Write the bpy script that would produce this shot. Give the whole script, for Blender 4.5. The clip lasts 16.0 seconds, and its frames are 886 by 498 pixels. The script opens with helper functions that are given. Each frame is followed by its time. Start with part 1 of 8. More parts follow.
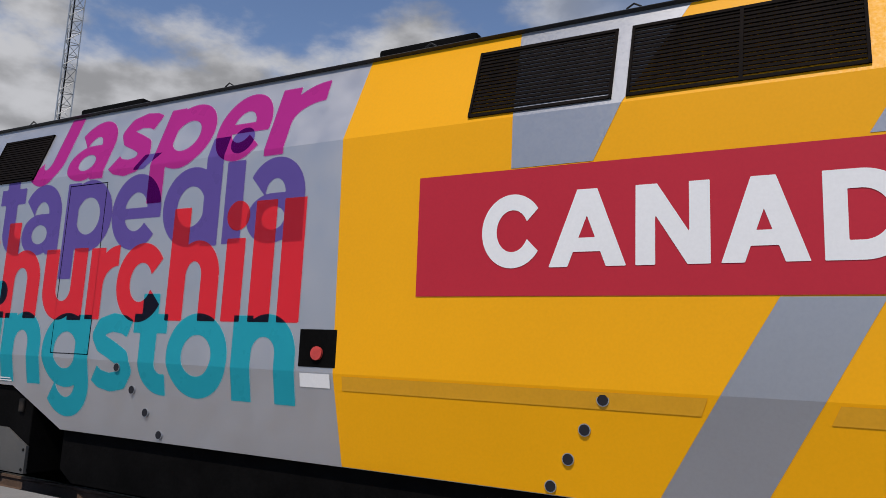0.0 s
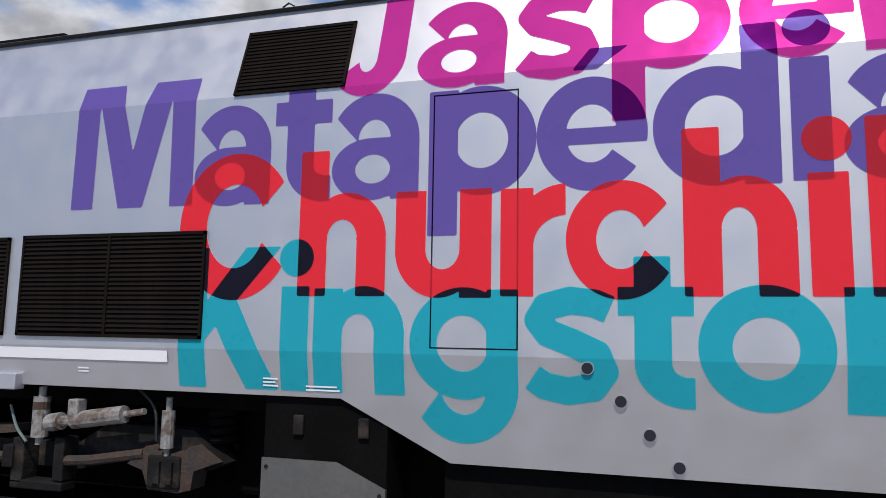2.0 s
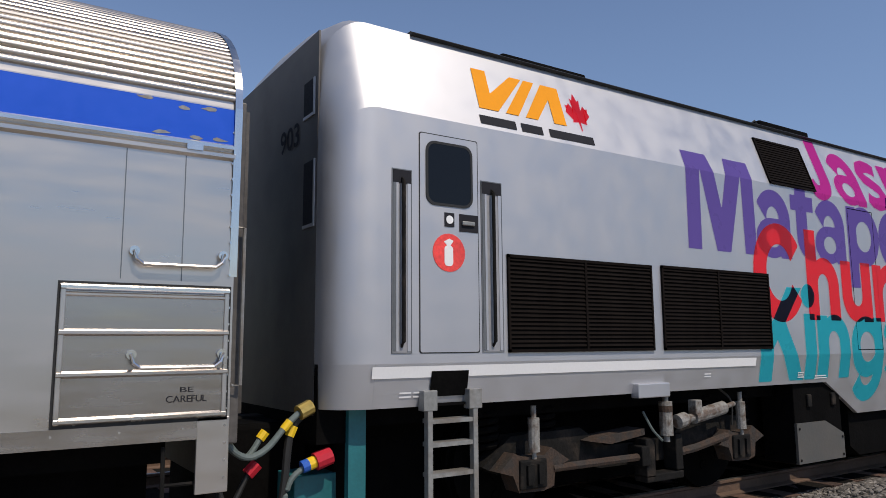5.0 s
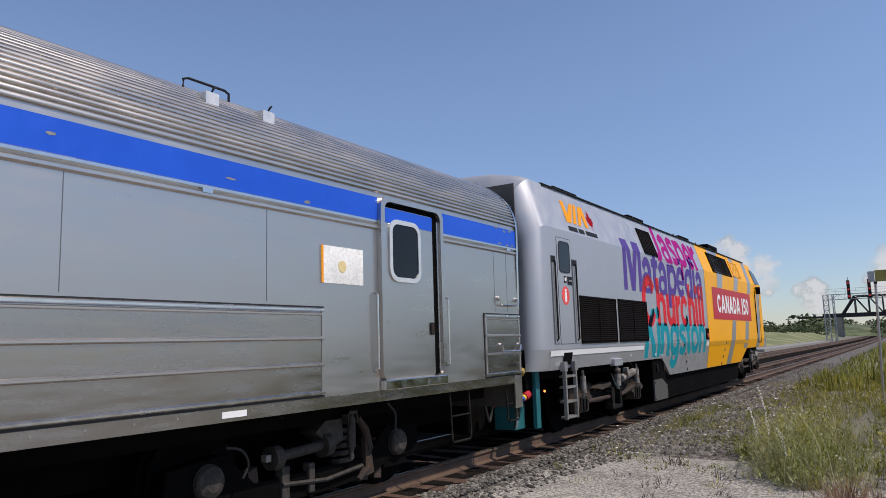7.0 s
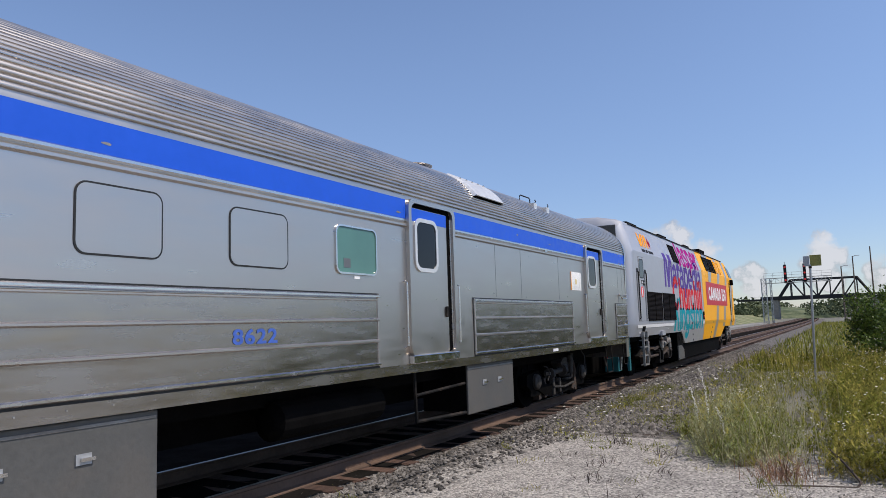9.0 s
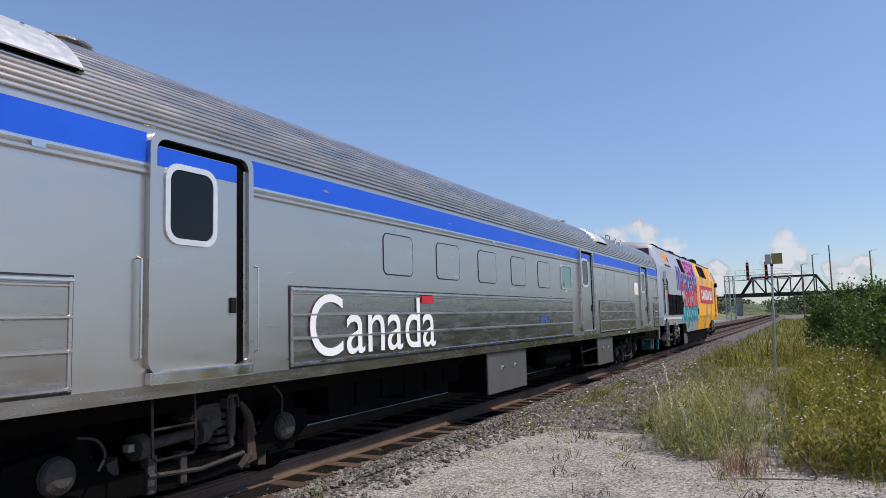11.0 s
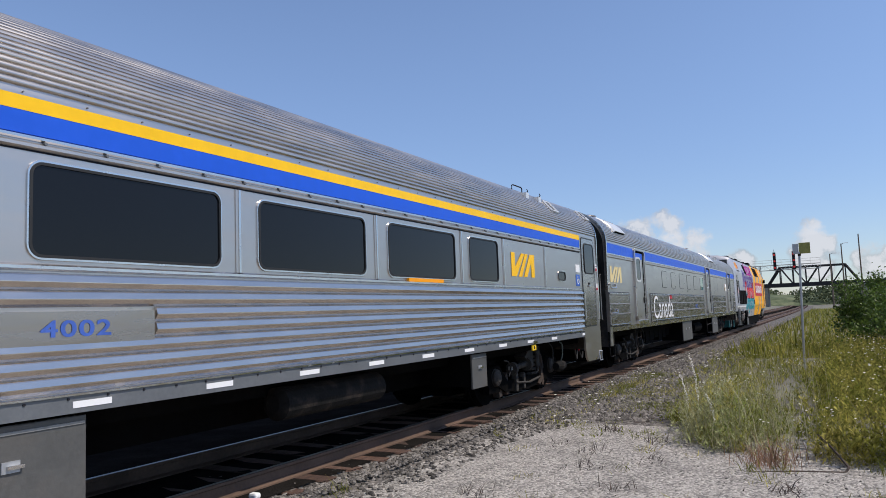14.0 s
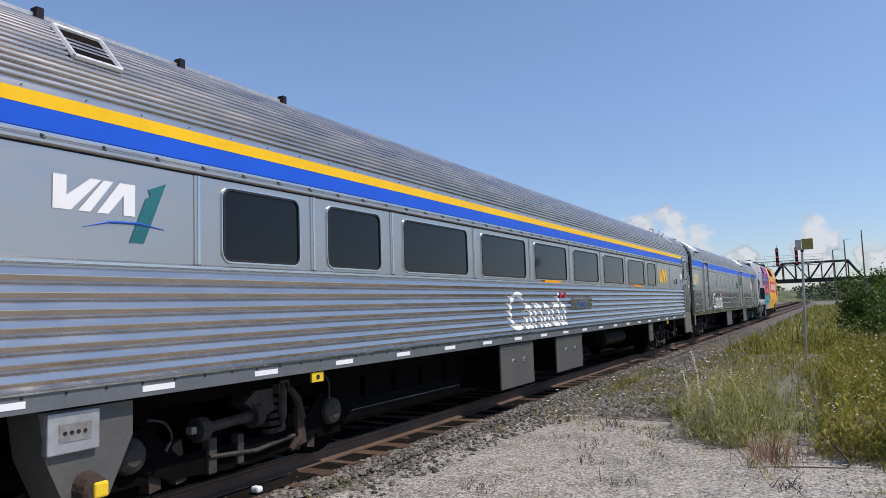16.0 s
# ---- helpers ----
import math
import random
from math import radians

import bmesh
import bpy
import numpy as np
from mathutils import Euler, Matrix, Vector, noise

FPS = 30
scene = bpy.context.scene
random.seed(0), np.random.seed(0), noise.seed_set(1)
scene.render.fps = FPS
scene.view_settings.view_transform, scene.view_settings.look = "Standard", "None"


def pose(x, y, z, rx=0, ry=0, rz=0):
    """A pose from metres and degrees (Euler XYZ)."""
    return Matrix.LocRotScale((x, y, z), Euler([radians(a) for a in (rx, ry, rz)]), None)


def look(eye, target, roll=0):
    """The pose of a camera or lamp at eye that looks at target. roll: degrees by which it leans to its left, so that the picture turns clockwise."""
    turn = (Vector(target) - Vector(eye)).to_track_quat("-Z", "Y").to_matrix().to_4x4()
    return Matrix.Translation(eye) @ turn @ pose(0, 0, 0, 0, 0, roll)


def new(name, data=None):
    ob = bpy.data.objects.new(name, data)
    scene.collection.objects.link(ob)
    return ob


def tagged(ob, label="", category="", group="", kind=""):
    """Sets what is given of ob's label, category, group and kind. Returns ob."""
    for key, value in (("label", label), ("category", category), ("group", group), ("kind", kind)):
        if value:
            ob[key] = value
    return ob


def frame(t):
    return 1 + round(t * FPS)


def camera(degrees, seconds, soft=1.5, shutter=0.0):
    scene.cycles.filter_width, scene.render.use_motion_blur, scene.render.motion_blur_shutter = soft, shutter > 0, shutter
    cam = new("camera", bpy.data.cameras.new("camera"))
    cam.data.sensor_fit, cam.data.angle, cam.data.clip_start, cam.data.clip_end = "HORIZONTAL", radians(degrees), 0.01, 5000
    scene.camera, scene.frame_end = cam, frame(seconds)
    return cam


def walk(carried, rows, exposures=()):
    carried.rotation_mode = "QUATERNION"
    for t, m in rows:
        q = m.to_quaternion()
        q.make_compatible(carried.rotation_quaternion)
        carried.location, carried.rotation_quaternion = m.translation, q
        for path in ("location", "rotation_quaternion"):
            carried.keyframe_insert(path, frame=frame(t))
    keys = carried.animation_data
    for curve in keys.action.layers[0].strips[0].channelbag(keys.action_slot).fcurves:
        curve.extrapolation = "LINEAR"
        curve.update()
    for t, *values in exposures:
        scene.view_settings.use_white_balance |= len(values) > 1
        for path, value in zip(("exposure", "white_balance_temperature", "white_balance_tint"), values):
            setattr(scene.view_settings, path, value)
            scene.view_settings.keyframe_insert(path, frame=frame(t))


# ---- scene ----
import functools

cam = camera(63.36, 16.0, soft=0.6)
# seconds, tilt, lean, heading of a camera held at one spot beside the track
HELD = [
    (0.0, 98.90, -2.50, 28.35),
    (0.5, 97.96, -2.06, 31.10),
    (1.0, 96.09, -0.78, 31.75),
    (1.5, 96.03, 0.33, 34.91),
    (2.0, 96.85, -0.98, 16.58),
    (2.5, 96.92, -1.58, -0.05),
    (3.0, 97.47, 0.03, -10.95),
    (3.5, 97.43, 1.27, -16.62),
    (4.0, 96.62, -0.78, -24.54),
    (4.5, 96.33, -0.13, -27.29),
    (5.0, 97.66, 0.41, -33.02),
    (5.2, 97.60, 0.59, -35.51),
    (5.7, 97.54, 0.91, -41.83),
    (6.2, 97.47, 1.20, -48.36),
    (6.8, 97.38, 1.54, -55.22),
    (7.3, 97.31, 1.83, -58.91),
    (7.5, 96.38, 1.62, -59.74),
    (8.0, 96.00, 1.72, -61.01),
    (8.5, 96.13, 1.67, -60.31),
    (9.0, 96.08, 1.84, -60.91),
    (9.2, 95.91, 1.63, -61.10),
    (9.9, 95.80, 1.62, -62.17),
    (10.6, 95.69, 1.61, -63.31),
    (11.3, 95.58, 1.60, -63.48),
    (11.5, 95.52, 2.08, -63.24),
    (12.0, 95.30, 2.23, -62.56),
    (12.5, 95.08, 2.32, -62.87),
    (13.0, 95.15, 2.34, -62.58),
    (13.5, 95.18, 2.33, -62.06),
    (14.0, 95.22, 2.19, -61.57),
    (14.5, 95.45, 2.57, -61.33),
    (15.0, 95.53, 2.24, -62.08),
    (15.5, 94.95, 1.96, -62.35),
    (16.0, 94.81, 1.98, -61.41),
]
# seconds, metres that the train has gone
TRAVEL = [
    (0.0, 0.00), (0.5, 1.27), (1.0, 2.62), (1.5, 4.04), (2.0, 5.59), (2.5, 7.13), (3.0, 8.89),
    (3.5, 10.76), (4.0, 12.49), (4.5, 14.21), (5.0, 16.06), (5.2, 16.83), (5.7, 18.72), (6.2, 20.62),
    (6.8, 22.95), (7.3, 24.95), (7.5, 25.76), (8.0, 27.82), (8.5, 30.00), (9.0, 32.21), (9.2, 33.10),
    (9.9, 36.18), (10.6, 39.30), (11.3, 42.52), (11.5, 43.47), (12.0, 45.94), (12.5, 48.48), (13.0, 51.09),
    (13.5, 53.75), (14.0, 56.46), (14.5, 59.18), (15.0, 62.00), (15.5, 64.84), (16.0, 67.71),
]
EYE = (0.0, 0.0, 1.55)
SIDE = 4.62  # from the camera to the near side of the train
walk(cam, [(t, pose(*EYE, *turn)) for t, *turn in HELD], exposures=[(0.0, -0.38, 6900, 12), (0.5, -0.30, 6850, 12), (1.5, -0.02, 6700, 12), (2.5, 0.04, 6900, 12), (3.5, 0.04, 7000, 12), (4.0, -0.04, 7050, 12), (4.5, -0.12, 7100, 12), (5.0, -0.22, 7200, 12), (7.5, 0.0, 6980, 13), (9.0, 0.06, 6900, 13), (16.0, 0.08, 6830, 12)])

# ---- world and sun ----
SUN = Vector((0.10, -0.57, 0.815)).normalized()
sun = new("sun", bpy.data.lights.new("sun", "SUN"))
sun.data.energy, sun.data.angle, sun.data.color = 3.6, radians(0.6), (1.0, 0.95, 0.87)
sun.matrix_world = look(SUN * 50, (0, 0, 0))


def build_world():
    w = bpy.data.worlds.new("sky")
    scene.world = w
    w.use_nodes = True
    n, l = w.node_tree.nodes, w.node_tree.links
    n.clear()
    out = n.new("ShaderNodeOutputWorld")
    sky = n.new("ShaderNodeTexSky")
    sky.sky_type, sky.sun_disc = "NISHITA", False
    sky.sun_elevation = math.asin(SUN.z)
    sky.sun_rotation = math.atan2(SUN.x, SUN.y)
    sky.air_density, sky.dust_density, sky.ozone_density = 1.0, 0.2, 3.0
    back = n.new("ShaderNodeBackground")
    back.inputs["Strength"].default_value = 0.135
    blue = n.new("ShaderNodeMix")
    blue.data_type, blue.blend_type = "RGBA", "MULTIPLY"
    blue.inputs[0].default_value, blue.inputs[7].default_value = 1.0, (0.965, 0.985, 1.075, 1)
    l.new(sky.outputs[0], blue.inputs[6])
    co = n.new("ShaderNodeTexCoord")
    sep = n.new("ShaderNodeSeparateXYZ")
    l.new(co.outputs["Generated"], sep.inputs[0])

    def ranged(sock, a, b, lo=0.0, hi=1.0):
        m = n.new("ShaderNodeMapRange")
        m.interpolation_type = "SMOOTHSTEP"
        m.inputs[1].default_value, m.inputs[2].default_value = a, b
        m.inputs[3].default_value, m.inputs[4].default_value = lo, hi
        l.new(sock, m.inputs[0])
        return m.outputs[0]

    def times(a, b, op="MULTIPLY"):
        m = n.new("ShaderNodeMath")
        m.operation, m.use_clamp = op, True
        for k, v in enumerate((a, b)):
            if isinstance(v, float):
                m.inputs[k].default_value = v
            else:
                l.new(v, m.inputs[k])
        return m.outputs[0]

    # a clear dry horizon, less milky than the model's
    low = n.new("ShaderNodeMix")
    low.data_type = "RGBA"
    low.inputs[6].default_value, low.inputs[7].default_value = (0.70, 0.755, 0.86, 1), (1.06, 1.06, 1.06, 1)
    l.new(ranged(sep.outputs["Z"], -0.02, 0.42), low.inputs[0])
    clear = n.new("ShaderNodeMix")
    clear.data_type, clear.blend_type = "RGBA", "MULTIPLY"
    clear.inputs[0].default_value = 1.0
    l.new(blue.outputs[2], clear.inputs[6]), l.new(low.outputs[2], clear.inputs[7])
    l.new(clear.outputs[2], back.inputs["Color"])
    big = n.new("ShaderNodeTexNoise")
    big.inputs["Scale"].default_value, big.inputs["Detail"].default_value, big.inputs["Roughness"].default_value = 3.2, 9.0, 0.55
    stretch = n.new("ShaderNodeMapping")
    stretch.inputs["Scale"].default_value = (1, 1, 1.9)
    stretch.inputs["Location"].default_value = (0.35, 0.1, 0.2)
    l.new(co.outputs["Generated"], stretch.inputs[0])
    l.new(stretch.outputs[0], big.inputs["Vector"])
    fluff = n.new("ShaderNodeTexNoise")
    fluff.inputs["Scale"].default_value, fluff.inputs["Detail"].default_value, fluff.inputs["Roughness"].default_value = 24.0, 7.0, 0.6
    l.new(co.outputs["Generated"], fluff.inputs["Vector"])
    west = times(ranged(sep.outputs["X"], -0.08, -0.45), ranged(sep.outputs["Y"], -0.15, 0.25))
    cover = times(ranged(big.outputs["Fac"], 0.42, 0.55), west)
    puff = n.new("ShaderNodeTexNoise")
    puff.inputs["Scale"].default_value, puff.inputs["Detail"].default_value, puff.inputs["Roughness"].default_value = 9.0, 7.0, 0.5
    l.new(stretch.outputs[0], puff.inputs["Vector"])
    east = None
    for way, inner, outer in (((0.970, 0.224, 0.092), 0.3, 3.2), ((0.977, 0.195, 0.083), 0.3, 3.4), ((0.984, 0.163, 0.074), 0.2, 2.6), ((0.996, 0.019, 0.082), 0.1, 1.9), ((0.998, 0.012, 0.055), 0.3, 2.6), ((0.997, -0.05, 0.045), 0.2, 2.4), ((0.994, 0.10, 0.045), 0.2, 2.2)):
        dot = n.new("ShaderNodeVectorMath")
        dot.operation = "DOT_PRODUCT"
        dot.inputs[1].default_value = Vector(way).normalized()
        l.new(co.outputs["Generated"], dot.inputs[0])
        near = ranged(dot.outputs["Value"], math.cos(radians(outer)), math.cos(radians(inner)), 0.0, 0.46)
        edge = n.new("ShaderNodeMath")
        edge.operation = "ADD"
        l.new(near, edge.inputs[0]), l.new(fluff.outputs["Fac"], edge.inputs[1])
        one = ranged(edge.outputs[0], 0.78, 0.96)
        east = one if east is None else times(east, one, "MAXIMUM")
    east = times(east, 0.85)
    fac = times(cover, east, "MAXIMUM")
    shade = ranged(puff.outputs["Fac"], 0.36, 0.60, 0.45, 0.82)
    shade = times(shade, times(east, 0.93), "MAXIMUM")
    tint = n.new("ShaderNodeCombineColor")
    l.new(times(shade, 0.86), tint.inputs[0]), l.new(times(shade, 0.91), tint.inputs[1]), l.new(shade, tint.inputs[2])
    cloud = n.new("ShaderNodeBackground")
    cloud.inputs["Strength"].default_value = 0.95
    l.new(tint.outputs[0], cloud.inputs["Color"])
    mix = n.new("ShaderNodeMixShader")
    l.new(fac, mix.inputs[0]), l.new(back.outputs[0], mix.inputs[1]), l.new(cloud.outputs[0], mix.inputs[2])
    l.new(mix.outputs[0], out.inputs[0])


build_world()


# ---- materials ----
def mat(name, base, rough=0.6, metal=0.0, vary=0.2, scale=3.0, fine=40.0, bump=0.0, stretch=(1, 1, 1), second=None, spots=(0.45, 0.6), coat=0.0, per_piece=0.0, bump_scale=None, spec=0.5):
    m = bpy.data.materials.new(name)
    m.use_nodes = True
    n, l = m.node_tree.nodes, m.node_tree.links
    bs = n["Principled BSDF"]
    bs.inputs["Metallic"].default_value = metal
    bs.inputs["Coat Weight"].default_value = coat
    bs.inputs["Specular IOR Level"].default_value = spec
    bs.inputs["Coat Roughness"].default_value = 0.08
    co = n.new("ShaderNodeTexCoord")
    mp = n.new("ShaderNodeMapping")
    mp.inputs["Scale"].default_value = stretch
    l.new(co.outputs["Object"], mp.inputs[0])

    def noise_of(s, detail=5.0):
        t = n.new("ShaderNodeTexNoise")
        t.inputs["Scale"].default_value, t.inputs["Detail"].default_value = s, detail
        l.new(mp.outputs[0], t.inputs["Vector"])
        return t.outputs["Fac"]

    def ramp(sock, a, b, lo, hi):
        r = n.new("ShaderNodeMapRange")
        r.inputs[1].default_value, r.inputs[2].default_value, r.inputs[3].default_value, r.inputs[4].default_value = a, b, lo, hi
        l.new(sock, r.inputs[0])
        return r.outputs[0]

    def mixc(fac, a, b, kind="MIX"):
        x = n.new("ShaderNodeMix")
        x.data_type, x.blend_type = "RGBA", kind
        for k, v in ((0, fac), (6, a), (7, b)):
            if isinstance(v, (tuple, float)):
                x.inputs[k].default_value = (*v, 1) if isinstance(v, tuple) else v
            else:
                l.new(v, x.inputs[k])
        return x.outputs[2]

    wide, grain = noise_of(scale), noise_of(fine, 3.0)
    col = tuple(base)
    if second:
        col = mixc(ramp(wide, spots[0], spots[1], 0.0, 1.0), tuple(base), tuple(second))
    value = n.new("ShaderNodeMath")
    value.operation = "MULTIPLY"
    l.new(ramp(wide, 0.3, 0.7, 1 - vary, 1 + vary), value.inputs[0])
    l.new(ramp(grain, 0.3, 0.7, 1 - vary * 0.7, 1 + vary * 0.7), value.inputs[1])
    fac = value.outputs[0]
    if per_piece:
        info = n.new("ShaderNodeObjectInfo")
        geo = n.new("ShaderNodeNewGeometry")
        add = n.new("ShaderNodeMath")
        add.operation = "ADD"
        l.new(info.outputs["Random"], add.inputs[0]), l.new(geo.outputs["Random Per Island"], add.inputs[1])
        frac = n.new("ShaderNodeMath")
        frac.operation = "FRACT"
        l.new(add.outputs[0], frac.inputs[0])
        v2 = n.new("ShaderNodeMath")
        v2.operation = "MULTIPLY"
        l.new(fac, v2.inputs[0]), l.new(ramp(frac.outputs[0], 0, 1, 1 - per_piece, 1 + per_piece), v2.inputs[1])
        fac = v2.outputs[0]
    hsv = n.new("ShaderNodeHueSaturation")
    l.new(fac, hsv.inputs["Value"])
    if isinstance(col, tuple):
        hsv.inputs["Color"].default_value = (*col, 1)
    else:
        l.new(col, hsv.inputs["Color"])
    l.new(hsv.outputs[0], bs.inputs["Base Color"])
    l.new(ramp(grain, 0.3, 0.7, max(rough - 0.08, 0.02), min(rough + 0.08, 1)), bs.inputs["Roughness"])
    if bump:
        b = n.new("ShaderNodeBump")
        b.inputs["Strength"].default_value, b.inputs["Distance"].default_value = bump, 0.02
        l.new(noise_of(bump_scale or fine, 6.0), b.inputs["Height"])
        l.new(b.outputs[0], bs.inputs["Normal"])
    return m


def film(name, tint, solid=0.0, ink=(0.5, 0.5, 0.5)):
    """A see-through coloured vinyl film: it tints what lies under it; solid: the share of opaque ink in it."""
    m = bpy.data.materials.new(name)
    m.use_nodes = True
    n, l = m.node_tree.nodes, m.node_tree.links
    n.clear()
    out, tr = n.new("ShaderNodeOutputMaterial"), n.new("ShaderNodeBsdfTransparent")
    tr.inputs[0].default_value = (*tint, 1)
    if solid:
        bs, mix = n.new("ShaderNodeBsdfPrincipled"), n.new("ShaderNodeMixShader")
        bs.inputs["Base Color"].default_value, bs.inputs["Roughness"].default_value, bs.inputs["Specular IOR Level"].default_value = (*ink, 1), 0.4, 0.3
        mix.inputs[0].default_value = solid
        l.new(tr.outputs[0], mix.inputs[1]), l.new(bs.outputs[0], mix.inputs[2]), l.new(mix.outputs[0], out.inputs[0])
    else:
        l.new(tr.outputs[0], out.inputs[0])
    return m


SILVER = mat("silver_paint", (0.515, 0.515, 0.535), 0.52, 0.72, 0.015, 0.5, 4, 0.006, coat=0.12, bump_scale=0.9)
GREY = mat("grey_paint", (0.36, 0.37, 0.40), 0.4, 0.5, 0.04, 0.8, 50, coat=0.2)
YELLOW = mat("yellow_paint", (0.90, 0.40, 0.004), 0.45, 0.0, 0.03, 0.7, 50, spec=0.22)
RED = mat("red_vinyl", (0.50, 0.022, 0.04), 0.45, 0.0, 0.04, 0.7, 50, spec=0.22)
WHITE = mat("white_vinyl", (0.80, 0.80, 0.80), 0.45, 0.0, 0.03, 1.0, 50, spec=0.3)
UNDERCOAT = mat("white_undercoat", (0.80, 0.80, 0.80), 0.32, 0.0, 0.02, 1.0, 5, spec=0.5)
F_PURPLE = film("purple_film", (0.38, 0.315, 0.60))
F_MAGENTA = film("magenta_film", (0.72, 0.19, 0.52))
F_RED = film("red_film", (1.0, 0.20, 0.25), 0.42, (0.78, 0.03, 0.045))
F_TEAL = film("teal_film", (0.13, 0.62, 0.69))
ORANGE = mat("orange_vinyl", (0.86, 0.32, 0.02), 0.6, 0, 0.03, spec=0.1)
LOGO_YELLOW = mat("logo_yellow", (0.90, 0.50, 0.01), 0.45, 0, 0.04, spec=0.25)
PALE_YELLOW = mat("faded_yellow", (0.72, 0.58, 0.28), 0.5, 0, 0.1)
INK = mat("black_ink", (0.02, 0.02, 0.025), 0.7, 0, 0.1, spec=0.15)
LEAF_RED = film("red_film", (1.0, 0.20, 0.25))
STEEL = mat("stainless_steel", (0.555, 0.512, 0.474), 0.34, 0.95, 0.03, 1.0, 5, 0.012, (0.3, 1, 1.6), bump_scale=0.8)
FLUTED = mat("fluted_steel", (0.60, 0.545, 0.49), 0.17, 0.95, 0.05, 1.0, 9, 0.006, (0.3, 1, 1.6), bump_scale=0.8)
STEEL_DULL = mat("weathered_steel_panel", (0.41, 0.378, 0.357), 0.24, 0.95, 0.08, 0.9, 6, 0.11, (0.3, 1, 2.0), bump_scale=1.4)
STEEL_BRIGHT = mat("bright_steel", (0.645, 0.63, 0.615), 0.22, 1.0, 0.04, 1, 6)
BRIGHT_ALU = mat("bright_aluminium", (0.70, 0.70, 0.69), 0.40, 0.5, 0.06, 3, 14, 0.03, bump_scale=5)
FADED_BLUE = mat("faded_blue_paint", (0.045, 0.11, 0.42), 0.5, 0, 0.15, 6, 30)
SILL = mat("dark_grey_sill", (0.13, 0.14, 0.15), 0.5, 0.2, 0.12, 2, 40)
BLUE = mat("blue_band", (0.010, 0.095, 0.60), 0.42, 0, 0.05, 1.2, 10, spec=0.25)
BAND_YELLOW = mat("yellow_band", (0.90, 0.52, 0.012), 0.45, 0, 0.05, 1.2, 10, spec=0.25)
# darker than the parts themselves: the shade under the floors is in this colour
DARK = mat("shade_black_underframe", (0.0042, 0.004, 0.004), 0.85, 0.0, 0.3, 3, 30, 0.2, spec=0.04)
LOUVRE = mat("louvre_black", (0.0105, 0.008, 0.007), 0.7, 0.0, 0.25, 4, 40, spec=0.03)
# iron darkened to carry the shade that falls on the bogies
IRON = mat("shade_dark_iron", (0.011, 0.0105, 0.010), 0.8, 0.0, 0.35, 5, 35, 0.3, second=(0.028, 0.022, 0.018), spots=(0.52, 0.68), spec=0.15)
BOGIE_GREY = mat("dusty_bogie_grey", (0.062, 0.056, 0.050), 0.7, 0.1, 0.35, 6, 40, 0.25, second=(0.03, 0.026, 0.023), spots=(0.45, 0.62), spec=0.25)
RUST = mat("dusty_rust", (0.056, 0.034, 0.023), 0.9, 0.0, 0.4, 6, 40, 0.4, second=(0.026, 0.021, 0.018))
PALE_METAL = mat("pale_metal", (0.30, 0.30, 0.29), 0.5, 0.4, 0.2, 3, 30, second=(0.20, 0.18, 0.16))
DAMPER = mat("dirty_white_paint", (0.25, 0.245, 0.23), 0.6, 0, 0.35, 9, 60, 0.1, second=(0.085, 0.06, 0.045), spots=(0.47, 0.62))
BOX_GREY = mat("equipment_box_grey", (0.098, 0.098, 0.094), 0.55, 0.2, 0.12, 2, 30, 0.1, second=(0.10, 0.095, 0.088))
RUBBER = mat("black_rubber", (0.015, 0.015, 0.015), 0.6, 0, 0.2)
HOSE = mat("grey_hose", (0.11, 0.14, 0.135), 0.5, 0, 0.15)
TEAL_PAINT = mat("teal_paint", (0.01, 0.13, 0.15), 0.5, 0, 0.15)
# silver greyed down to paint the shade of a recess
RECESS = mat("recess_shade_grey", (0.34, 0.335, 0.345), 0.5, 0.4, 0.1, 1, 20)
GLASS = mat("dark_window_glass", (0.006, 0.007, 0.009), 0.05, 0, 0.0, spec=0.25)
GREEN_GLASS = mat("green_window_glass", (0.075, 0.19, 0.165), 0.08, 0, 0.12, 0.6, 2)
BLACK_GASKET = mat("black_gasket", (0.012, 0.012, 0.012), 0.6, 0, 0.1)
BLUE_SIGN = mat("blue_sign", (0.015, 0.10, 0.45), 0.4, 0, 0.05)
TAG_YELLOW = mat("yellow_tag", (0.80, 0.52, 0.02), 0.45, 0, 0.1)
GRAVEL = mat("grey_gravel", (0.322, 0.297, 0.265), 0.95, 0, 0.28, 1.3, 30, 1.0, second=(0.20, 0.185, 0.165), spots=(0.50, 0.66), bump_scale=50)
BALLAST = mat("dark_ballast", (0.13, 0.116, 0.102), 0.95, 0, 0.3, 1.5, 30, 1.0, second=(0.105, 0.092, 0.08), spots=(0.45, 0.6), bump_scale=40)
STONE = mat("ballast_stone", (0.155, 0.14, 0.124), 0.92, 0, 0.25, 4, 60, 0.2, per_piece=0.65, spec=0.3)
PEBBLE = mat("pale_pebble", (0.338, 0.312, 0.28), 0.92, 0, 0.2, 4, 60, 0.2, per_piece=0.85, spec=0.3)

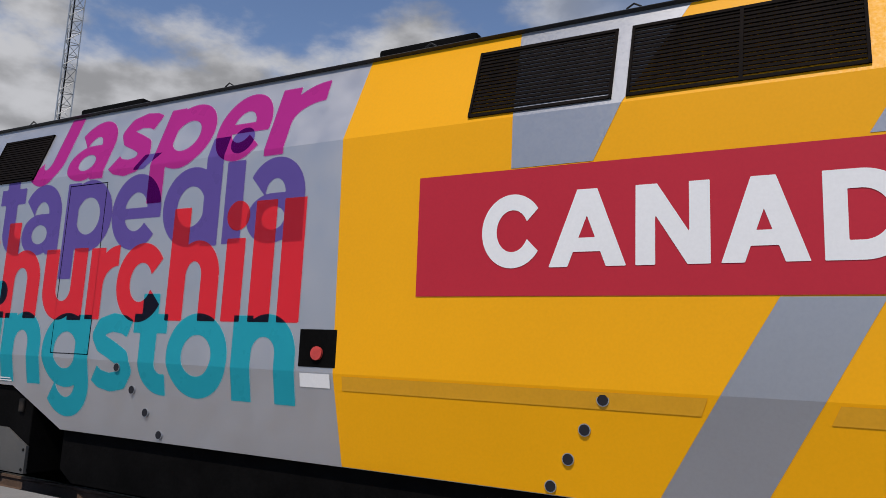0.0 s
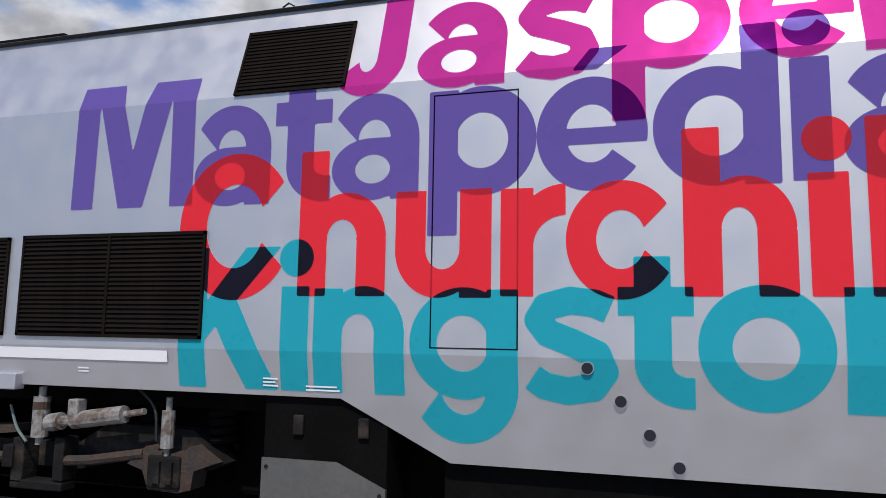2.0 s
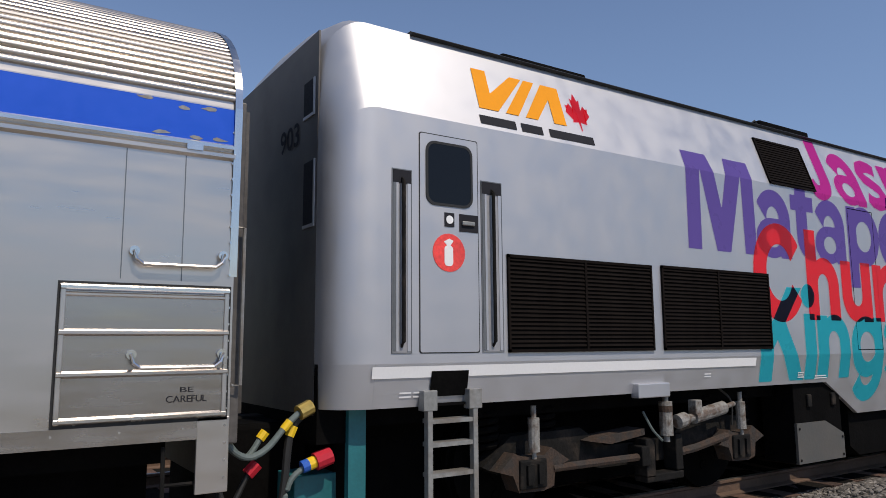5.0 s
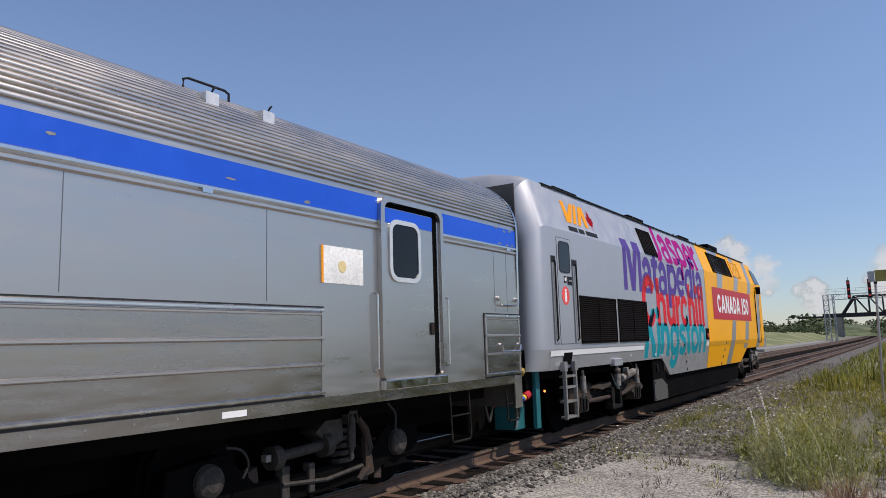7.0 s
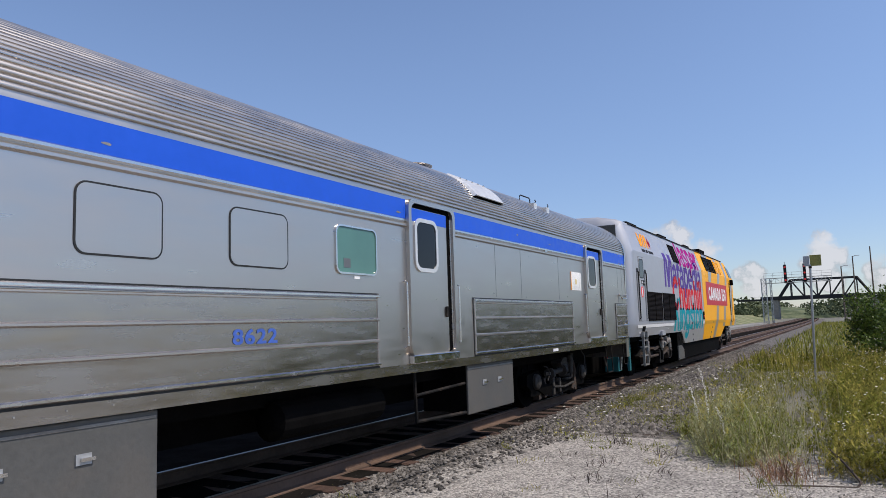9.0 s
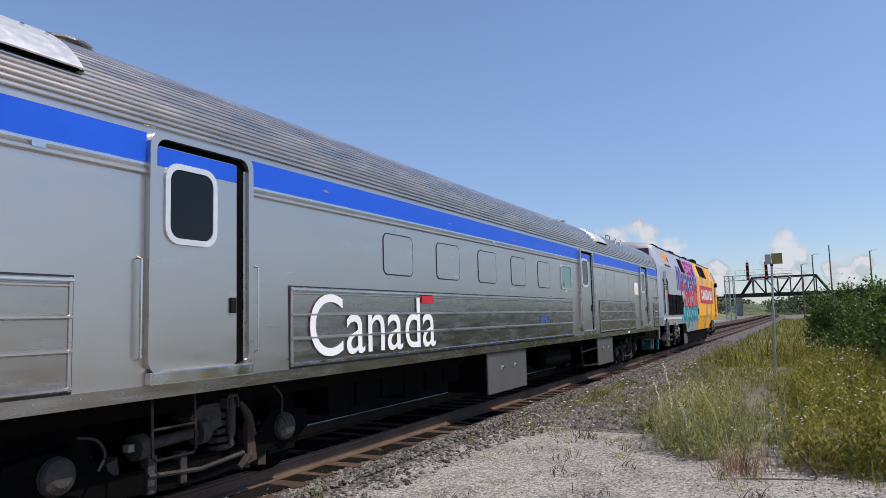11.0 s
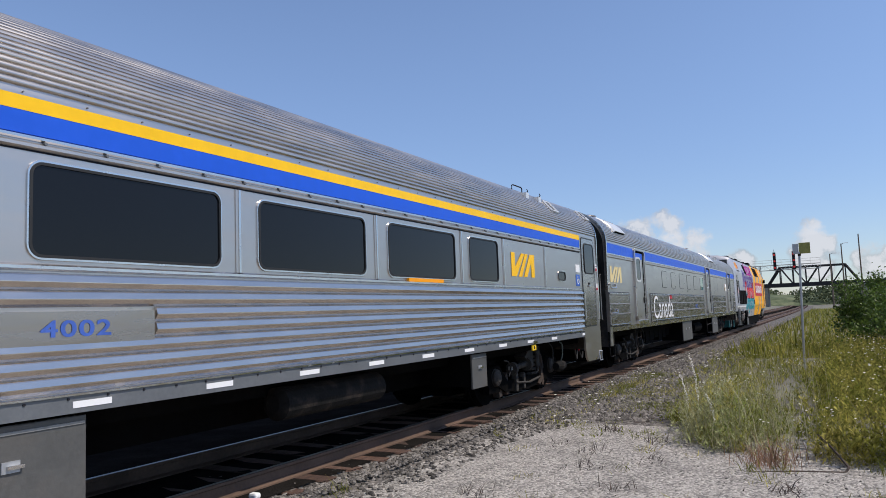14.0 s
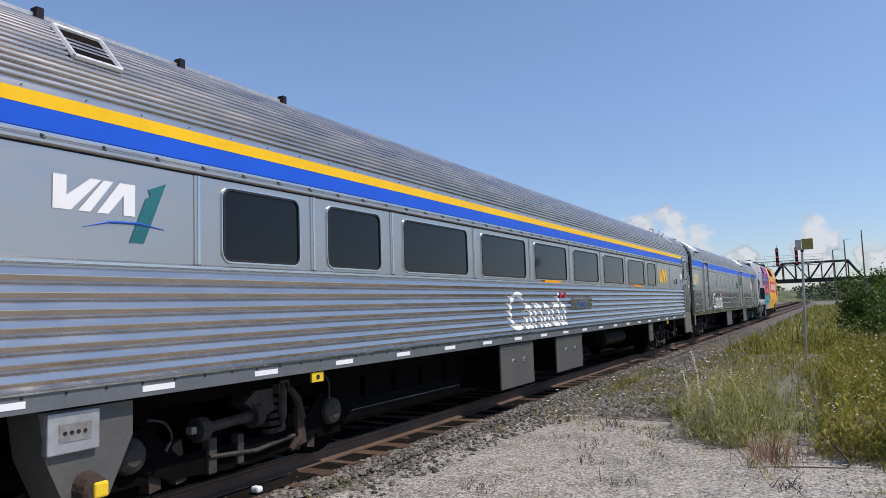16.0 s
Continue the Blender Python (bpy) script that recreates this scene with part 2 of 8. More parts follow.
def pebbled(m, size, low, high):
    """Breaks a ground material up into single pebbles of that size in metres."""
    n, l = m.node_tree.nodes, m.node_tree.links
    bs = n["Principled BSDF"]
    co = n.new("ShaderNodeTexCoord")
    cells = n.new("ShaderNodeTexVoronoi")
    cells.inputs["Scale"].default_value = 1.0 / size
    l.new(co.outputs["Object"], cells.inputs["Vector"])
    spread = n.new("ShaderNodeMapRange")
    spread.inputs[3].default_value, spread.inputs[4].default_value = low, high
    sep = n.new("ShaderNodeSeparateColor")
    l.new(cells.outputs["Color"], sep.inputs[0])
    l.new(sep.outputs[0], spread.inputs[0])
    old = bs.inputs["Base Color"].links[0].from_socket
    mul = n.new("ShaderNodeMix")
    mul.data_type, mul.blend_type = "RGBA", "MULTIPLY"
    mul.inputs[0].default_value = 1.0
    l.new(old, mul.inputs[6]), l.new(spread.outputs[0], mul.inputs[7])
    l.new(mul.outputs[2], bs.inputs["Base Color"])
    b = n.new("ShaderNodeBump")
    b.invert = True
    b.inputs["Strength"].default_value, b.inputs["Distance"].default_value = 1.0, size * 0.5
    l.new(cells.outputs["Distance"], b.inputs["Height"])
    l.new(b.outputs[0], bs.inputs["Normal"])
    return m


pebbled(GRAVEL, 0.024, 0.36, 1.66)
pebbled(BALLAST, 0.07, 0.3, 1.7)
TIE = mat("creosoted_tie", (0.085, 0.047, 0.033), 0.9, 0, 0.35, 4, 40, 0.5, (1, 4, 1), per_piece=0.4)
RAIL = mat("rusty_rail", (0.125, 0.077, 0.053), 0.8, 0.1, 0.25, 2, 30, 0.2)
RAIL_TOP = mat("polished_rail_head", (0.26, 0.25, 0.24), 0.45, 0.9, 0.05)
CONCRETE = mat("platform_concrete", (0.25, 0.238, 0.22), 0.9, 0, 0.15, 1.5, 50, 0.3)
LINE_YELLOW = mat("worn_yellow_line", (0.60, 0.38, 0.18), 0.85, 0, 0.18, 4, 40)
GROUND = mat("dry_grass_ground", (0.19, 0.178, 0.15), 0.95, 0, 0.35, 0.5, 30, 0.8, second=(0.14, 0.135, 0.09), bump_scale=30)
GRASS = mat("grass_blades", (0.182, 0.195, 0.030), 0.75, 0, 0.25, 0.9, 20, second=(0.315, 0.275, 0.07), spots=(0.46, 0.60), per_piece=0.55, spec=0.15)
SILVERY = mat("silvery_weed_leaves", (0.43, 0.43, 0.25), 0.7, 0, 0.2, 1.2, 20, second=(0.20, 0.235, 0.06), spots=(0.42, 0.6), per_piece=0.5, spec=0.15)
BANK = mat("rough_green_bank", (0.15, 0.175, 0.062), 0.95, 0, 0.35, 0.12, 3, 0.8, second=(0.22, 0.205, 0.11), bump_scale=2)
# patchy silver, its colour darkened for the shade on the vehicle ends
SHADED_SILVER = mat("shaded_silver", (0.125, 0.115, 0.108), 0.55, 0.3, 0.3, 1.2, 20, second=(0.06, 0.054, 0.05), spots=(0.45, 0.65))
# near-black for rear car ends: deep shade painted as colour
SHADED_END = mat("shaded_car_end", (0.020, 0.018, 0.017), 0.6, 0.0, 0.4, 2.5, 30, 0.15, second=(0.045, 0.038, 0.032), spots=(0.52, 0.7), spec=0.2)
STRAW = mat("dry_straw", (0.46, 0.42, 0.26), 0.85, 0, 0.2, 2, 20, per_piece=0.45)
RUSSET = mat("russet_dead_stems", (0.26, 0.14, 0.085), 0.9, 0, 0.25, 4, 20, per_piece=0.5)
TWIG = mat("dark_dead_twigs", (0.075, 0.055, 0.045), 0.9, 0, 0.25, 4, 20, per_piece=0.4)


def lets_light_through(m, share):
    """Thin leaves pass on a share of the light that falls on their other side."""
    n, l = m.node_tree.nodes, m.node_tree.links
    bs, out = n["Principled BSDF"], n["Material Output"]
    tr, mix = n.new("ShaderNodeBsdfTranslucent"), n.new("ShaderNodeMixShader")
    l.new(bs.inputs["Base Color"].links[0].from_socket, tr.inputs[0])
    mix.inputs[0].default_value = share
    l.new(bs.outputs[0], mix.inputs[1]), l.new(tr.outputs[0], mix.inputs[2]), l.new(mix.outputs[0], out.inputs[0])


lets_light_through(GRASS, 0.4), lets_light_through(SILVERY, 0.35), lets_light_through(STRAW, 0.3)
LEAF = mat("bush_leaves", (0.085, 0.135, 0.026), 0.5, 0, 0.3, 1.5, 20, per_piece=0.6, spec=0.3)
# greyed green: the haze of distance is mixed into the colour
FAR_GREEN = mat("hazed_distant_trees", (0.085, 0.11, 0.06), 0.95, 0, 0.35, 0.15, 1.2, second=(0.12, 0.135, 0.075), spec=0.1)
lets_light_through(LEAF, 0.4)
BLOSSOM = mat("pale_blossom", (0.75, 0.73, 0.66), 0.8, 0, 0.1)
BARK = mat("bark", (0.12, 0.09, 0.065), 0.9, 0, 0.2)
BRIDGE = mat("bridge_steel", (0.018, 0.019, 0.022), 0.7, 0.2, 0.2, 0.5, 5)
GALV = mat("galvanised_steel", (0.42, 0.43, 0.44), 0.5, 0.6, 0.12, 2, 20)
SIGN_GREEN = mat("faded_green_sign", (0.30, 0.27, 0.07), 0.6, 0, 0.2, 6, 30)
WOOD_POLE = mat("weathered_pole", (0.14, 0.11, 0.09), 0.9, 0, 0.2)


def lamp_glow(name, tint, strength):
    m = mat(name, tint, 0.4)
    bs = m.node_tree.nodes["Principled BSDF"]
    bs.inputs["Emission Color"].default_value, bs.inputs["Emission Strength"].default_value = (*tint, 1), strength
    return m


SIGNAL_RED = lamp_glow("signal_red", (0.55, 0.03, 0.03), 0.5)
MARKER = lamp_glow("amber_marker", (1.0, 0.35, 0.08), 2.0)


# ---- mesh helpers ----
def box(bm, x0, x1, y0, y1, z0, z1, bevel=0.0):
    x0, x1, y0, y1, z0, z1 = min(x0, x1), max(x0, x1), min(y0, y1), max(y0, y1), min(z0, z1), max(z0, z1)
    v = [bm.verts.new((x, y, z)) for x in (x0, x1) for y in (y0, y1) for z in (z0, z1)]
    fs = [bm.faces.new([v[i] for i in q]) for q in ((0, 1, 3, 2), (4, 6, 7, 5), (0, 4, 5, 1), (2, 3, 7, 6), (0, 2, 6, 4), (1, 5, 7, 3))]
    if bevel:
        es = list({e for f in fs for e in f.edges})
        bmesh.ops.bevel(bm, geom=es, offset=bevel, segments=2, affect="EDGES", profile=0.5)
    return bm


def sweep(bm, pts, r, seg=8, closed_ends=True):
    """A round bar of radius r (or one radius a point) along the points."""
    pts = [Vector(p) for p in pts]
    rs = r if isinstance(r, (list, tuple)) else [r] * len(pts)
    rings, up = [], Vector((0, 0, 1))
    for i, p in enumerate(pts):
        d = (pts[min(i + 1, len(pts) - 1)] - pts[max(i - 1, 0)]).normalized()
        a = d.cross(up if abs(d.z) < 0.95 else Vector((1, 0, 0))).normalized()
        b = d.cross(a)
        rings.append([bm.verts.new(p + rs[i] * (math.cos(2 * math.pi * k / seg) * a + math.sin(2 * math.pi * k / seg) * b)) for k in range(seg)])
    for q, s in zip(rings, rings[1:]):
        for k in range(seg):
            bm.faces.new((q[k], q[(k + 1) % seg], s[(k + 1) % seg], s[k]))
    if closed_ends:
        bm.faces.new(rings[0][::-1]), bm.faces.new(rings[-1])
    return bm


def prism(bm, poly, y0, y1):
    """A plate with the outline poly in x and z, from y0 to y1."""
    a = [bm.verts.new((x, y0, z)) for x, z in poly]
    b = [bm.verts.new((x, y1, z)) for x, z in poly]
    bm.faces.new(a), bm.faces.new(b[::-1])
    for i in range(len(poly)):
        j = (i + 1) % len(poly)
        bm.faces.new((a[j], a[i], b[i], b[j]))
    return bm


def rounded(x0, x1, z0, z1, r, seg=5):
    out = []
    for cx, cz, a0 in ((x1 - r, z0 + r, -90), (x1 - r, z1 - r, 0), (x0 + r, z1 - r, 90), (x0 + r, z0 + r, 180)):
        for k in range(seg + 1):
            a = radians(a0 + 90 * k / seg)
            out.append((cx + r * math.cos(a), cz + r * math.sin(a)))
    return out


def ring(bm, outer, inner, y0, y1):
    """A frame between two outlines with as many points each."""
    n = len(outer)
    vo = [[bm.verts.new((x, y, z)) for x, z in outer] for y in (y0, y1)]
    vi = [[bm.verts.new((x, y, z)) for x, z in inner] for y in (y0, y1)]
    for i in range(n):
        j = (i + 1) % n
        bm.faces.new((vo[0][i], vo[0][j], vi[0][j], vi[0][i]))
        bm.faces.new((vo[0][j], vo[0][i], vo[1][i], vo[1][j]))
        bm.faces.new((vi[0][i], vi[0][j], vi[1][j], vi[1][i]))
    return bm


def disc(bm, x, z, r, y0, y1, seg=16):
    return prism(bm, [(x + r * math.cos(2 * math.pi * k / seg), z + r * math.sin(2 * math.pi * k / seg)) for k in range(seg)], y0, y1)


def loft(bm, rings, caps=True):
    rows = [[bm.verts.new(p) for p in r] for r in rings]
    n = len(rows[0])
    for a, b in zip(rows, rows[1:]):
        for k in range(n):
            bm.faces.new((a[k], a[(k + 1) % n], b[(k + 1) % n], b[k]))
    if caps:
        bm.faces.new(rows[0][::-1]), bm.faces.new(rows[-1])
    return bm


ORIGIN = [0.0]  # the x, in the train, of the thing being built


def part(name, bm, material, parent, label="", smooth=False, fix=True):
    """Links a bmesh as one mesh object under a thing or under a part."""
    if fix:
        bmesh.ops.recalc_face_normals(bm, faces=bm.faces[:])
    if parent is not None and ORIGIN[0]:
        for v in bm.verts:
            v.co.x -= ORIGIN[0]
    me = bpy.data.meshes.new(name)
    bm.to_mesh(me)
    bm.free()
    me.materials.append(material)
    if smooth:
        for p in me.polygons:
            p.use_smooth = True
        me.set_sharp_from_angle(angle=radians(15))
    ob = new(name, me)
    if parent is not None:
        ob.parent = parent
    return tagged(ob, label)


def bent(pts, n=5):
    """The same line with its corners drawn out into smooth bends."""
    P = [Vector(p) for p in pts]
    P = [2 * P[0] - P[1]] + P + [2 * P[-1] - P[-2]]
    out = []
    for a, b, c, d in zip(P, P[1:], P[2:], P[3:]):
        for k in range(n):
            u = k / n
            out.append(0.5 * (2 * b + (c - a) * u + (2 * a - 5 * b + 4 * c - d) * u**2 + (3 * b - a - 3 * c + d) * u**3))
    return out + [P[-2]]


def B():
    return bmesh.new()


def profile_at(prof, z):
    """How far in the side lies at the height z."""
    for (y0, z0), (y1, z1) in zip(prof, prof[1:]):
        if z <= z1:
            return y0 + (y1 - y0) * (z - z0) / (z1 - z0)
    return prof[-1][0]


def drape(bm, prof, off, cut=True):
    """Lays a flat sheet (x, z) on the side of a body, off metres proud of it."""
    for _, z in prof[1:-1] if cut else ():
        geom = bm.verts[:] + bm.edges[:] + bm.faces[:]
        bmesh.ops.bisect_plane(bm, geom=geom, plane_co=(0, 0, z), plane_no=(0, 0, 1), dist=1e-5)
    for v in bm.verts:
        v.co.y = profile_at(prof, v.co.z) - off
    return bm


def sheet(poly):
    bm = B()
    bm.faces.new([bm.verts.new((x, 0, z)) for x, z in poly])
    return bm


GLYPHS = {}


def glyph(ch, bold):
    """A character of the built-in font, made heavier by bold, as one flat sheet in a box from 0 to 1."""
    key = (ch, bold)
    if key in GLYPHS:
        return GLYPHS[key]
    cu = bpy.data.curves.new("glyph", "FONT")
    cu.body, cu.resolution_u, cu.fill_mode = ch, 6, "FRONT"
    ob = new("glyph", cu)
    me = bpy.data.meshes.new_from_object(ob.evaluated_get(bpy.context.evaluated_depsgraph_get()))
    co = np.array([v.co[:2] for v in me.vertices])
    faces = [tuple(p.vertices) for p in me.polygons]
    bpy.data.objects.remove(ob)
    bpy.data.curves.remove(cu)
    bpy.data.meshes.remove(me)
    if bold:
        count = {}
        for f in faces:
            for i in range(len(f)):
                e = tuple(sorted((f[i], f[(i + 1) % len(f)])))
                count[e] = count.get(e, 0) + 1
        rim = np.array([e for e, c in count.items() if c == 1])
        A, E = co[rim[:, 0]], co[rim[:, 1]]
        n = 96
        lo, hi = co.min(0) - bold * 1.4, co.max(0) + bold * 1.4
        step = float(max(hi - lo)) / n
        nx, ny = int((hi[0] - lo[0]) / step) + 2, int((hi[1] - lo[1]) / step) + 2
        gx, gy = np.meshgrid(lo[0] + step * np.arange(nx), lo[1] + step * np.arange(ny), indexing="ij")
        P = np.stack([gx.ravel(), gy.ravel()], 1)
        D = np.full(len(P), 9.0)
        inside = np.zeros(len(P), bool)
        for p, q in zip(A, E):
            d = q - p
            u = np.clip(((P - p) @ d) / max(d @ d, 1e-12), 0, 1)
            D = np.minimum(D, (np.abs(P - p - u[:, None] * d) ** 5).sum(1) ** 0.2)
            cross = (p[1] > P[:, 1]) != (q[1] > P[:, 1])
            with np.errstate(divide="ignore", invalid="ignore"):
                xs = p[0] + (P[:, 1] - p[1]) * d[0] / d[1]
            inside ^= cross & (P[:, 0] < xs)
        F = (bold - np.where(inside, -D, D)).reshape(nx, ny)
        verts, index, faces = [], {}, []

        def corner(i, j):
            k = ("c", i, j)
            if k not in index:
                index[k] = len(verts)
                verts.append((lo[0] + step * i, lo[1] + step * j))
            return index[k]

        def between(i, j, k, m):
            key2 = ("e", *min((i, j), (k, m)), *max((i, j), (k, m)))
            if key2 not in index:
                u = F[i, j] / (F[i, j] - F[k, m])
                index[key2] = len(verts)
                verts.append((lo[0] + step * (i + u * (k - i)), lo[1] + step * (j + u * (m - j))))
            return index[key2]

        for i in range(nx - 1):
            for j in range(ny - 1):
                ring_ = ((i, j), (i + 1, j), (i + 1, j + 1), (i, j + 1))
                into = [F[c] > 0 for c in ring_]
                if not any(into):
                    continue
                poly = []
                for k in range(4):
                    c, d = ring_[k], ring_[(k + 1) % 4]
                    if into[k]:
                        poly.append(corner(*c))
                    if into[k] != into[(k + 1) % 4]:
                        poly.append(between(*c, *d))
                faces.append(tuple(poly))
        co = np.array(verts)
    low, high = co.min(0), co.max(0)
    GLYPHS[key] = ((co - low) / (high - low), faces, high - low, low)
    return GLYPHS[key]


def letters(spec, bold=0.03, y=0.0):
    """Characters, each fitted to its own box: (char, x0, x1, z0, z1)."""
    bm = B()
    for ch, x0, x1, z0, z1 in spec:
        co, faces, _, _ = glyph(ch, bold)
        vs = [bm.verts.new((x0 + (x1 - x0) * a, y, z0 + (z1 - z0) * b)) for a, b in co]
        for f in faces:
            if len(set(f)) > 2:
                bm.faces.new([vs[i] for i in f])
    return bm


T_BOW, T_STEM = 0.192, 0.22  # thickness of the curved and of the upright strokes


def traced(F, lo, step):
    """The sheet where the field F is below zero, as points and faces."""
    nx, ny = F.shape
    verts, index, faces = [], {}, []

    def corner(i, j):
        if (i, j) not in index:
            index[i, j] = len(verts)
            verts.append((lo[0] + step * i, lo[1] + step * j))
        return index[i, j]

    def between(a, b):
        key = (min(a, b), max(a, b))
        if key not in index:
            u = F[a] / (F[a] - F[b])
            index[key] = len(verts)
            verts.append((lo[0] + step * (a[0] + u * (b[0] - a[0])), lo[1] + step * (a[1] + u * (b[1] - a[1]))))
        return index[key]

    inside = F < 0
    some = inside[:-1, :-1] | inside[1:, :-1] | inside[1:, 1:] | inside[:-1, 1:]
    for i, j in zip(*np.nonzero(some)):
        i, j = int(i), int(j)
        around = ((i, j), (i + 1, j), (i + 1, j + 1), (i, j + 1))
        poly = []
        for k in range(4):
            c, d = around[k], around[(k + 1) % 4]
            if inside[c]:
                poly.append(corner(*c))
            if inside[c] != inside[d]:
                poly.append(between(c, d))
        if len(set(poly)) > 2:
            faces.append(poly)
    return verts, faces


def drawn_letter(ch, x0, x1, z0, z1, tall=0.76, bow=T_BOW, stem=T_STEM):
    """A heavy geometric letter, drawn with ruler and compass in its box; tall: the height of the small letters."""
    w, h = x1 - x0, z1 - z0
    if ch == "i":
        h = tall + 0.34
    step, rim = max(h, w) / 88, 0.05
    lo = (-rim, -rim)
    X, Z = np.meshgrid(np.arange(-rim, w + rim + step, step), np.arange(-rim, h + rim + step, step), indexing="ij")

    def rect(a, b, c, d):
        return np.maximum(np.maximum(a - X, X - b), np.maximum(c - Z, Z - d))

    def oval(cx, cz, rx, rz):
        return (np.sqrt(((X - cx) / rx) ** 2 + ((Z - cz) / rz) ** 2) - 1) * min(rx, rz)

    def hoop(cx, cz, rx, rz, tx, tz):
        return np.maximum(oval(cx, cz, rx, rz), -oval(cx, cz, rx - tx, rz - tz))

    def beyond(p, q):
        """Negative to the right of the line from p to q."""
        d = Vector((q[0] - p[0], q[1] - p[1])).normalized()
        return (X - p[0]) * -d.y + (Z - p[1]) * d.x

    def poly(*pts):
        F = None
        for p, q in zip(pts, pts[1:] + pts[:1]):
            f = beyond(p, q)
            F = f if F is None else np.maximum(F, f)
        return F

    def join(*fs):
        return functools.reduce(np.minimum, fs)

    def cut(*fs):
        return functools.reduce(np.maximum, fs)

    def arch(xs, zs, top):
        """The shoulder of n, h and u in the coordinates given."""
        def r_(a, b, c, d):
            return np.maximum(np.maximum(a - xs, xs - b), np.maximum(c - zs, zs - d))

        def o_(cx, cz, rx, rz):
            return (np.sqrt(((xs - cx) / rx) ** 2 + ((zs - cz) / rz) ** 2) - 1) * min(rx, rz)
        zc, left = top - 0.33, 0.30 * stem
        outer = np.minimum(r_(left, w, 0, zc), np.maximum(o_((left + w) / 2, zc, (w - left) / 2, top - zc), zc - zs))
        inner = np.minimum(r_(stem, w - stem, -1, zc), np.maximum(o_(w / 2, zc, w / 2 - stem, top - bow - zc), zc - zs - 0.001))
        return np.maximum(outer, -inner)

    base = {"p": h - tall, "g": h - tall}.get(ch, 0.0)
    top = base + tall
    if ch == "o":
        F = hoop(w / 2, h / 2, w / 2, h / 2, bow, bow)
    elif ch == "0":
        F = hoop(w / 2, h / 2, w / 2, h / 2, bow, bow)
    elif ch in "pdg":
        F = hoop(w / 2, base + tall / 2, w / 2, tall / 2, bow, bow * 0.97)
        if ch == "p":
            F = join(F, rect(0, stem * 0.95, 0, top - 0.015))
        elif ch == "d":
            F = join(F, rect(w - stem * 0.95, w, 0, h))
        else:
            zc = base + 0.10
            tail = cut(hoop(w / 2, zc, w / 2, zc, stem * 0.95, bow), Z - zc, beyond((0.02 * w, base - 0.20), (0.20 * w, base - 0.03)))
            F = join(F, rect(w - stem * 0.95, w, zc - 0.005, top - 0.015), tail)
    elif ch in "nh":
        F = join(arch(X, Z, tall), rect(0, stem, 0, h if ch == "h" else tall - 0.015))
    elif ch == "u":
        F = join(arch(w - X, tall - Z, tall), rect(w - stem, w, 0, tall))
    elif ch == "i":
        r = 0.135
        F = join(rect(w / 2 - stem / 2, w / 2 + stem / 2, 0, tall), oval(w / 2, tall + 0.205, r, r))
    elif ch in "l1":
        F = rect(0, w, 0, h)
    elif ch == "r":
        zc = h - 0.40
        F = join(rect(0, stem, 0, h - 0.015), cut(oval(w, zc, w - 0.3 * stem, 0.405), -oval(w, zc, w - stem, 0.40 - bow - 0.01), X - w, zc - Z))
    elif ch == "a":
        zc = h - 0.34
        line = beyond((0.27 * w, 0.575 * h), (0.03 * w, 0.80 * h))
        crook = cut(hoop(0.49 * w, zc, 0.51 * w, 0.34, stem * 0.97, bow), line, np.where(X > w / 2, zc - Z, zc - 0.12 - Z))
        bowl = join(oval(0.44 * w, 0.285 * h, 0.44 * w, 0.292 * h), rect(0.44 * w, w - stem / 2, 0.37 * h, 0.577 * h), rect(0.44 * w, w - stem * 0.6, 0.02, 0.3))
        bowl = cut(bowl, -oval(0.475 * w, 0.285 * h, 0.20 * w, 0.135 * h))
        F = join(crook, bowl, rect(w - stem * 0.95, w, 0, zc + 0.01))
    elif ch in "eé":
        F = join(hoop(w / 2, tall / 2, w / 2, tall / 2, bow, bow * 0.97), rect(bow / 2, w - bow * 0.3, 0.405 * tall, 0.55 * tall))
        gap = cut(rect(w / 2, w + 1, -1, 0.405 * tall), beyond((0.62 * w, 0.40 * tall), (0.98 * w, 0.13 * tall)) * -1)
        F = cut(F, -gap)
        if ch == "é":
            F = join(F, poly((0.33 * w, tall + 0.05), (0.49 * w, h), (0.84 * w, h), (0.56 * w, tall + 0.05)))
    elif ch in "cC":
        F = hoop(w / 2, h / 2, w / 2, h / 2, bow, bow)
        upper, lower = beyond((0.50 * w, 0.40 * h), (0.97 * w, 0.85 * h)), beyond((0.50 * w, 0.60 * h), (0.99 * w, 0.155 * h))
        F = cut(F, -cut(upper, -lower, w / 2 - X))
    elif ch == "s":
        pts = [(0.99, 0.78), (0.76, 0.86), (0.50, 0.885), (0.24, 0.83), (0.155, 0.715), (0.26, 0.605), (0.52, 0.525), (0.78, 0.43), (0.855, 0.285), (0.73, 0.15), (0.47, 0.112), (0.22, 0.15), (0.02, 0.26)]
        pts = [Vector((a * w, b * h)) for a, b in pts]
        D = np.full(X.shape, 9.0)
        for p, q in zip(pts, pts[1:]):
            d = q - p
            u = np.clip(((X - p.x) * d.x + (Z - p.y) * d.y) / d.length_squared, 0, 1)
            D = np.minimum(D, np.hypot(X - p.x - u * d.x, Z - p.y - u * d.y))
        F = D - bow * 0.46
        for end, past in ((pts[0], pts[1]), (pts[-1], pts[-2])):
            d = (end - past).normalized()
            away = (X - end.x) * d.x + (Z - end.y) * d.y + 0.05
            F = np.maximum(F, np.where(np.hypot(X - end.x, Z - end.y) < 0.17, away, -1.0))
    elif ch == "t":
        a = 0.22 * w
        cx, cz = a + stem + 0.09, 0.27
        foot = cut(oval(cx, cz, stem + 0.09, cz), -oval(cx, cz, 0.09, cz - bow), X - cx, Z - cz)
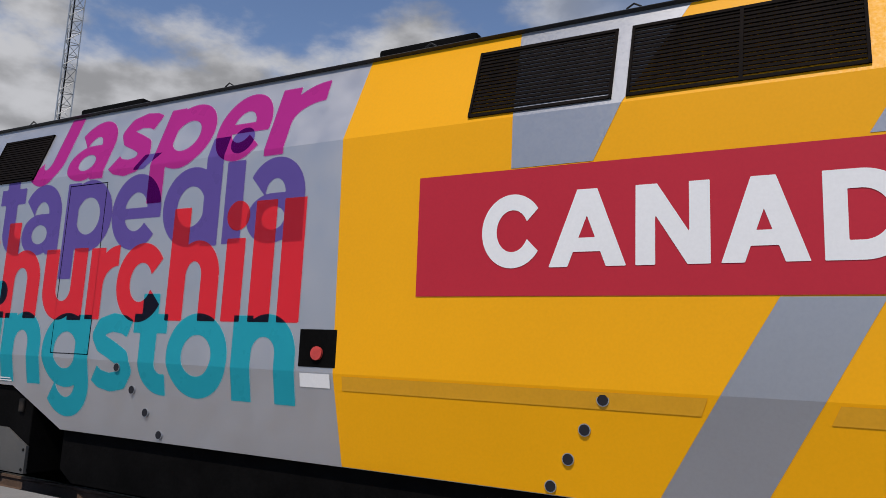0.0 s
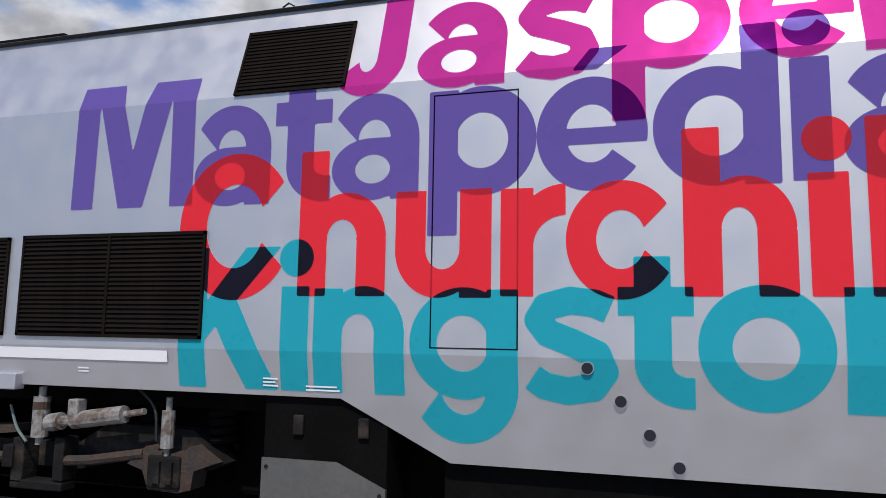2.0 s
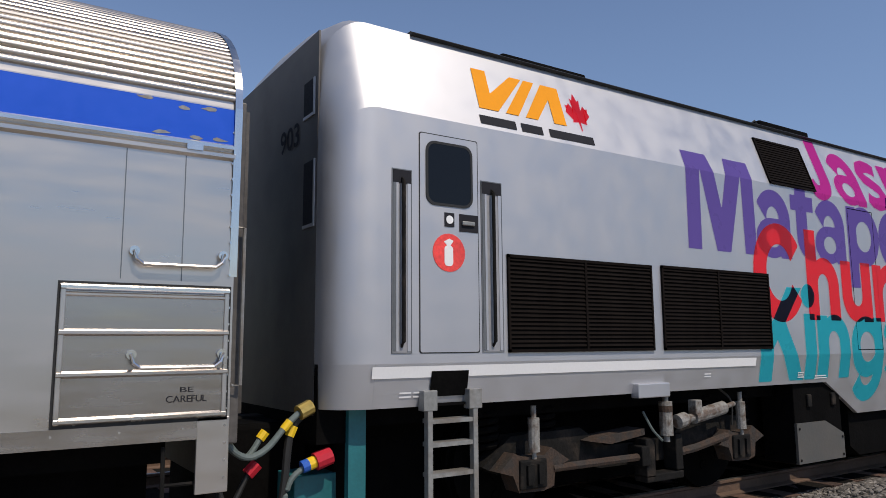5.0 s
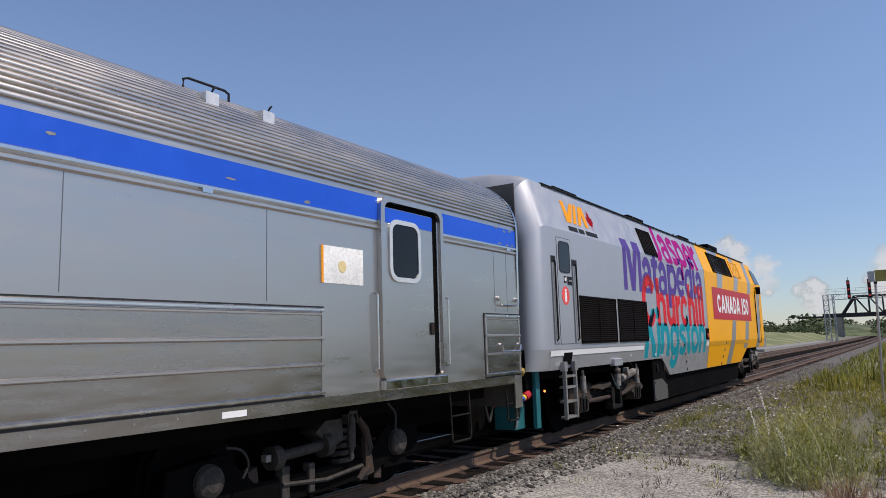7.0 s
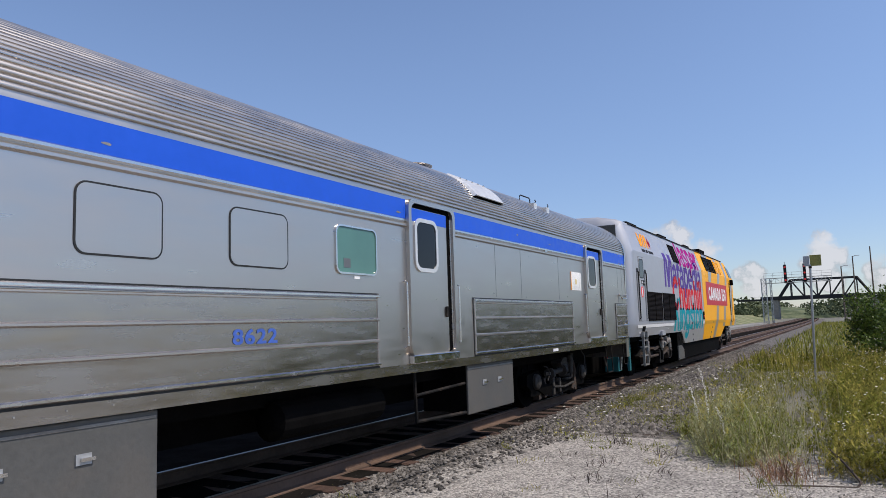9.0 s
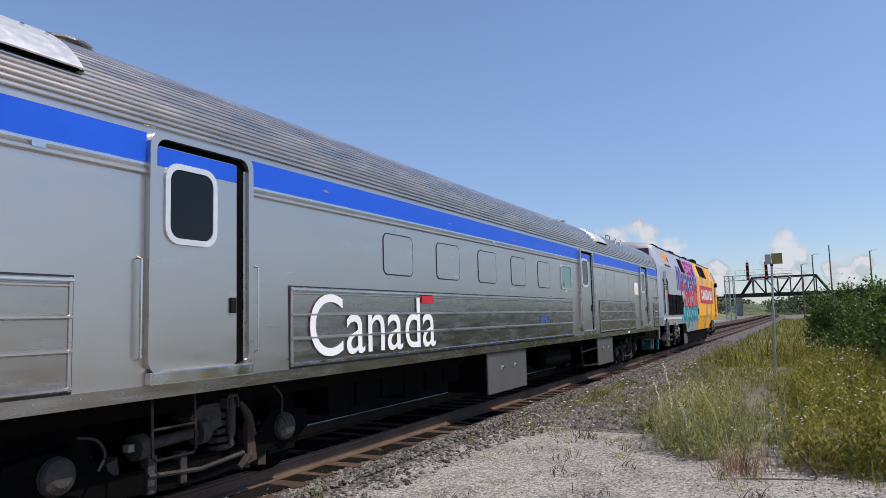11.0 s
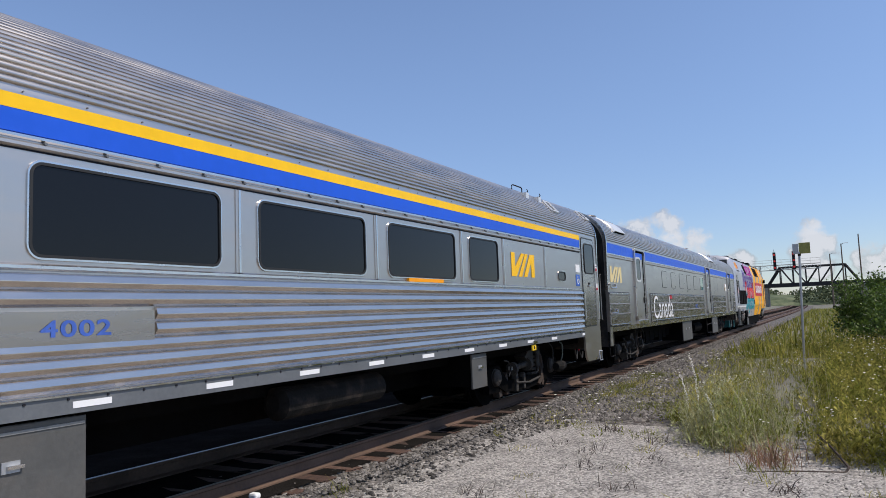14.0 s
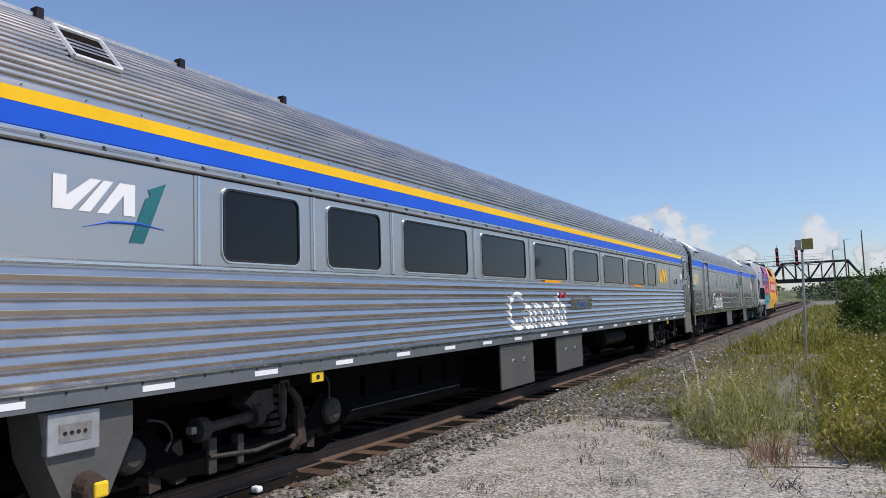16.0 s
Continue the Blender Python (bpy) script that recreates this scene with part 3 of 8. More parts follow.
        F = join(rect(a, a + stem, cz - 0.005, h), rect(0, w, tall - bow * 0.93, tall), foot, rect(cx - 0.005, w, 0, bow))
    elif ch == "J":
        zc = 0.31
        hook = cut(hoop(w / 2 - 0.01, zc, w / 2 + 0.01, zc, stem, bow), Z - zc, beyond((0.0, 0.12), (0.22 * w, 0.22)))
        F = join(rect(w - stem, w, zc - 0.005, h), hook)
    elif ch == "K":
        F = join(rect(0, stem * 1.05, 0, h), poly((stem, 0.33 * h), (stem, 0.60 * h), (0.66 * w, h), (w, h)), poly((0.68 * w, 0), (0.34 * w, 0.50 * h), (0.56 * w, 0.66 * h), (1.0 * w, 0)))
    elif ch == "M":
        F = join(poly((0, 0), (0.01 * w, h), (0.20 * w, h), (0.185 * w, 0)), poly((0.82 * w, 0), (0.80 * w, h), (0.985 * w, h), (w, 0)), poly((0.40 * w, 0), (0.16 * w, h), (0.36 * w, h), (0.60 * w, 0)), poly((0.40 * w, 0), (0.62 * w, h), (0.84 * w, h), (0.60 * w, 0)))
    elif ch == "N":
        F = join(rect(0, stem, 0, h), rect(w - stem, w, 0, h), poly((w - stem * 1.1, 0), (0, h), (stem * 1.1, h), (w, 0)))
    elif ch == "A":
        k = stem * 1.07
        F = join(poly((0, 0), (w / 2 - k * 0.52, h), (w / 2 + k * 0.52, h), (k, 0)), poly((w - k, 0), (w / 2 - k * 0.52, h), (w / 2 + k * 0.52, h), (w, 0)), rect(0.22 * w, 0.78 * w, 0.19 * h, 0.37 * h))
    elif ch == "D":
        outer = join(rect(0, w - h / 2, 0, h), cut(oval(w - h / 2, h / 2, h / 2, h / 2), w - h / 2 - 0.001 - X))
        inner = join(rect(stem, w - h / 2, bow, h - bow), cut(oval(w - h / 2, h / 2, h / 2 - stem, h / 2 - bow), w - h / 2 - 0.001 - X))
        F = cut(outer, -inner)
    verts, faces = traced(F, lo, step)
    bm = B()
    vs = [bm.verts.new((x0 + a, 0, z0 + b)) for a, b in verts]
    for f in faces:
        bm.faces.new([vs[i] for i in dict.fromkeys(f)])
    return bm


def word(text, x0, x1, z0, z1, bold=0.0):
    """The boxes of a line of writing in the built-in font from x0 to x1; z0 and z1: foot and head of its tallest letters."""
    spec, pen = [], 0.0
    for ch in text:
        if ch == " ":
            pen += 0.28
            continue
        _, _, size, lo = glyph(ch, bold)
        spec.append((ch, pen, pen + size[0], lo[1], lo[1] + size[1]))
        pen += size[0] + 0.07
    pen -= 0.07
    top, low = max(s[4] for s in spec), 0.0
    kx, kz = (x1 - x0) / pen, (z1 - z0) / (top - low)
    return [(c, x0 + a * kx, x0 + b * kx, z0 + p * kz, z0 + q * kz) for c, a, b, p, q in spec]


# ---- the ground and the tracks ----
def bend(x):
    """The line swings gently away in the distance."""
    return 0.00007 * max(0.0, x - 90.0) ** 2


def build_ground():
    bm = B()
    xs = [-1500, -400, -120, -60, -30, -15, -8, -4, 0, 3, 6, 9, 12, 15, 18, 22, 27, 33, 40, 50, 65, 85, 110, 150, 200, 280, 400, 700, 1500, 2600]
    ys = [-1500, -300, -80, -30, -12, -6, -3, -1.5, 0, 1.2, 2.4, 3.4, 4.0, 4.6, 4.9, 6.15, 8.2, 10.4, 13, 20, 40, 90, 300, 1500]
    grid = []
    for x in xs:
        row = []
        for y in ys:
            z = -0.24
            if y < 4.0:
                z = -0.30 - 0.04 * noise.noise((x * 0.15, y * 0.3, 0))
            if y < -1 and x > 3:
                z += 0.03 * min(6, -1 - y)
            if 2 < y < 13:
                z = -0.37
            if y > 13:
                z = -0.5 + 0.05 * min(y - 13, 30) * (1 if x > 40 else 0)
            row.append(bm.verts.new((x, y + (bend(x) if 3.9 < y < 60 else 0), z)))
        grid.append(row)
    for a, b in zip(grid, grid[1:]):
        for k in range(len(ys) - 1):
            bm.faces.new((a[k], b[k], b[k + 1], a[k + 1]))
    ob = part("ground", bm, GROUND, None, "dry grassy ground beside a railway line", smooth=True)
    return tagged(ob, category="ground", kind="structure")


def build_gravel():
    bm = B()
    xs = [-40 + 2 * k for k in range(20)] + [0.8 * k for k in range(0, 30)] + [24 + 4 * k for k in range(60)]
    grid = []
    for x in xs:
        lo = float(np.interp(x, [0, 9, 12, 16, 20, 30, 60], [-4.5, -3.0, -1.2, 1.0, 2.6, 3.3, 3.5]))
        lo += 0.5 * noise.noise((x * 0.5, 3, 0))
        edge = 4.50 + 0.12 * noise.noise((x * 0.7, 9, 0))
        ys = [lo, lo + 0.4, (lo + 4.2) / 2, 3.6, edge, edge + 0.2, 4.95, 7.4, 8.2, 9.0, 12.0, 12.8]
        zs = [-0.36, -0.27, -0.25, -0.245, -0.235, -0.22, -0.19, -0.19, -0.24, -0.19, -0.19, -0.32]
        row = []
        for y, z in zip(ys, zs):
            row.append(bm.verts.new((x, y + bend(x), z + 0.02 * noise.noise((x, y, 0)))))
        grid.append(row)
    for a, b in zip(grid, grid[1:]):
        for k in range(len(a) - 1):
            bm.faces.new((a[k], b[k], b[k + 1], a[k + 1]))
    for f in bm.faces:
        c = f.calc_center_median()
        f.material_index = int(c.y - bend(c.x) > 4.5 or c.x > 12.5 + 2.0 * noise.noise((c.y * 1.3, c.x * 0.3, 4)))
    ob = part("gravel_bed", bm, GRAVEL, None, "pale grey gravel and dark ballast under the tracks", smooth=True)
    ob.data.materials.append(BALLAST)
    return tagged(ob, category="gravel", kind="structure")


def rail_mesh(bm, y, x0, x1):
    prof = [(-0.07, -0.17), (0.07, -0.17), (0.07, -0.155), (0.012, -0.135), (0.012, -0.045), (0.036, -0.03), (0.036, -0.004), (0.028, 0), (-0.028, 0), (-0.036, -0.004), (-0.036, -0.03), (-0.012, -0.045), (-0.012, -0.135), (-0.07, -0.155)]
    xs = [x0] + [x for x in (60, 90, 130, 180, 240, 300, 400) if x0 < x < x1] + [x1]
    loft(bm, [[(x, y + bend(x) + a, b) for a, b in prof] for x in xs])
    return bm


def build_track(name, centre, label):
    track = tagged(new(name), label, "railway track", kind="structure")
    for y in (centre - 0.75, centre + 0.75):
        part("rail", rail_mesh(B(), y, -120, 420), RAIL, track, "rust-brown steel rail")
        bm = B()
        for x0, x1 in ((-120, 60), (60, 130), (130, 240), (240, 420)):
            v = [bm.verts.new((x, y + bend(x) + a, 0.0015)) for x, a in ((x0, -0.026), (x1, -0.026), (x1, 0.026), (x0, 0.026))]
            bm.faces.new(v)
        part("rail_head", bm, RAIL_TOP, track, "polished running surface of the rail")
    return track


def build_ties(track, centre, x0, x1, step, near):
    rng = random.Random(int(centre * 10))
    shapes = []
    for k in range(4):
        bm = box(B(), -0.115, 0.115, -1.2, 1.3, -0.20, 0, 0.012)
        bmesh.ops.subdivide_edges(bm, edges=[e for e in bm.edges if e.calc_length() > 1], cuts=3)
        for v in bm.verts:
            v.co += Vector((rng.uniform(-1, 1), rng.uniform(-1, 1) * 1.5, rng.uniform(-1, 0.6))) * 0.009
        me = bpy.data.meshes.new("tie")
        bm.to_mesh(me)
        bm.free()
        me.materials.append(TIE)
        shapes.append(me)
    if near:
        x = x0
        while x < x1:
            ob = new("tie", rng.choice(shapes))
            ob.parent = track
            ob.matrix_basis = pose(x + rng.uniform(-0.03, 0.03), centre + bend(x) + rng.uniform(-0.07, 0.07), -0.165 + rng.uniform(-0.008, 0.004), 0, 0, rng.uniform(-1.5, 1.5))
            x += step
    else:
        bm = B()
        x = x0
        while x < x1:
            box(bm, x - 0.115, x + 0.115, centre + bend(x) - 1.2, centre + bend(x) + 1.3, -0.3, -0.166)
            x += step
        tagged(part("distant_tie", bm, TIE, track, "far row of weathered wooden ties"), kind="stuff")


def build_platform():
    platform = tagged(new("platform"), "low concrete station platform with a worn yellow line", "platform", kind="structure")
    x, rng = -45.0, random.Random(5)
    while x < -2.6:
        w = min(3.0, -2.6 - x)
        part("edge_slab", box(B(), x + 0.006, x + w - 0.006, 3.78, 4.28, 0.02, 0.20, 0.012), CONCRETE, platform)
        part("paving_slab", box(B(), x + 0.004, x + w - 0.004, -4.0, 3.77, 0.0, 0.197 + rng.uniform(-0.002, 0.002), 0.01), CONCRETE, platform)
        x += w
    part("foundation", box(B(), -45, -2.62, -4, 4.2, -0.5, 0.015), CONCRETE, platform)
    part("white_line", box(B(), -45, -2.65, 3.80, 3.86, 0.19, 0.2035), WHITE, platform, "thin white painted line along the edge")
    part("yellow_line", box(B(), -45, -2.65, 3.30, 3.52, 0.19, 0.2032), LINE_YELLOW, platform, "worn yellow safety line")


build_ground()
build_gravel()
TRACK = build_track("railway_track", 6.15, "rusty rails of the main line on weathered wooden ties")
TRACK_FAR = build_track("siding_track", 10.45, "second rusty railway track beside the main line")
build_platform()

# ---- the train: x along it, y inwards from its near side, z from the rail ----
LOCO = [(0.16, 0.55), (0.0, 1.42), (0.0, 3.33), (0.25, 4.10)]
CAR = [(0.0, 0.5), (0.0, 3.12), (0.03, 3.2)]


def whole(half, width=3.05):
    """A closed cross-section from its near half, listed from the foot up."""
    return half + [(width - y, z) for y, z in reversed(half)]


def vehicle(name, x, label, category):
    ORIGIN[0] = x
    ob = new(name)
    ob.location = (x, SIDE, 0)
    return tagged(ob, label, category, group="train")


WHEELS = []


def wheelset(parent, x, r=0.46):
    bm = B()
    for y in (0.72, 2.17):
        out = 1 if y > 1 else -1
        sweep(bm, [(0, y + 0.10 * -out, 0), (0, y + 0.02 * -out, 0), (0, y + 0.02 * -out, 0), (0, y + 0.07 * out, 0)], [r + 0.025, r + 0.025, r, r], 28)
        sweep(bm, [(0, y, 0), (0, y + 0.10 * out, 0)], 0.15, 14)
        for k in range(6):
            a = k * math.pi / 3
            sweep(bm, [(0.27 * math.cos(a), y + 0.07 * out, 0.27 * math.sin(a)), (0.27 * math.cos(a), y + 0.085 * out, 0.27 * math.sin(a))], 0.05, 8)
    sweep(bm, [(0, 0.6, 0), (0, 2.45, 0)], 0.085, 12)
    keep, ORIGIN[0] = ORIGIN[0], 0
    ob = part("wheelset", bm, DARK, parent, "dark steel wheels on their axle")
    ORIGIN[0] = keep
    WHEELS.append((ob, x - keep, r))
    return ob


def louvre(parent, x0, x1, z0, z1, prof, count, name="louvre_panel", bars=(), material=LOUVRE, label="black louvred air intake"):
    """A framed air intake with its slats, laid on the side of the body."""
    bm = drape(sheet([(x0, z0), (x1, z0), (x1, z1), (x0, z1)]), prof, 0.004)
    panel = part(name, bm, DARK, parent, label)
    bm = B()
    for a, b, c, d in ((x0, x1, z0, z0 + 0.025), (x0, x1, z1 - 0.025, z1), (x0, x0 + 0.02, z0, z1), (x1 - 0.02, x1, z0, z1)):
        box(bm, a, b, -0.022, -0.002, c, d)
    for x in bars:
        box(bm, x - 0.012, x + 0.012, -0.024, -0.002, z0, z1)
    for v in bm.verts:
        v.co.y += profile_at(prof, v.co.z)
    part("frame", bm, material, panel)
    z = z0 + 0.04
    step = (z1 - z0 - 0.06) / count
    tilt = profile_at(prof, z0 + 1e-3) - profile_at(prof, z0 + 0.1)
    me = None
    for k in range(count):
        zc = z + step * (k + 0.5)
        y = profile_at(prof, zc)
        if me is None:
            bm = B()
            w = x1 - x0 - 0.04
            v = [bm.verts.new(c) for c in ((-w / 2, -0.020, -step * 0.35), (w / 2, -0.020, -step * 0.35), (w / 2, -0.004, step * 0.42), (-w / 2, -0.004, step * 0.42), (-w / 2, -0.014, -step * 0.42), (w / 2, -0.014, -step * 0.42), (w / 2, 0.0, step * 0.36), (-w / 2, 0.0, step * 0.36))]
            for q in ((0, 1, 2, 3), (7, 6, 5, 4), (0, 4, 5, 1), (3, 2, 6, 7), (0, 3, 7, 4), (1, 5, 6, 2)):
                bm.faces.new([v[i] for i in q])
            me = bpy.data.meshes.new("slat")
            bm.to_mesh(me)
            bm.free()
            me.materials.append(material)
        ob = new("slat", me)
        ob.parent = panel
        ob.location = ((x0 + x1) / 2 - ORIGIN[0], y, zc)
    return panel


def slanted_mark(x0, x1, z0, z1, strokes):
    """A mark of slanted strokes: each stroke's foot and head as fractions of the width."""
    bm = B()
    w, h = x1 - x0, z1 - z0
    for poly in strokes:
        bm.faces.new([bm.verts.new((x0 + a * w, 0, z0 + b * h)) for a, b in poly])
    return bm


MARK = [
    [(0.02, 1.0), (0.17, 1.0), (0.17, 0.42), (0.44, 1.0), (0.57, 1.0), (0.22, 0.0), (0.02, 0.0)],
    [(0.30, 0.0), (0.44, 0.0), (0.72, 1.0), (0.60, 1.0)],
    [(0.52, 0.0), (0.66, 0.0), (0.85, 0.62), (0.85, 0.0), (1.0, 0.0), (1.0, 1.0), (0.80, 1.0)],
]


def maple_leaf(x0, x1, z0, z1):
    half = [(0.0, 1.0), (0.11, 0.80), (0.20, 0.85), (0.16, 0.56), (0.30, 0.70), (0.34, 0.62), (0.47, 0.64), (0.43, 0.50), (0.50, 0.45), (0.26, 0.27), (0.29, 0.20), (0.03, 0.23), (0.02, 0.0)]
    pts = half + [(-a, b) for a, b in reversed(half[1:])]
    bm = B()
    c = (x0 + x1) / 2
    vs = [bm.verts.new((c + a * (x1 - x0), 0, z0 + b * (z1 - z0))) for a, b in pts]
    bm.faces.new(vs)
    bmesh.ops.triangulate(bm, faces=bm.faces[:])
    return bm


def build_locomotive():
    x0 = -13.95
    loco = vehicle("locomotive", -3.9, "diesel locomotive wrapped in silver, yellow and coloured place names", "locomotive")
    half = [(0.0, 1.42), (0.0, 3.33), (0.25, 4.10), (0.42, 4.18), (0.9, 4.28), (1.525, 4.31)]
    full = whole(half)[:6] + whole(half)[7:]
    rings = []
    rear = [(x0 + 0.34 * (1 - math.cos(radians(a))), 0.34 * (1 - math.sin(radians(a))), 0.46 * (1 - math.sin(radians(a)))) for a in range(0, 91, 10)]
    for x, inset, drop in (*rear, (3.6, 0, 0), (4.3, 0.02, 0.03), (5.2, 0.12, 0.35), (5.9, 0.34, 1.35), (6.2, 0.55, 1.7)):
        r = []
        for y, z in full:
            ny = 1.525 + (y - 1.525) * (1.525 - inset) / 1.525
            nz = z if z < 1.5 else 1.42 + (z - 1.42) * (2.89 - drop) / 2.89
            r.append((x, ny, nz))
        rings.append(r)
    body = part("body", loft(B(), rings), SILVER, loco, "smooth silver body with a sloping upper side", smooth=True)
    for s, name in ((0, "skirt"), (1, "skirt")):
        poly = [(-13.63, 1.10), (-7.72, 1.10), (-6.94, 0.70), (1.15, 0.70), (1.95, 1.12), (5.6, 1.12), (5.6, 1.42), (-13.63, 1.42)]
        bm = prism(B(), poly, 0, 0.05)
        for v in bm.verts:
            y = profile_at(LOCO, v.co.z) + v.co.y
            v.co.y = 3.05 - y if s else y
        part("skirt", bm, SILVER, loco, "lower side skirt leaning inwards")
    rings = []
    for x, inset, _ in rear:
        k = (1.525 - inset) / 1.525
        low = profile_at(LOCO, 1.10)
        rings.append([(x, 1.525 + (y - 1.525) * k, z) for y, z in ((low, 1.10), (0.0, 1.42), (3.05, 1.42), (3.05 - low, 1.10))])
    part("rear_skirt", loft(B(), rings), SILVER, loco, "rounded lower rear corner", smooth=True)
    bm = B()
    for a, b, z in ((-8.32, -8.20, 1.165), (-8.32, -8.22, 1.19), (-8.32, -8.20, 1.215), (-7.98, -7.72, 1.145), (-7.98, -7.74, 1.17), (-9.95, -9.85, 1.22), (-9.95, -9.85, 1.245), (-13.42, -13.32, 1.17), (-13.42, -13.32, 1.20), (-13.30, -13.22, 1.17), (-13.30, -13.22, 1.20)):
        bm.faces.new([bm.verts.new(q) for q in ((a, 0, z), (b, 0, z), (b, 0, z + 0.012), (a, 0, z + 0.012))])
    part("small_print", drape(bm, LOCO, 0.008, False), WHITE, loco, "rows of tiny white print")["kind"] = "stuff"
    # silver wall, with the shade of the rear face in its colour
    part("rear_wall", prism(B(), [(-13.953, 1.05), (-13.94, 1.05), (-13.94, 4.0), (-13.953, 4.0)], 0.36, 2.69), SHADED_SILVER, loco, "rear end wall in silver darkened for shade")
    for z0, z1, y0, y1 in ((3.36, 3.64, 0.44, 0.64), (2.48, 2.98, 0.42, 0.62)):
        pane = part("rear_window", box(B(), -13.958, -13.94, y0, y1, z0, z1, 0.004), INK, loco, "deep dark rear opening")
        part("jamb", box(B(), -13.962, -13.945, y0 - 0.025, y0, z0, z1), SILVER, pane, "pale jamb catching the light")
        part("sill", box(B(), -13.962, -13.945, y0 - 0.025, y1, z0 - 0.025, z0), SILVER, pane)
    bm = letters(word("903", 0, 0.42, 3.17, 3.36, 0.015), 0.015)
    for v in bm.verts:
        v.co = Vector((-13.957, 1.15 - v.co.x, v.co.z))
    part("road_number", bm, INK, loco)

    def painted(name, poly, material, off, label=""):
        return part(name, drape(sheet(poly), LOCO, off), material, body, label)

    # colour fields
    painted("yellow_field", [(-3.42, 0.705), (1.15, 0.705), (1.95, 1.125), (5.1, 1.125), (5.1, 3.33), (4.3, 4.06), (-3.44, 4.09), (-3.52, 3.33), (-3.47, 1.42)], YELLOW, 0.004, "golden yellow painted side")
    painted("grey_stripe", [(-2.0, 2.94), (-1.40, 2.94), (-1.21, 3.33), (-0.78, 4.09), (-2.05, 4.09), (-2.0, 3.33)], GREY, 0.007, "silver-grey slanted stripe")
    painted("grey_stripe", [(-1.02, 0.706), (-0.44, 0.706), (0.27, 2.01), (-0.27, 2.01)], GREY, 0.007)
    painted("grey_stripe", [(0.22, 2.95), (0.80, 2.95), (1.05, 3.33), (1.48, 4.05), (0.9, 4.05), (0.45, 3.33)], GREY, 0.007)
    painted("grey_stripe", [(1.35, 1.13), (1.93, 1.13), (2.35, 2.01), (1.8, 2.01)], GREY, 0.007)
    painted("grey_stripe", [(2.45, 2.95), (3.0, 2.95), (3.5, 4.05), (2.95, 4.05), (2.65, 3.33)], GREY, 0.007)
    painted("grey_stripe", [(3.6, 1.13), (4.15, 1.13), (4.8, 3.2), (4.3, 3.3)], GREY, 0.007)
    painted("red_panel", [(-2.745, 2.02), (2.85, 2.02), (2.85, 2.93), (-2.755, 2.93)], RED, 0.010, "red panel with white capital letters")
    spec = [("C", -2.21, -1.74), ("A", -1.70, -1.17), ("N", -1.11, -0.65), ("A", -0.59, -0.10), ("D", -0.03, 0.43), ("A", 0.48, 1.0), ("1", 1.30, 1.48), ("5", 1.56, 1.92), ("0", 1.97, 2.40)]
    for c, a, b in spec:
        sheet_ = letters([(c, a, b, 2.215, 2.745)], 0.030) if c == "5" else drawn_letter(c, a, b, 2.215, 2.745, bow=0.115, stem=0.125)
        part("letter", drape(sheet_, LOCO, 0.014, False), WHITE, body, "bold white character on the red panel")
    # place names in tinted film
    m = [("M", -10.12, -8.98, 2.50, 3.53), ("a", -8.97, -8.32, 2.49, 3.26), ("t", -8.29, -7.83, 2.49, 3.45), ("a", -7.82, -7.16, 2.49, 3.26), ("p", -7.09, -6.34, 2.22, 3.25), ("é", -6.34, -5.63, 2.49, 3.46), ("d", -5.60, -4.86, 2.49, 3.53), ("i", -4.80, -4.58, 2.50, 3.47), ("a", -4.52, -3.88, 2.49, 3.25)]
    c = [("C", -9.07, -8.11, 1.78, 2.88), ("h", -8.06, -7.39, 1.81, 2.86), ("u", -7.32, -6.64, 1.80, 2.53), ("r", -6.58, -6.15, 1.81, 2.54), ("c", -6.15, -5.46, 1.79, 2.55), ("h", -5.43, -4.79, 1.81, 2.86), ("i", -4.73, -4.50, 1.81, 2.78), ("l", -4.41, -4.17, 1.81, 2.87), ("l", -4.09, -3.85, 1.81, 2.87)]
    k = [("K", -9.03, -8.20, 1.14, 2.17), ("i", -8.19, -7.95, 1.14, 2.19), ("n", -7.92, -7.24, 1.14, 1.87), ("g", -7.20, -6.46, 0.84, 1.87), ("s", -6.42, -5.83, 1.13, 1.87), ("t", -5.83, -5.38, 1.13, 2.06), ("o", -5.36, -4.61, 1.13, 1.88), ("n", -4.56, -3.86, 1.14, 1.88)]
    j = [("J", -7.86, -7.30, 3.25, 4.07), ("a", -7.20, -6.56, 3.26, 3.97), ("s", -6.49, -5.94, 3.26, 3.97), ("p", -5.85, -5.11, 2.94, 3.97), ("e", -5.06, -4.41, 3.26, 3.97), ("r", -4.38, -3.84, 3.27, 3.97)]
    for spec, tint, off, tall, label in ((m, F_PURPLE, 0.0030, 0.76, "purple place name"), (c, F_RED, 0.0037, 0.735, "red place name"), (k, F_TEAL, 0.0044, 0.74, "teal place name"), (j, F_MAGENTA, 0.0051, 0.71, "magenta place name")):
        for one in spec:
            thick = dict(bow=0.235, stem=0.235) if one[0] == "C" else {}
            part("letter", drape(drawn_letter(*one, tall, **thick), LOCO, off, False), tint, body, label)
            part("letter_base", drape(drawn_letter(*one, tall, **thick), LOCO, 0.0009 + off / 5, False), UNDERCOAT, body)
    # operator's mark and leaf near the rear
    part("emblem", drape(slanted_mark(-12.66, -11.66, 3.52, 3.91, MARK), LOCO, 0.005), ORANGE, body, "orange emblem of slanted strokes")
    part("leaf_emblem", drape(maple_leaf(-11.62, -11.32, 3.50, 3.90), LOCO, 0.005), LEAF_RED, body, "red maple leaf")
    bm = B()
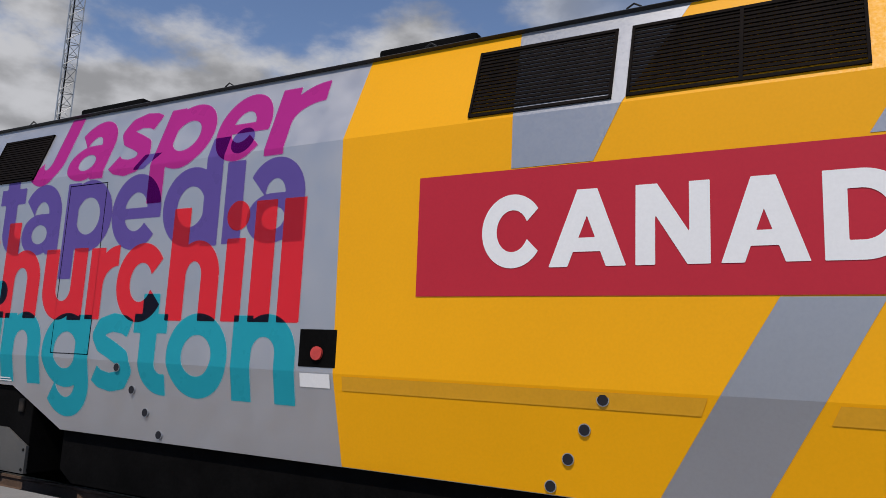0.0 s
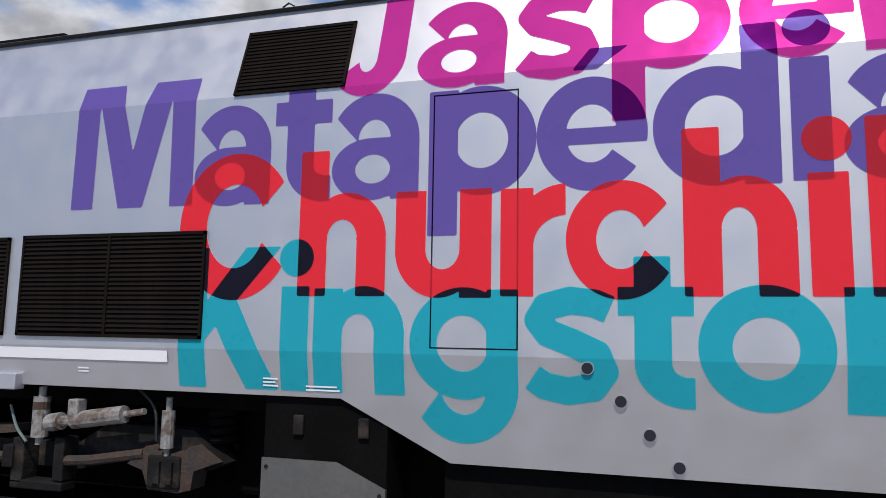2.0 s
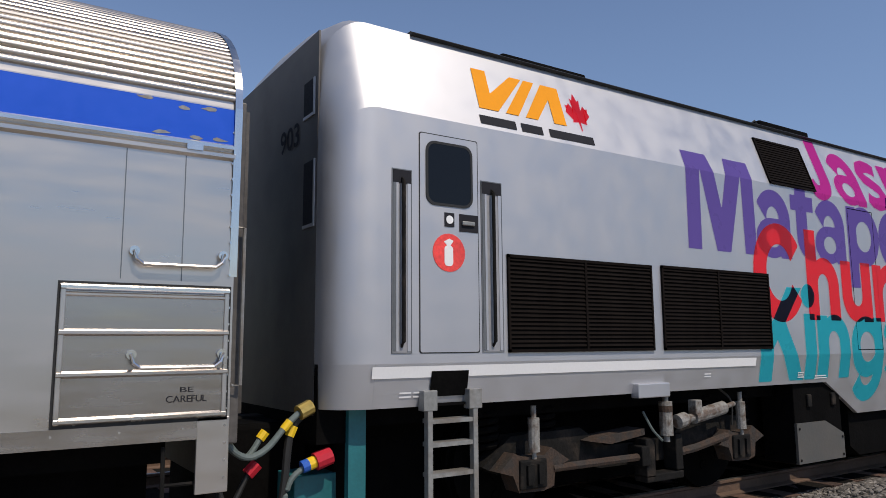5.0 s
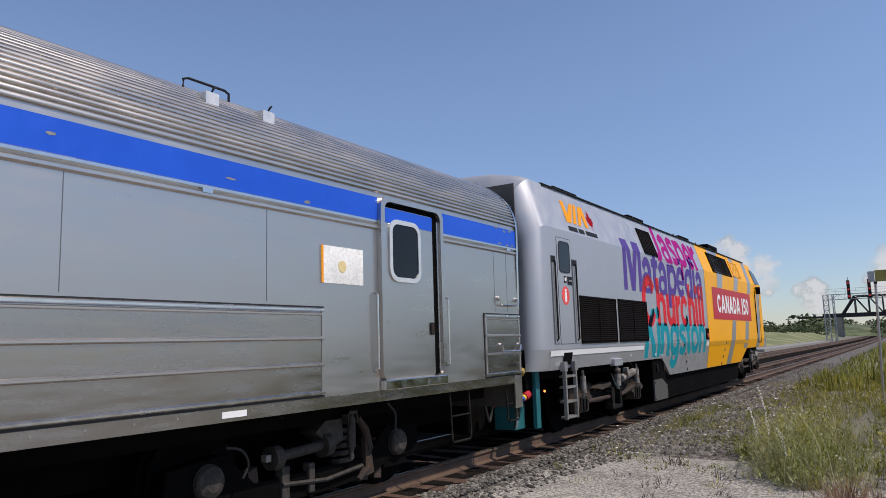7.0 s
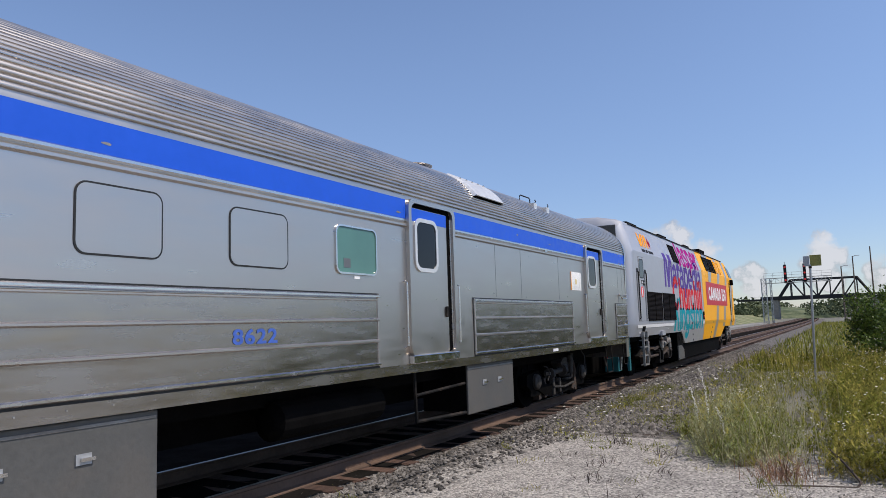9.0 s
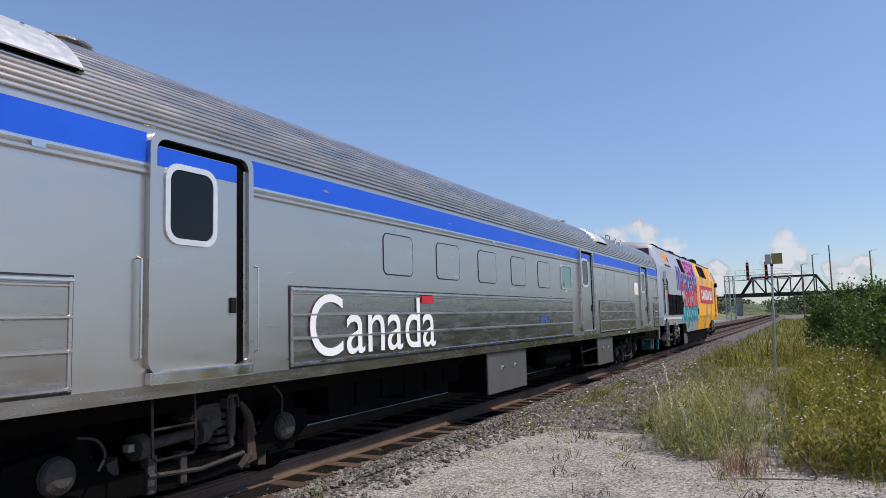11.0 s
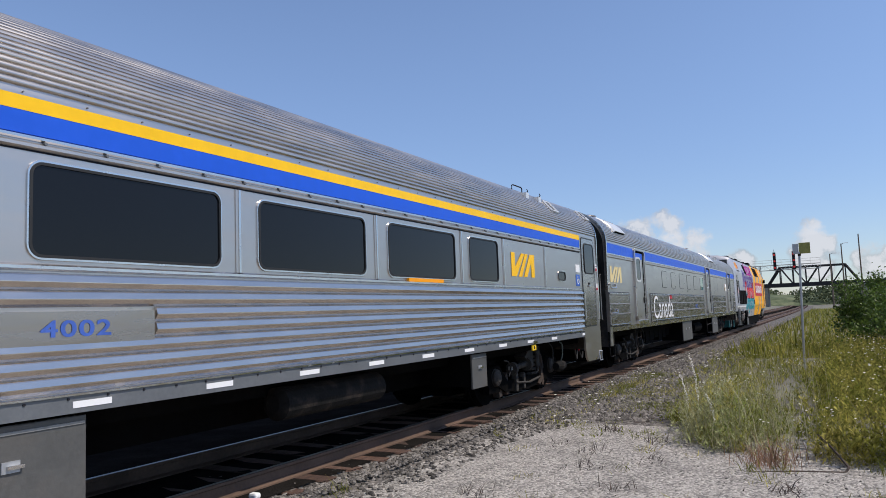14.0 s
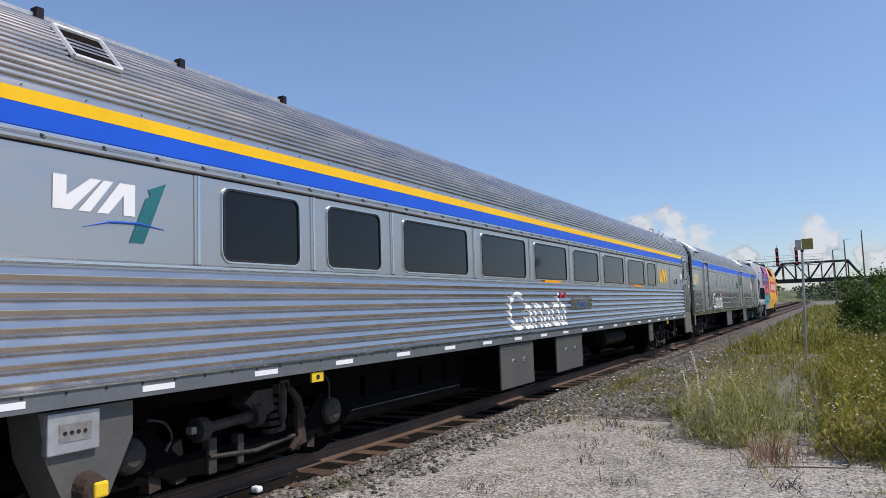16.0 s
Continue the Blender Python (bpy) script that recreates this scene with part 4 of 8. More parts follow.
    for a, b in ((-12.66, -12.28), (-12.22, -11.98), (-11.90, -11.36)):
        bm.faces.new([bm.verts.new(p) for p in ((a, 0, 3.37), (b, 0, 3.37), (b, 0, 3.45), (a, 0, 3.45))])
    part("name_bar", drape(bm, LOCO, 0.005), INK, body, "dark line of small writing")
    # intakes
    louvre(loco, -12.43, -10.70, 1.49, 2.29, LOCO, 21, bars=(-11.56,))
    louvre(loco, -10.56, -8.83, 1.49, 2.30, LOCO, 21, bars=(-9.70,))
    upper = LOCO
    louvre(loco, -8.66, -7.74, 3.335, 3.91, upper, 16)
    louvre(loco, -2.37, -1.28, 3.37, 3.96, upper, 16)
    louvre(loco, -1.18, 0.25, 3.37, 3.96, upper, 16, bars=(-0.46,))
    louvre(loco, 0.55, 1.75, 3.40, 3.94, upper, 12, material=YELLOW, label="yellow louvred vent")
    # crew door with its grab rails
    door = part("crew_door", prism(B(), rounded(-13.26, -12.72, 1.50, 3.19, 0.02), -0.006, 0.01), SILVER, loco, "silver crew door with a dark window")
    part("door_gap", ring(B(), rounded(-13.268, -12.712, 1.492, 3.198, 0.02), rounded(-13.26, -12.72, 1.50, 3.19, 0.02), -0.004, 0.01), BLACK_GASKET, door)
    part("window", prism(B(), rounded(-13.19, -12.79, 2.65, 3.12, 0.07), -0.012, 0.0), GLASS, door, "dark rounded window")
    part("gasket", ring(B(), rounded(-13.21, -12.77, 2.63, 3.14, 0.08), rounded(-13.19, -12.79, 2.65, 3.12, 0.07), -0.014, 0.0), BLACK_GASKET, door)
    part("extinguisher_sign", disc(B(), -13.0, 2.265, 0.15, -0.010, 0.0, 24), mat("sign_red", (0.78, 0.06, 0.05), 0.4), door, "round red fire extinguisher sign")
    bm = prism(B(), rounded(-13.045, -12.965, 2.16, 2.32, 0.03), -0.013, -0.009)
    prism(bm, [(-13.02, 2.32), (-12.99, 2.32), (-12.96, 2.36), (-13.0, 2.375), (-13.05, 2.35)], -0.013, -0.009)
    part("extinguisher_picture", bm, WHITE, door)
    part("lock_plate", box(B(), -13.04, -12.95, -0.012, 0, 2.47, 2.58), INK, door)
    part("lock", disc(B(), -12.995, 2.525, 0.033, -0.016, 0), WHITE, door)
    part("handle_recess", box(B(), -12.90, -12.72, -0.011, 0, 2.44, 2.58), INK, door)
    part("handle", box(B(), -12.88, -12.76, -0.03, -0.01, 2.49, 2.525, 0.008), PALE_METAL, door)
    # flat panels: grey, dark and bright strips paint the depth of the recesses
    for a, b in ((-13.50, -13.34), (-12.68, -12.48)):
        hollow = part("grab_recess", box(B(), a, b, -0.004, 0.01, 1.50, 2.87), RECESS, loco, "flat grey panel painted as a grab rail recess")
        for x_, w_, m_ in ((a + 0.004, 0.022, SILL), (a + 0.030, 0.020, SILVER), (b - 0.034, 0.030, SILVER)):
            part("recess_lip", box(B(), x_, x_ + w_, -0.009, 0.0, 1.51, 2.86), m_, hollow)
        part("recess_head", box(B(), a + 0.004, b - 0.004, -0.010, 0.0, 2.77, 2.868), INK, hollow, "black block painting shade at the recess head")
        part("recess_frame", ring(B(), [(a - 0.006, 1.494), (b + 0.006, 1.494), (b + 0.006, 2.878), (a - 0.006, 2.878)], [(a, 1.50), (b, 1.50), (b, 2.87), (a, 2.87)], -0.007, 0), SILL, hollow)
        xm = (a + b) / 2
        part("grab_rail", sweep(B(), [(xm, 0.01, 1.54), (xm, -0.035, 1.58), (xm, -0.035, 2.78), (xm, 0.01, 2.82)], 0.015, 10), IRON, hollow, "dark upright grab rail")
    part("kick_plate", drape(sheet([(-13.66, 1.315), (-9.12, 1.315), (-9.12, 1.40), (-13.66, 1.40)]), LOCO, 0.010), WHITE, loco, "long white plate over the sill")
    part("inspection_door", ring(B(), [(-7.06, 1.46), (-6.46, 1.46), (-6.46, 3.21), (-7.06, 3.21)], [(-7.05, 1.47), (-6.47, 1.47), (-6.47, 3.20), (-7.05, 3.20)], -0.002, 0.0), INK, loco, "thin dark outline of an access door")
    # fuel filler, portholes and reflective strip
    port = part("filler_recess", box(B(), -3.82, -3.45, -0.005, 0.02, 1.46, 1.76), DARK, loco, "dark fuel filler recess")
    part("filler_cap", disc(B(), -3.63, 1.57, 0.055, -0.03, 0.0, 12), mat("cap_red", (0.62, 0.06, 0.05), 0.5), port, "red filler cap")
    part("notice_plate", drape(sheet([(-3.80, 1.30), (-3.50, 1.30), (-3.50, 1.41), (-3.80, 1.41)]), LOCO, 0.006), WHITE, loco)
    for hx, hz in ((-1.32, 1.35), (-1.45, 1.15), (-1.57, 0.95), (-1.70, 0.76), (-6.02, 1.36), (-5.82, 1.16), (-5.65, 0.96), (-5.48, 0.77)):
        y = profile_at(LOCO, hz)
        eye = part("drain_ring", disc(B(), hx, hz, 0.042, y - 0.012, y, 14), GREY, loco, "metal ring of a drain hole")
        part("drain_hole", disc(B(), hx, hz, 0.036, y - 0.015, y - 0.01, 12), INK, eye)
    STRIP = mat("amber_strip", (0.72, 0.34, 0.01), 0.4, 0, 0.05)
    painted("amber_strip", [(-3.38, 1.29), (-0.72, 1.29), (-0.68, 1.40), (-3.38, 1.40)], STRIP, 0.009)
    painted("amber_strip", [(-0.03, 1.29), (2.0, 1.29), (2.0, 1.40), (0.02, 1.40)], STRIP, 0.009)
    # roof fittings
    bm = B()
    loft(bm, [[(x, y, z) for y, z in ((0.24, 4.085), (0.20, 4.10), (0.24, 4.125), (0.30, 4.125))] for x in (-13.2, 3.4)])
    part("rain_gutter", bm, BLACK_GASKET, loco, "thin dark gutter along the roof edge")
    for a, b, z in ((-12.0, -10.9, 4.33), (-7.9, -6.8, 4.36), (-0.3, 1.0, 4.45), (-3.6, -2.6, 4.36)):
        part("roof_hatch", box(B(), a, b, 0.55, 2.5, 4.15, z, 0.03), DARK, loco, "black roof hatch")
    for x in (-8.4, -5.2, -2.9, -1.2):
        part("lifting_eye", sweep(B(), [(x - 0.05, 0.3, 4.10), (x - 0.05, 0.3, 4.16), (x, 0.3, 4.19), (x + 0.05, 0.3, 4.16), (x + 0.05, 0.3, 4.10)], 0.008, 6), BLACK_GASKET, loco)
    part("exhaust_stack", box(B(), -0.6, 0.6, 1.0, 2.05, 4.2, 4.55, 0.05), DARK, loco)
    # cab
    part("cab_window", drape(sheet([(4.05, 3.36), (4.62, 3.36), (4.55, 3.86), (4.05, 3.90)]), LOCO, 0.02), GLASS, loco)
    part("cab_window", drape(sheet([(4.72, 3.36), (5.1, 3.36), (4.9, 3.78), (4.68, 3.84)]), LOCO, 0.005), GLASS, loco)
    part("cab_grab_rail", sweep(B(), [(3.7, -0.03, 1.6), (3.7, -0.03, 3.1)], 0.016), DARK, loco)
    part("cab_door", ring(B(), rounded(3.85, 4.5, 1.3, 3.2, 0.04), rounded(3.87, 4.48, 1.32, 3.18, 0.04), -0.012, 0), INK, loco)
    part("mirror", box(B(), 4.1, 4.2, -0.15, 0.02, 3.0, 3.25, 0.01), DARK, loco)
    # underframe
    # added block that hides the sunlit ground beyond the bogie
    part("air_reservoir", box(B(), -8.9, -6.9, 0.6, 2.6, 0.25, 1.0, 0.05), DARK, loco, "added black block closing the view behind the bogie")
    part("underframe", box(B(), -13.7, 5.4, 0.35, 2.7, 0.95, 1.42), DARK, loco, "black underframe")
    # added block that hides sunlit track behind the ladder
    part("drawbar_box", box(B(), -13.55, -12.55, 0.9, 2.2, 0.18, 1.0, 0.03), DARK, loco, "added black block behind the rear steps")
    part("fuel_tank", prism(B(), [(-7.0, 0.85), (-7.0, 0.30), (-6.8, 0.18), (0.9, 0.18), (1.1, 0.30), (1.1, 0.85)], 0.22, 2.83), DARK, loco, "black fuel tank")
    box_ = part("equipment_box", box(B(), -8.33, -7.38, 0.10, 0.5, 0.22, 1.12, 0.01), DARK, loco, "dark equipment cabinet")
    part("box_cover", prism(B(), [(-8.33, 0.22), (-7.38, 0.22), (-7.38, 0.50), (-7.75, 0.66), (-8.33, 0.66)], 0.08, 0.12), BOX_GREY, box_, "grey metal splash plate")
    for x, z in ((-8.29, 0.60), (-8.29, 0.26), (-7.42, 0.26), (-7.42, 0.46)):
        part("rivet", disc(B(), x, z, 0.014, 0.07, 0.09, 8), IRON, box_)
    for x in (-8.05, -7.55):
        part("latch", box(B(), x - 0.04, x + 0.04, 0.07, 0.1, 0.83, 0.97, 0.01), IRON, box_)
    # steps at the rear door
    step = part("ladder", box(B(), -13.20, -12.76, 0.02, 0.06, 1.10, 1.12), DARK, loco, "steel boarding ladder")
    for x in (-13.19, -12.78):
        part("stringer", box(B(), x - 0.022, x + 0.022, -0.03, 0.03, 0.33, 1.12, 0.006), PALE_METAL, step)
        part("bracket", box(B(), x - 0.06, x + 0.06, -0.035, 0.05, 1.07, 1.22, 0.006), PALE_METAL, step)
    for z in (0.36, 0.60, 0.82, 0.99):
        part("rung", box(B(), -13.18, -12.79, -0.02, 0.10, z - 0.016, z + 0.016), PALE_METAL, step)
    part("step_recess", drape(sheet([(-13.16, 1.17), (-12.82, 1.17), (-12.82, 1.36), (-13.16, 1.36)]), LOCO, 0.013), DARK, loco, "dark toe hole over the ladder")
    part("marker_lamp", disc(B(), -12.86, 0.74, 0.02, 0.5, 0.52, 8), MARKER, loco, "small amber lamp")
    part("hook_bracket", box(B(), -10.95, -10.52, -0.02, 0.08, 1.06, 1.19, 0.01), SILVER, loco)
    # rear coupler, hoses and teal posts
    part("buffer_beam", box(B(), -13.95, -13.7, 0.3, 2.75, 0.85, 1.42), DARK, loco)
    part("snow_plough_post", box(B(), -13.72, -13.58, 0.25, 0.31, 0.25, 1.12), TEAL_PAINT, loco, "teal painted steel post")
    part("step_box", box(B(), -14.05, -13.72, 0.45, 0.8, 0.25, 0.62, 0.01), TEAL_PAINT, loco)
    # added block that keeps the gap below the coupler dark
    part("draft_gear", box(B(), -14.55, -13.75, 0.95, 2.1, 0.22, 0.96, 0.04), DARK, loco, "added black block filling the gap round the coupler")
    part("coupler", box(B(), -14.45, -13.9, 1.40, 1.65, 0.72, 0.98, 0.04), IRON, loco, "iron coupler")
    # bogies
    for cx in (-10.62, 2.85):
        build_loco_bogie(loco, cx)
    return loco


def spring(bm, x, y, z0, z1, r, turns=5):
    pts = []
    for k in range(turns * 10 + 1):
        a = 2 * math.pi * k / 10
        pts.append((x + r * math.cos(a), y + r * math.sin(a), z0 + (z1 - z0) * k / (turns * 10)))
    return sweep(bm, pts, r * 0.24, 6)


def build_loco_bogie(loco, cx):
    bm = prism(B(), [(cx - 1.85, 0.55), (cx - 1.55, 0.78), (cx - 0.75, 0.80), (cx - 0.45, 0.62), (cx + 0.45, 0.62), (cx + 0.75, 0.80), (cx + 1.55, 0.78), (cx + 1.85, 0.55), (cx + 1.7, 0.48), (cx + 1.0, 0.52), (cx + 0.5, 0.42), (cx - 0.5, 0.42), (cx - 1.0, 0.52), (cx - 1.7, 0.48)], 0.32, 0.48)
    bogie = part("bogie", bm, IRON, loco, "dark cast steel bogie frame")
    part("traction_motor", box(B(), cx - 1.9, cx + 1.9, 0.95, 2.1, 0.16, 0.98, 0.03), DARK, bogie, "black traction motors between the wheels")
    part("far_frame", box(B(), cx - 1.85, cx + 1.85, 2.55, 2.7, 0.35, 0.98), DARK, bogie)
    for s in (-1, 1):
        ax = cx + s * 1.42
        wheelset(loco, ax, 0.50)
        bm = prism(B(), [(ax - 0.36, 0.52), (ax - 0.20, 0.66), (ax - 0.12, 0.62), (ax + 0.12, 0.62), (ax + 0.20, 0.68), (ax + 0.40, 0.56), (ax + 0.24, 0.50), (ax + 0.22, 0.36), (ax + 0.10, 0.33), (ax - 0.16, 0.34), (ax - 0.22, 0.48)], 0.18, 0.36)
        part("axle_box", bm, RUST, bogie, "dusty brown axle box")
        bm = box(B(), ax - 0.16, ax + 0.13, 0.155, 0.2, 0.36, 0.60, 0.015)
        box(bm, ax - 0.10, ax - 0.03, 0.13, 0.16, 0.40, 0.56), box(bm, ax + 0.02, ax + 0.08, 0.13, 0.16, 0.40, 0.56)
        part("axle_box_cover", bm, IRON, bogie)
        for o in (-0.32, 0.32):
            part("spring", spring(B(), ax + o, 0.45, 0.66, 1.0, 0.11, 5), DARK, bogie)
        bm = sweep(B(), [(ax, 0.17, 0.60), (ax, 0.17, 0.66), (ax, 0.17, 0.66), (ax, 0.17, 0.94), (ax, 0.17, 0.94), (ax, 0.17, 1.04)], [0.02, 0.02, 0.05, 0.05, 0.024, 0.024], 12)
        part("damper", bm, DAMPER, bogie, "pale grey upright damper")
    bm = sweep(B(), [(cx + 0.22, 0.15, 0.62), (cx + 0.22, 0.15, 0.68), (cx + 0.22, 0.15, 0.68), (cx + 0.22, 0.15, 1.0), (cx + 0.22, 0.15, 1.0), (cx + 0.22, 0.15, 1.08)], [0.03, 0.03, 0.065, 0.065, 0.03, 0.03], 14)
    part("damper", bm, DAMPER, bogie, "white upright damper")
    part("band", sweep(B(), [(cx + 0.22, 0.15, 0.90), (cx + 0.22, 0.15, 0.96)], 0.067, 14), RUST, bogie)
    bm = sweep(B(), [(cx + 0.34, 0.12, 0.80), (cx + 0.46, 0.12, 0.82), (cx + 0.46, 0.12, 0.82), (cx + 0.58, 0.12, 0.83), (cx + 0.58, 0.12, 0.83), (cx + 1.06, 0.12, 0.90), (cx + 1.06, 0.12, 0.90), (cx + 1.24, 0.12, 0.93)], [0.07, 0.07, 0.04, 0.04, 0.068, 0.068, 0.025, 0.025], 12)
    box(bm, cx + 0.56, cx + 0.66, 0.06, 0.16, 0.86, 1.0, 0.01)
    part("yaw_damper", bm, DAMPER, bogie, "white sloping yaw damper")
    bm = box(B(), cx - 0.06, cx + 0.06, 0.16, 0.32, 0.30, 0.66, 0.01)
    box(bm, cx + 0.36, cx + 0.46, 0.16, 0.32, 0.34, 0.68, 0.01), box(bm, cx - 0.06, cx + 0.46, 0.16, 0.32, 0.26, 0.33, 0.01), box(bm, cx - 0.14, cx - 0.03, 0.14, 0.32, 0.42, 0.60, 0.01)
    part("traction_bracket", bm, IRON, bogie)
    part("traction_rod", sweep(B(), [(cx - 1.2, 0.2, 0.50), (cx - 0.1, 0.2, 0.50)], 0.035), RUST, bogie)
    part("traction_rod", sweep(B(), [(cx + 0.46, 0.2, 0.50), (cx + 0.7, 0.2, 0.52), (cx + 1.2, 0.2, 0.60)], 0.04), RUST, bogie)
    part("hanger_plate", prism(B(), [(cx - 0.62, 0.72), (cx - 0.05, 0.76), (cx - 0.05, 0.70), (cx - 0.5, 0.65), (cx - 0.75, 0.69)], 0.18, 0.40), RUST, bogie)
    part("air_hose", sweep(B(), bent([(cx - 0.1, 0.15, 0.92), (cx, 0.13, 0.75), (cx + 0.12, 0.12, 0.64)]), 0.012, 6), HOSE, bogie)
    part("air_hose", sweep(B(), bent([(cx + 1.1, 0.2, 1.1), (cx + 1.28, 0.18, 0.95), (cx + 1.3, 0.2, 0.7)]), 0.012, 6), RUBBER, bogie)


BRASS = mat("dull_brass", (0.45, 0.33, 0.10), 0.45, 0.6, 0.15)


def roof_arc(a, lift=0.0):
    """A point of the car's roof arch; a runs from 0 at the near eave to 1 at the far one."""
    th = math.pi * a
    return (1.525 - (1.525 + lift) * math.cos(th), 3.12 + (0.93 + lift) * math.sin(th) ** 0.94 if 0 < a < 1 else 3.12)


def car_shell(car, x0, x1, sill=1.0):
    half = [(0.0, sill), (0.0, 3.12)]
    arc = [roof_arc(k / 24) for k in range(1, 24)]
    prof = half + arc + [(3.05, 3.12), (3.05, sill)]
    body = part("body", loft(B(), [[(x, y, z) for y, z in prof] for x in (x0 + 0.02, x1 - 0.02)]), STEEL, car, "stainless steel car body")
    # fluted roof sheets with a rounded rim at both ends
    flutes, n = [], 62
    for k in range(n * 6 + 1):
        a = 0.012 + 0.976 * k / (n * 6)
        flutes.append(roof_arc(a, (-0.022, 0.013, 0.0175, 0.0185, 0.0175, 0.013)[k % 6]))
    bm = B()
    rows = [[bm.verts.new((x, y, z)) for y, z in flutes] for x in (x0 + 0.04, x1 - 0.04)]
    for k in range(len(flutes) - 1):
        bm.faces.new((rows[0][k], rows[0][k + 1], rows[1][k + 1], rows[1][k]))
    part("fluted_roof", bm, STEEL, car, "fluted stainless steel roof", smooth=False)
    for x in (x0, x1):
        s = 1 if x == x0 else -1
        bm = B()
        rim = [(0.0, 2.0)] + [roof_arc(k / 24, 0.024) for k in range(0, 25)] + [(3.05, 2.0)]
        inn = [(0.05, 2.0)] + [(1.525 + (y - 1.525) * 0.97, z - 0.04) for y, z in rim[1:-1]] + [(3.0, 2.0)]
        va = [[bm.verts.new((x + dx, y, z)) for y, z in rim] for dx in (0, s * 0.05)]
        vb = [[bm.verts.new((x + dx, y, z)) for y, z in inn] for dx in (0, s * 0.05)]
        for k in range(len(rim) - 1):
            bm.faces.new((va[0][k], va[0][k + 1], va[1][k + 1], va[1][k]))
            bm.faces.new((va[0][k], vb[0][k], vb[0][k + 1], va[0][k + 1]))
        part("end_rim", bm, STEEL_BRIGHT, car, "riveted rim round the car's end")
        bm = B()
        wall = [(0.06, sill - 0.35), (0.06, 3.10)] + [(1.525 + (y - 1.525) * 0.96, z - 0.05) for y, z in arc] + [(2.99, 3.10), (2.99, sill - 0.35)]
        bm.faces.new([bm.verts.new((x + s * 0.008, y, z)) for y, z in wall])
        # rear ends get the darker colour, standing for their shade
        end = part("end_wall", bm, SHADED_SILVER if s < 0 else SHADED_END, car, "end wall with a gangway")
        bm = ring(B(), [(0.90, 1.05), (2.15, 1.05), (2.15, 3.42), (0.90, 3.42)], [(1.02, 1.17), (2.03, 1.17), (2.03, 3.30), (1.02, 3.30)], 0, 0.04)
        for v in bm.verts:
            v.co = Vector((x - s * (0.30 + v.co.y), v.co.x, v.co.z))
        part("gangway_frame", bm, SHADED_SILVER, end, "dark grey steel face plate of the gangway")
        for y in (0.30, 0.62):
            part("end_post", box(B(), x - s * 0.06, x + s * 0.005, y, y + 0.07, 1.0, 3.3, 0.008), SHADED_SILVER if s < 0 else SHADED_END, end)
        for k in range(3):
            part("hinge", box(B(), x - s * 0.05, x, 0.42, 0.55, 1.5 + 0.6 * k, 1.58 + 0.6 * k, 0.006), IRON, end)
        part("gangway", box(B(), x - s * 0.30, x + s * 0.01, 0.95, 2.1, 1.15, 3.35, 0.05), RUBBER, end, "black rubber gangway bellows")
        for y in (0.935, 2.095):
            part("gangway_edge", box(B(), x - s * 0.28, x - s * 0.02, y, y + 0.02, 1.12, 2.35 if s < 0 else 2.0, 0.006), SILL, end, "dark grey gangway side sheet")
        for k in range(3):
            part("gangway_rib", box(B(), x - s * (0.05 + 0.1 * k), x - s * (0.07 + 0.1 * k), 0.92, 0.96, 1.12, 3.36, 0.004), SILL, end)
        part("marker_housing", box(B(), x - s * 0.07, x, 0.22, 0.45, 2.95, 3.3, 0.03), DARK, end)
        part("handrail", sweep(B(), [(x - s * 0.03, 0.15, 2.35), (x - s * 0.09, 0.15, 2.35), (x - s * 0.09, 0.15, 1.3), (x - s * 0.03, 0.15, 1.3)], 0.013), PALE_METAL, end)
        part("coupler", box(B(), x - s * 0.42, x, 1.4, 1.65, 0.70, 0.98, 0.04), IRON, car)
        part("hose", sweep(B(), bent([(x, 0.55, 1.15), (x - s * 0.12, 0.5, 0.9), (x - s * 0.25, 0.5, 0.78), (x - s * 0.38, 0.52, 0.92)]), 0.022, 8), HOSE, car, "grey jumper hose")
        part("hose_collar", sweep(B(), [(x - s * 0.36, 0.52, 0.895), (x - s * 0.40, 0.52, 0.945)], 0.036, 8), TAG_YELLOW, car, "yellow hose collar")
        part("hose_plug", sweep(B(), [(x - s * 0.33, 0.68, 0.63), (x - s * 0.40, 0.68, 0.70)], 0.05, 8), RED, car, "red jumper plug")
        part("cable", sweep(B(), bent([(x, 0.7, 1.05), (x - s * 0.1, 0.66, 0.6), (x - s * 0.2, 0.66, 0.42), (x - s * 0.34, 0.68, 0.65)]), 0.022, 8), RUBBER, car)
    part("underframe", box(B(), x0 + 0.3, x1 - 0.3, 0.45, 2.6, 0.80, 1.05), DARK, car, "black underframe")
    # added block on the far side, darkens the view under the floor
    part("far_skirt_pipes", box(B(), x0 + 3.6, x1 - 3.6, 2.45, 2.7, 0.42, 0.85, 0.03), DARK, car, "added black block below the far side")
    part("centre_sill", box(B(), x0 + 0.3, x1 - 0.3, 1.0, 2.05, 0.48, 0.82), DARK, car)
    return body


def write(car, off, material, text, x0, x1, z0, z1, bold=0.0, label=""):
    for one in word(text, x0, x1, z0, z1, bold):
        part("letter", drape(letters([one], bold), CAR, off, False), material, car, label)


def strip(car, name, x0, x1, z0, z1, y0, material, label=""):
    return part(name, box(B(), x0, x1, -y0, 0.01, z0, z1), material, car, label)


def rub_rail(car, x0, x1, z, material=STEEL_BRIGHT, y=0.018, h=0.028):
    bm = loft(B(), [[(x, yy, zz) for yy, zz in ((0.0, z - h), (-y, z - h * 0.4), (-y, z + h * 0.4), (0.0, z + h))] for x in (x0, x1)])
    return part("moulding", bm, material, car)


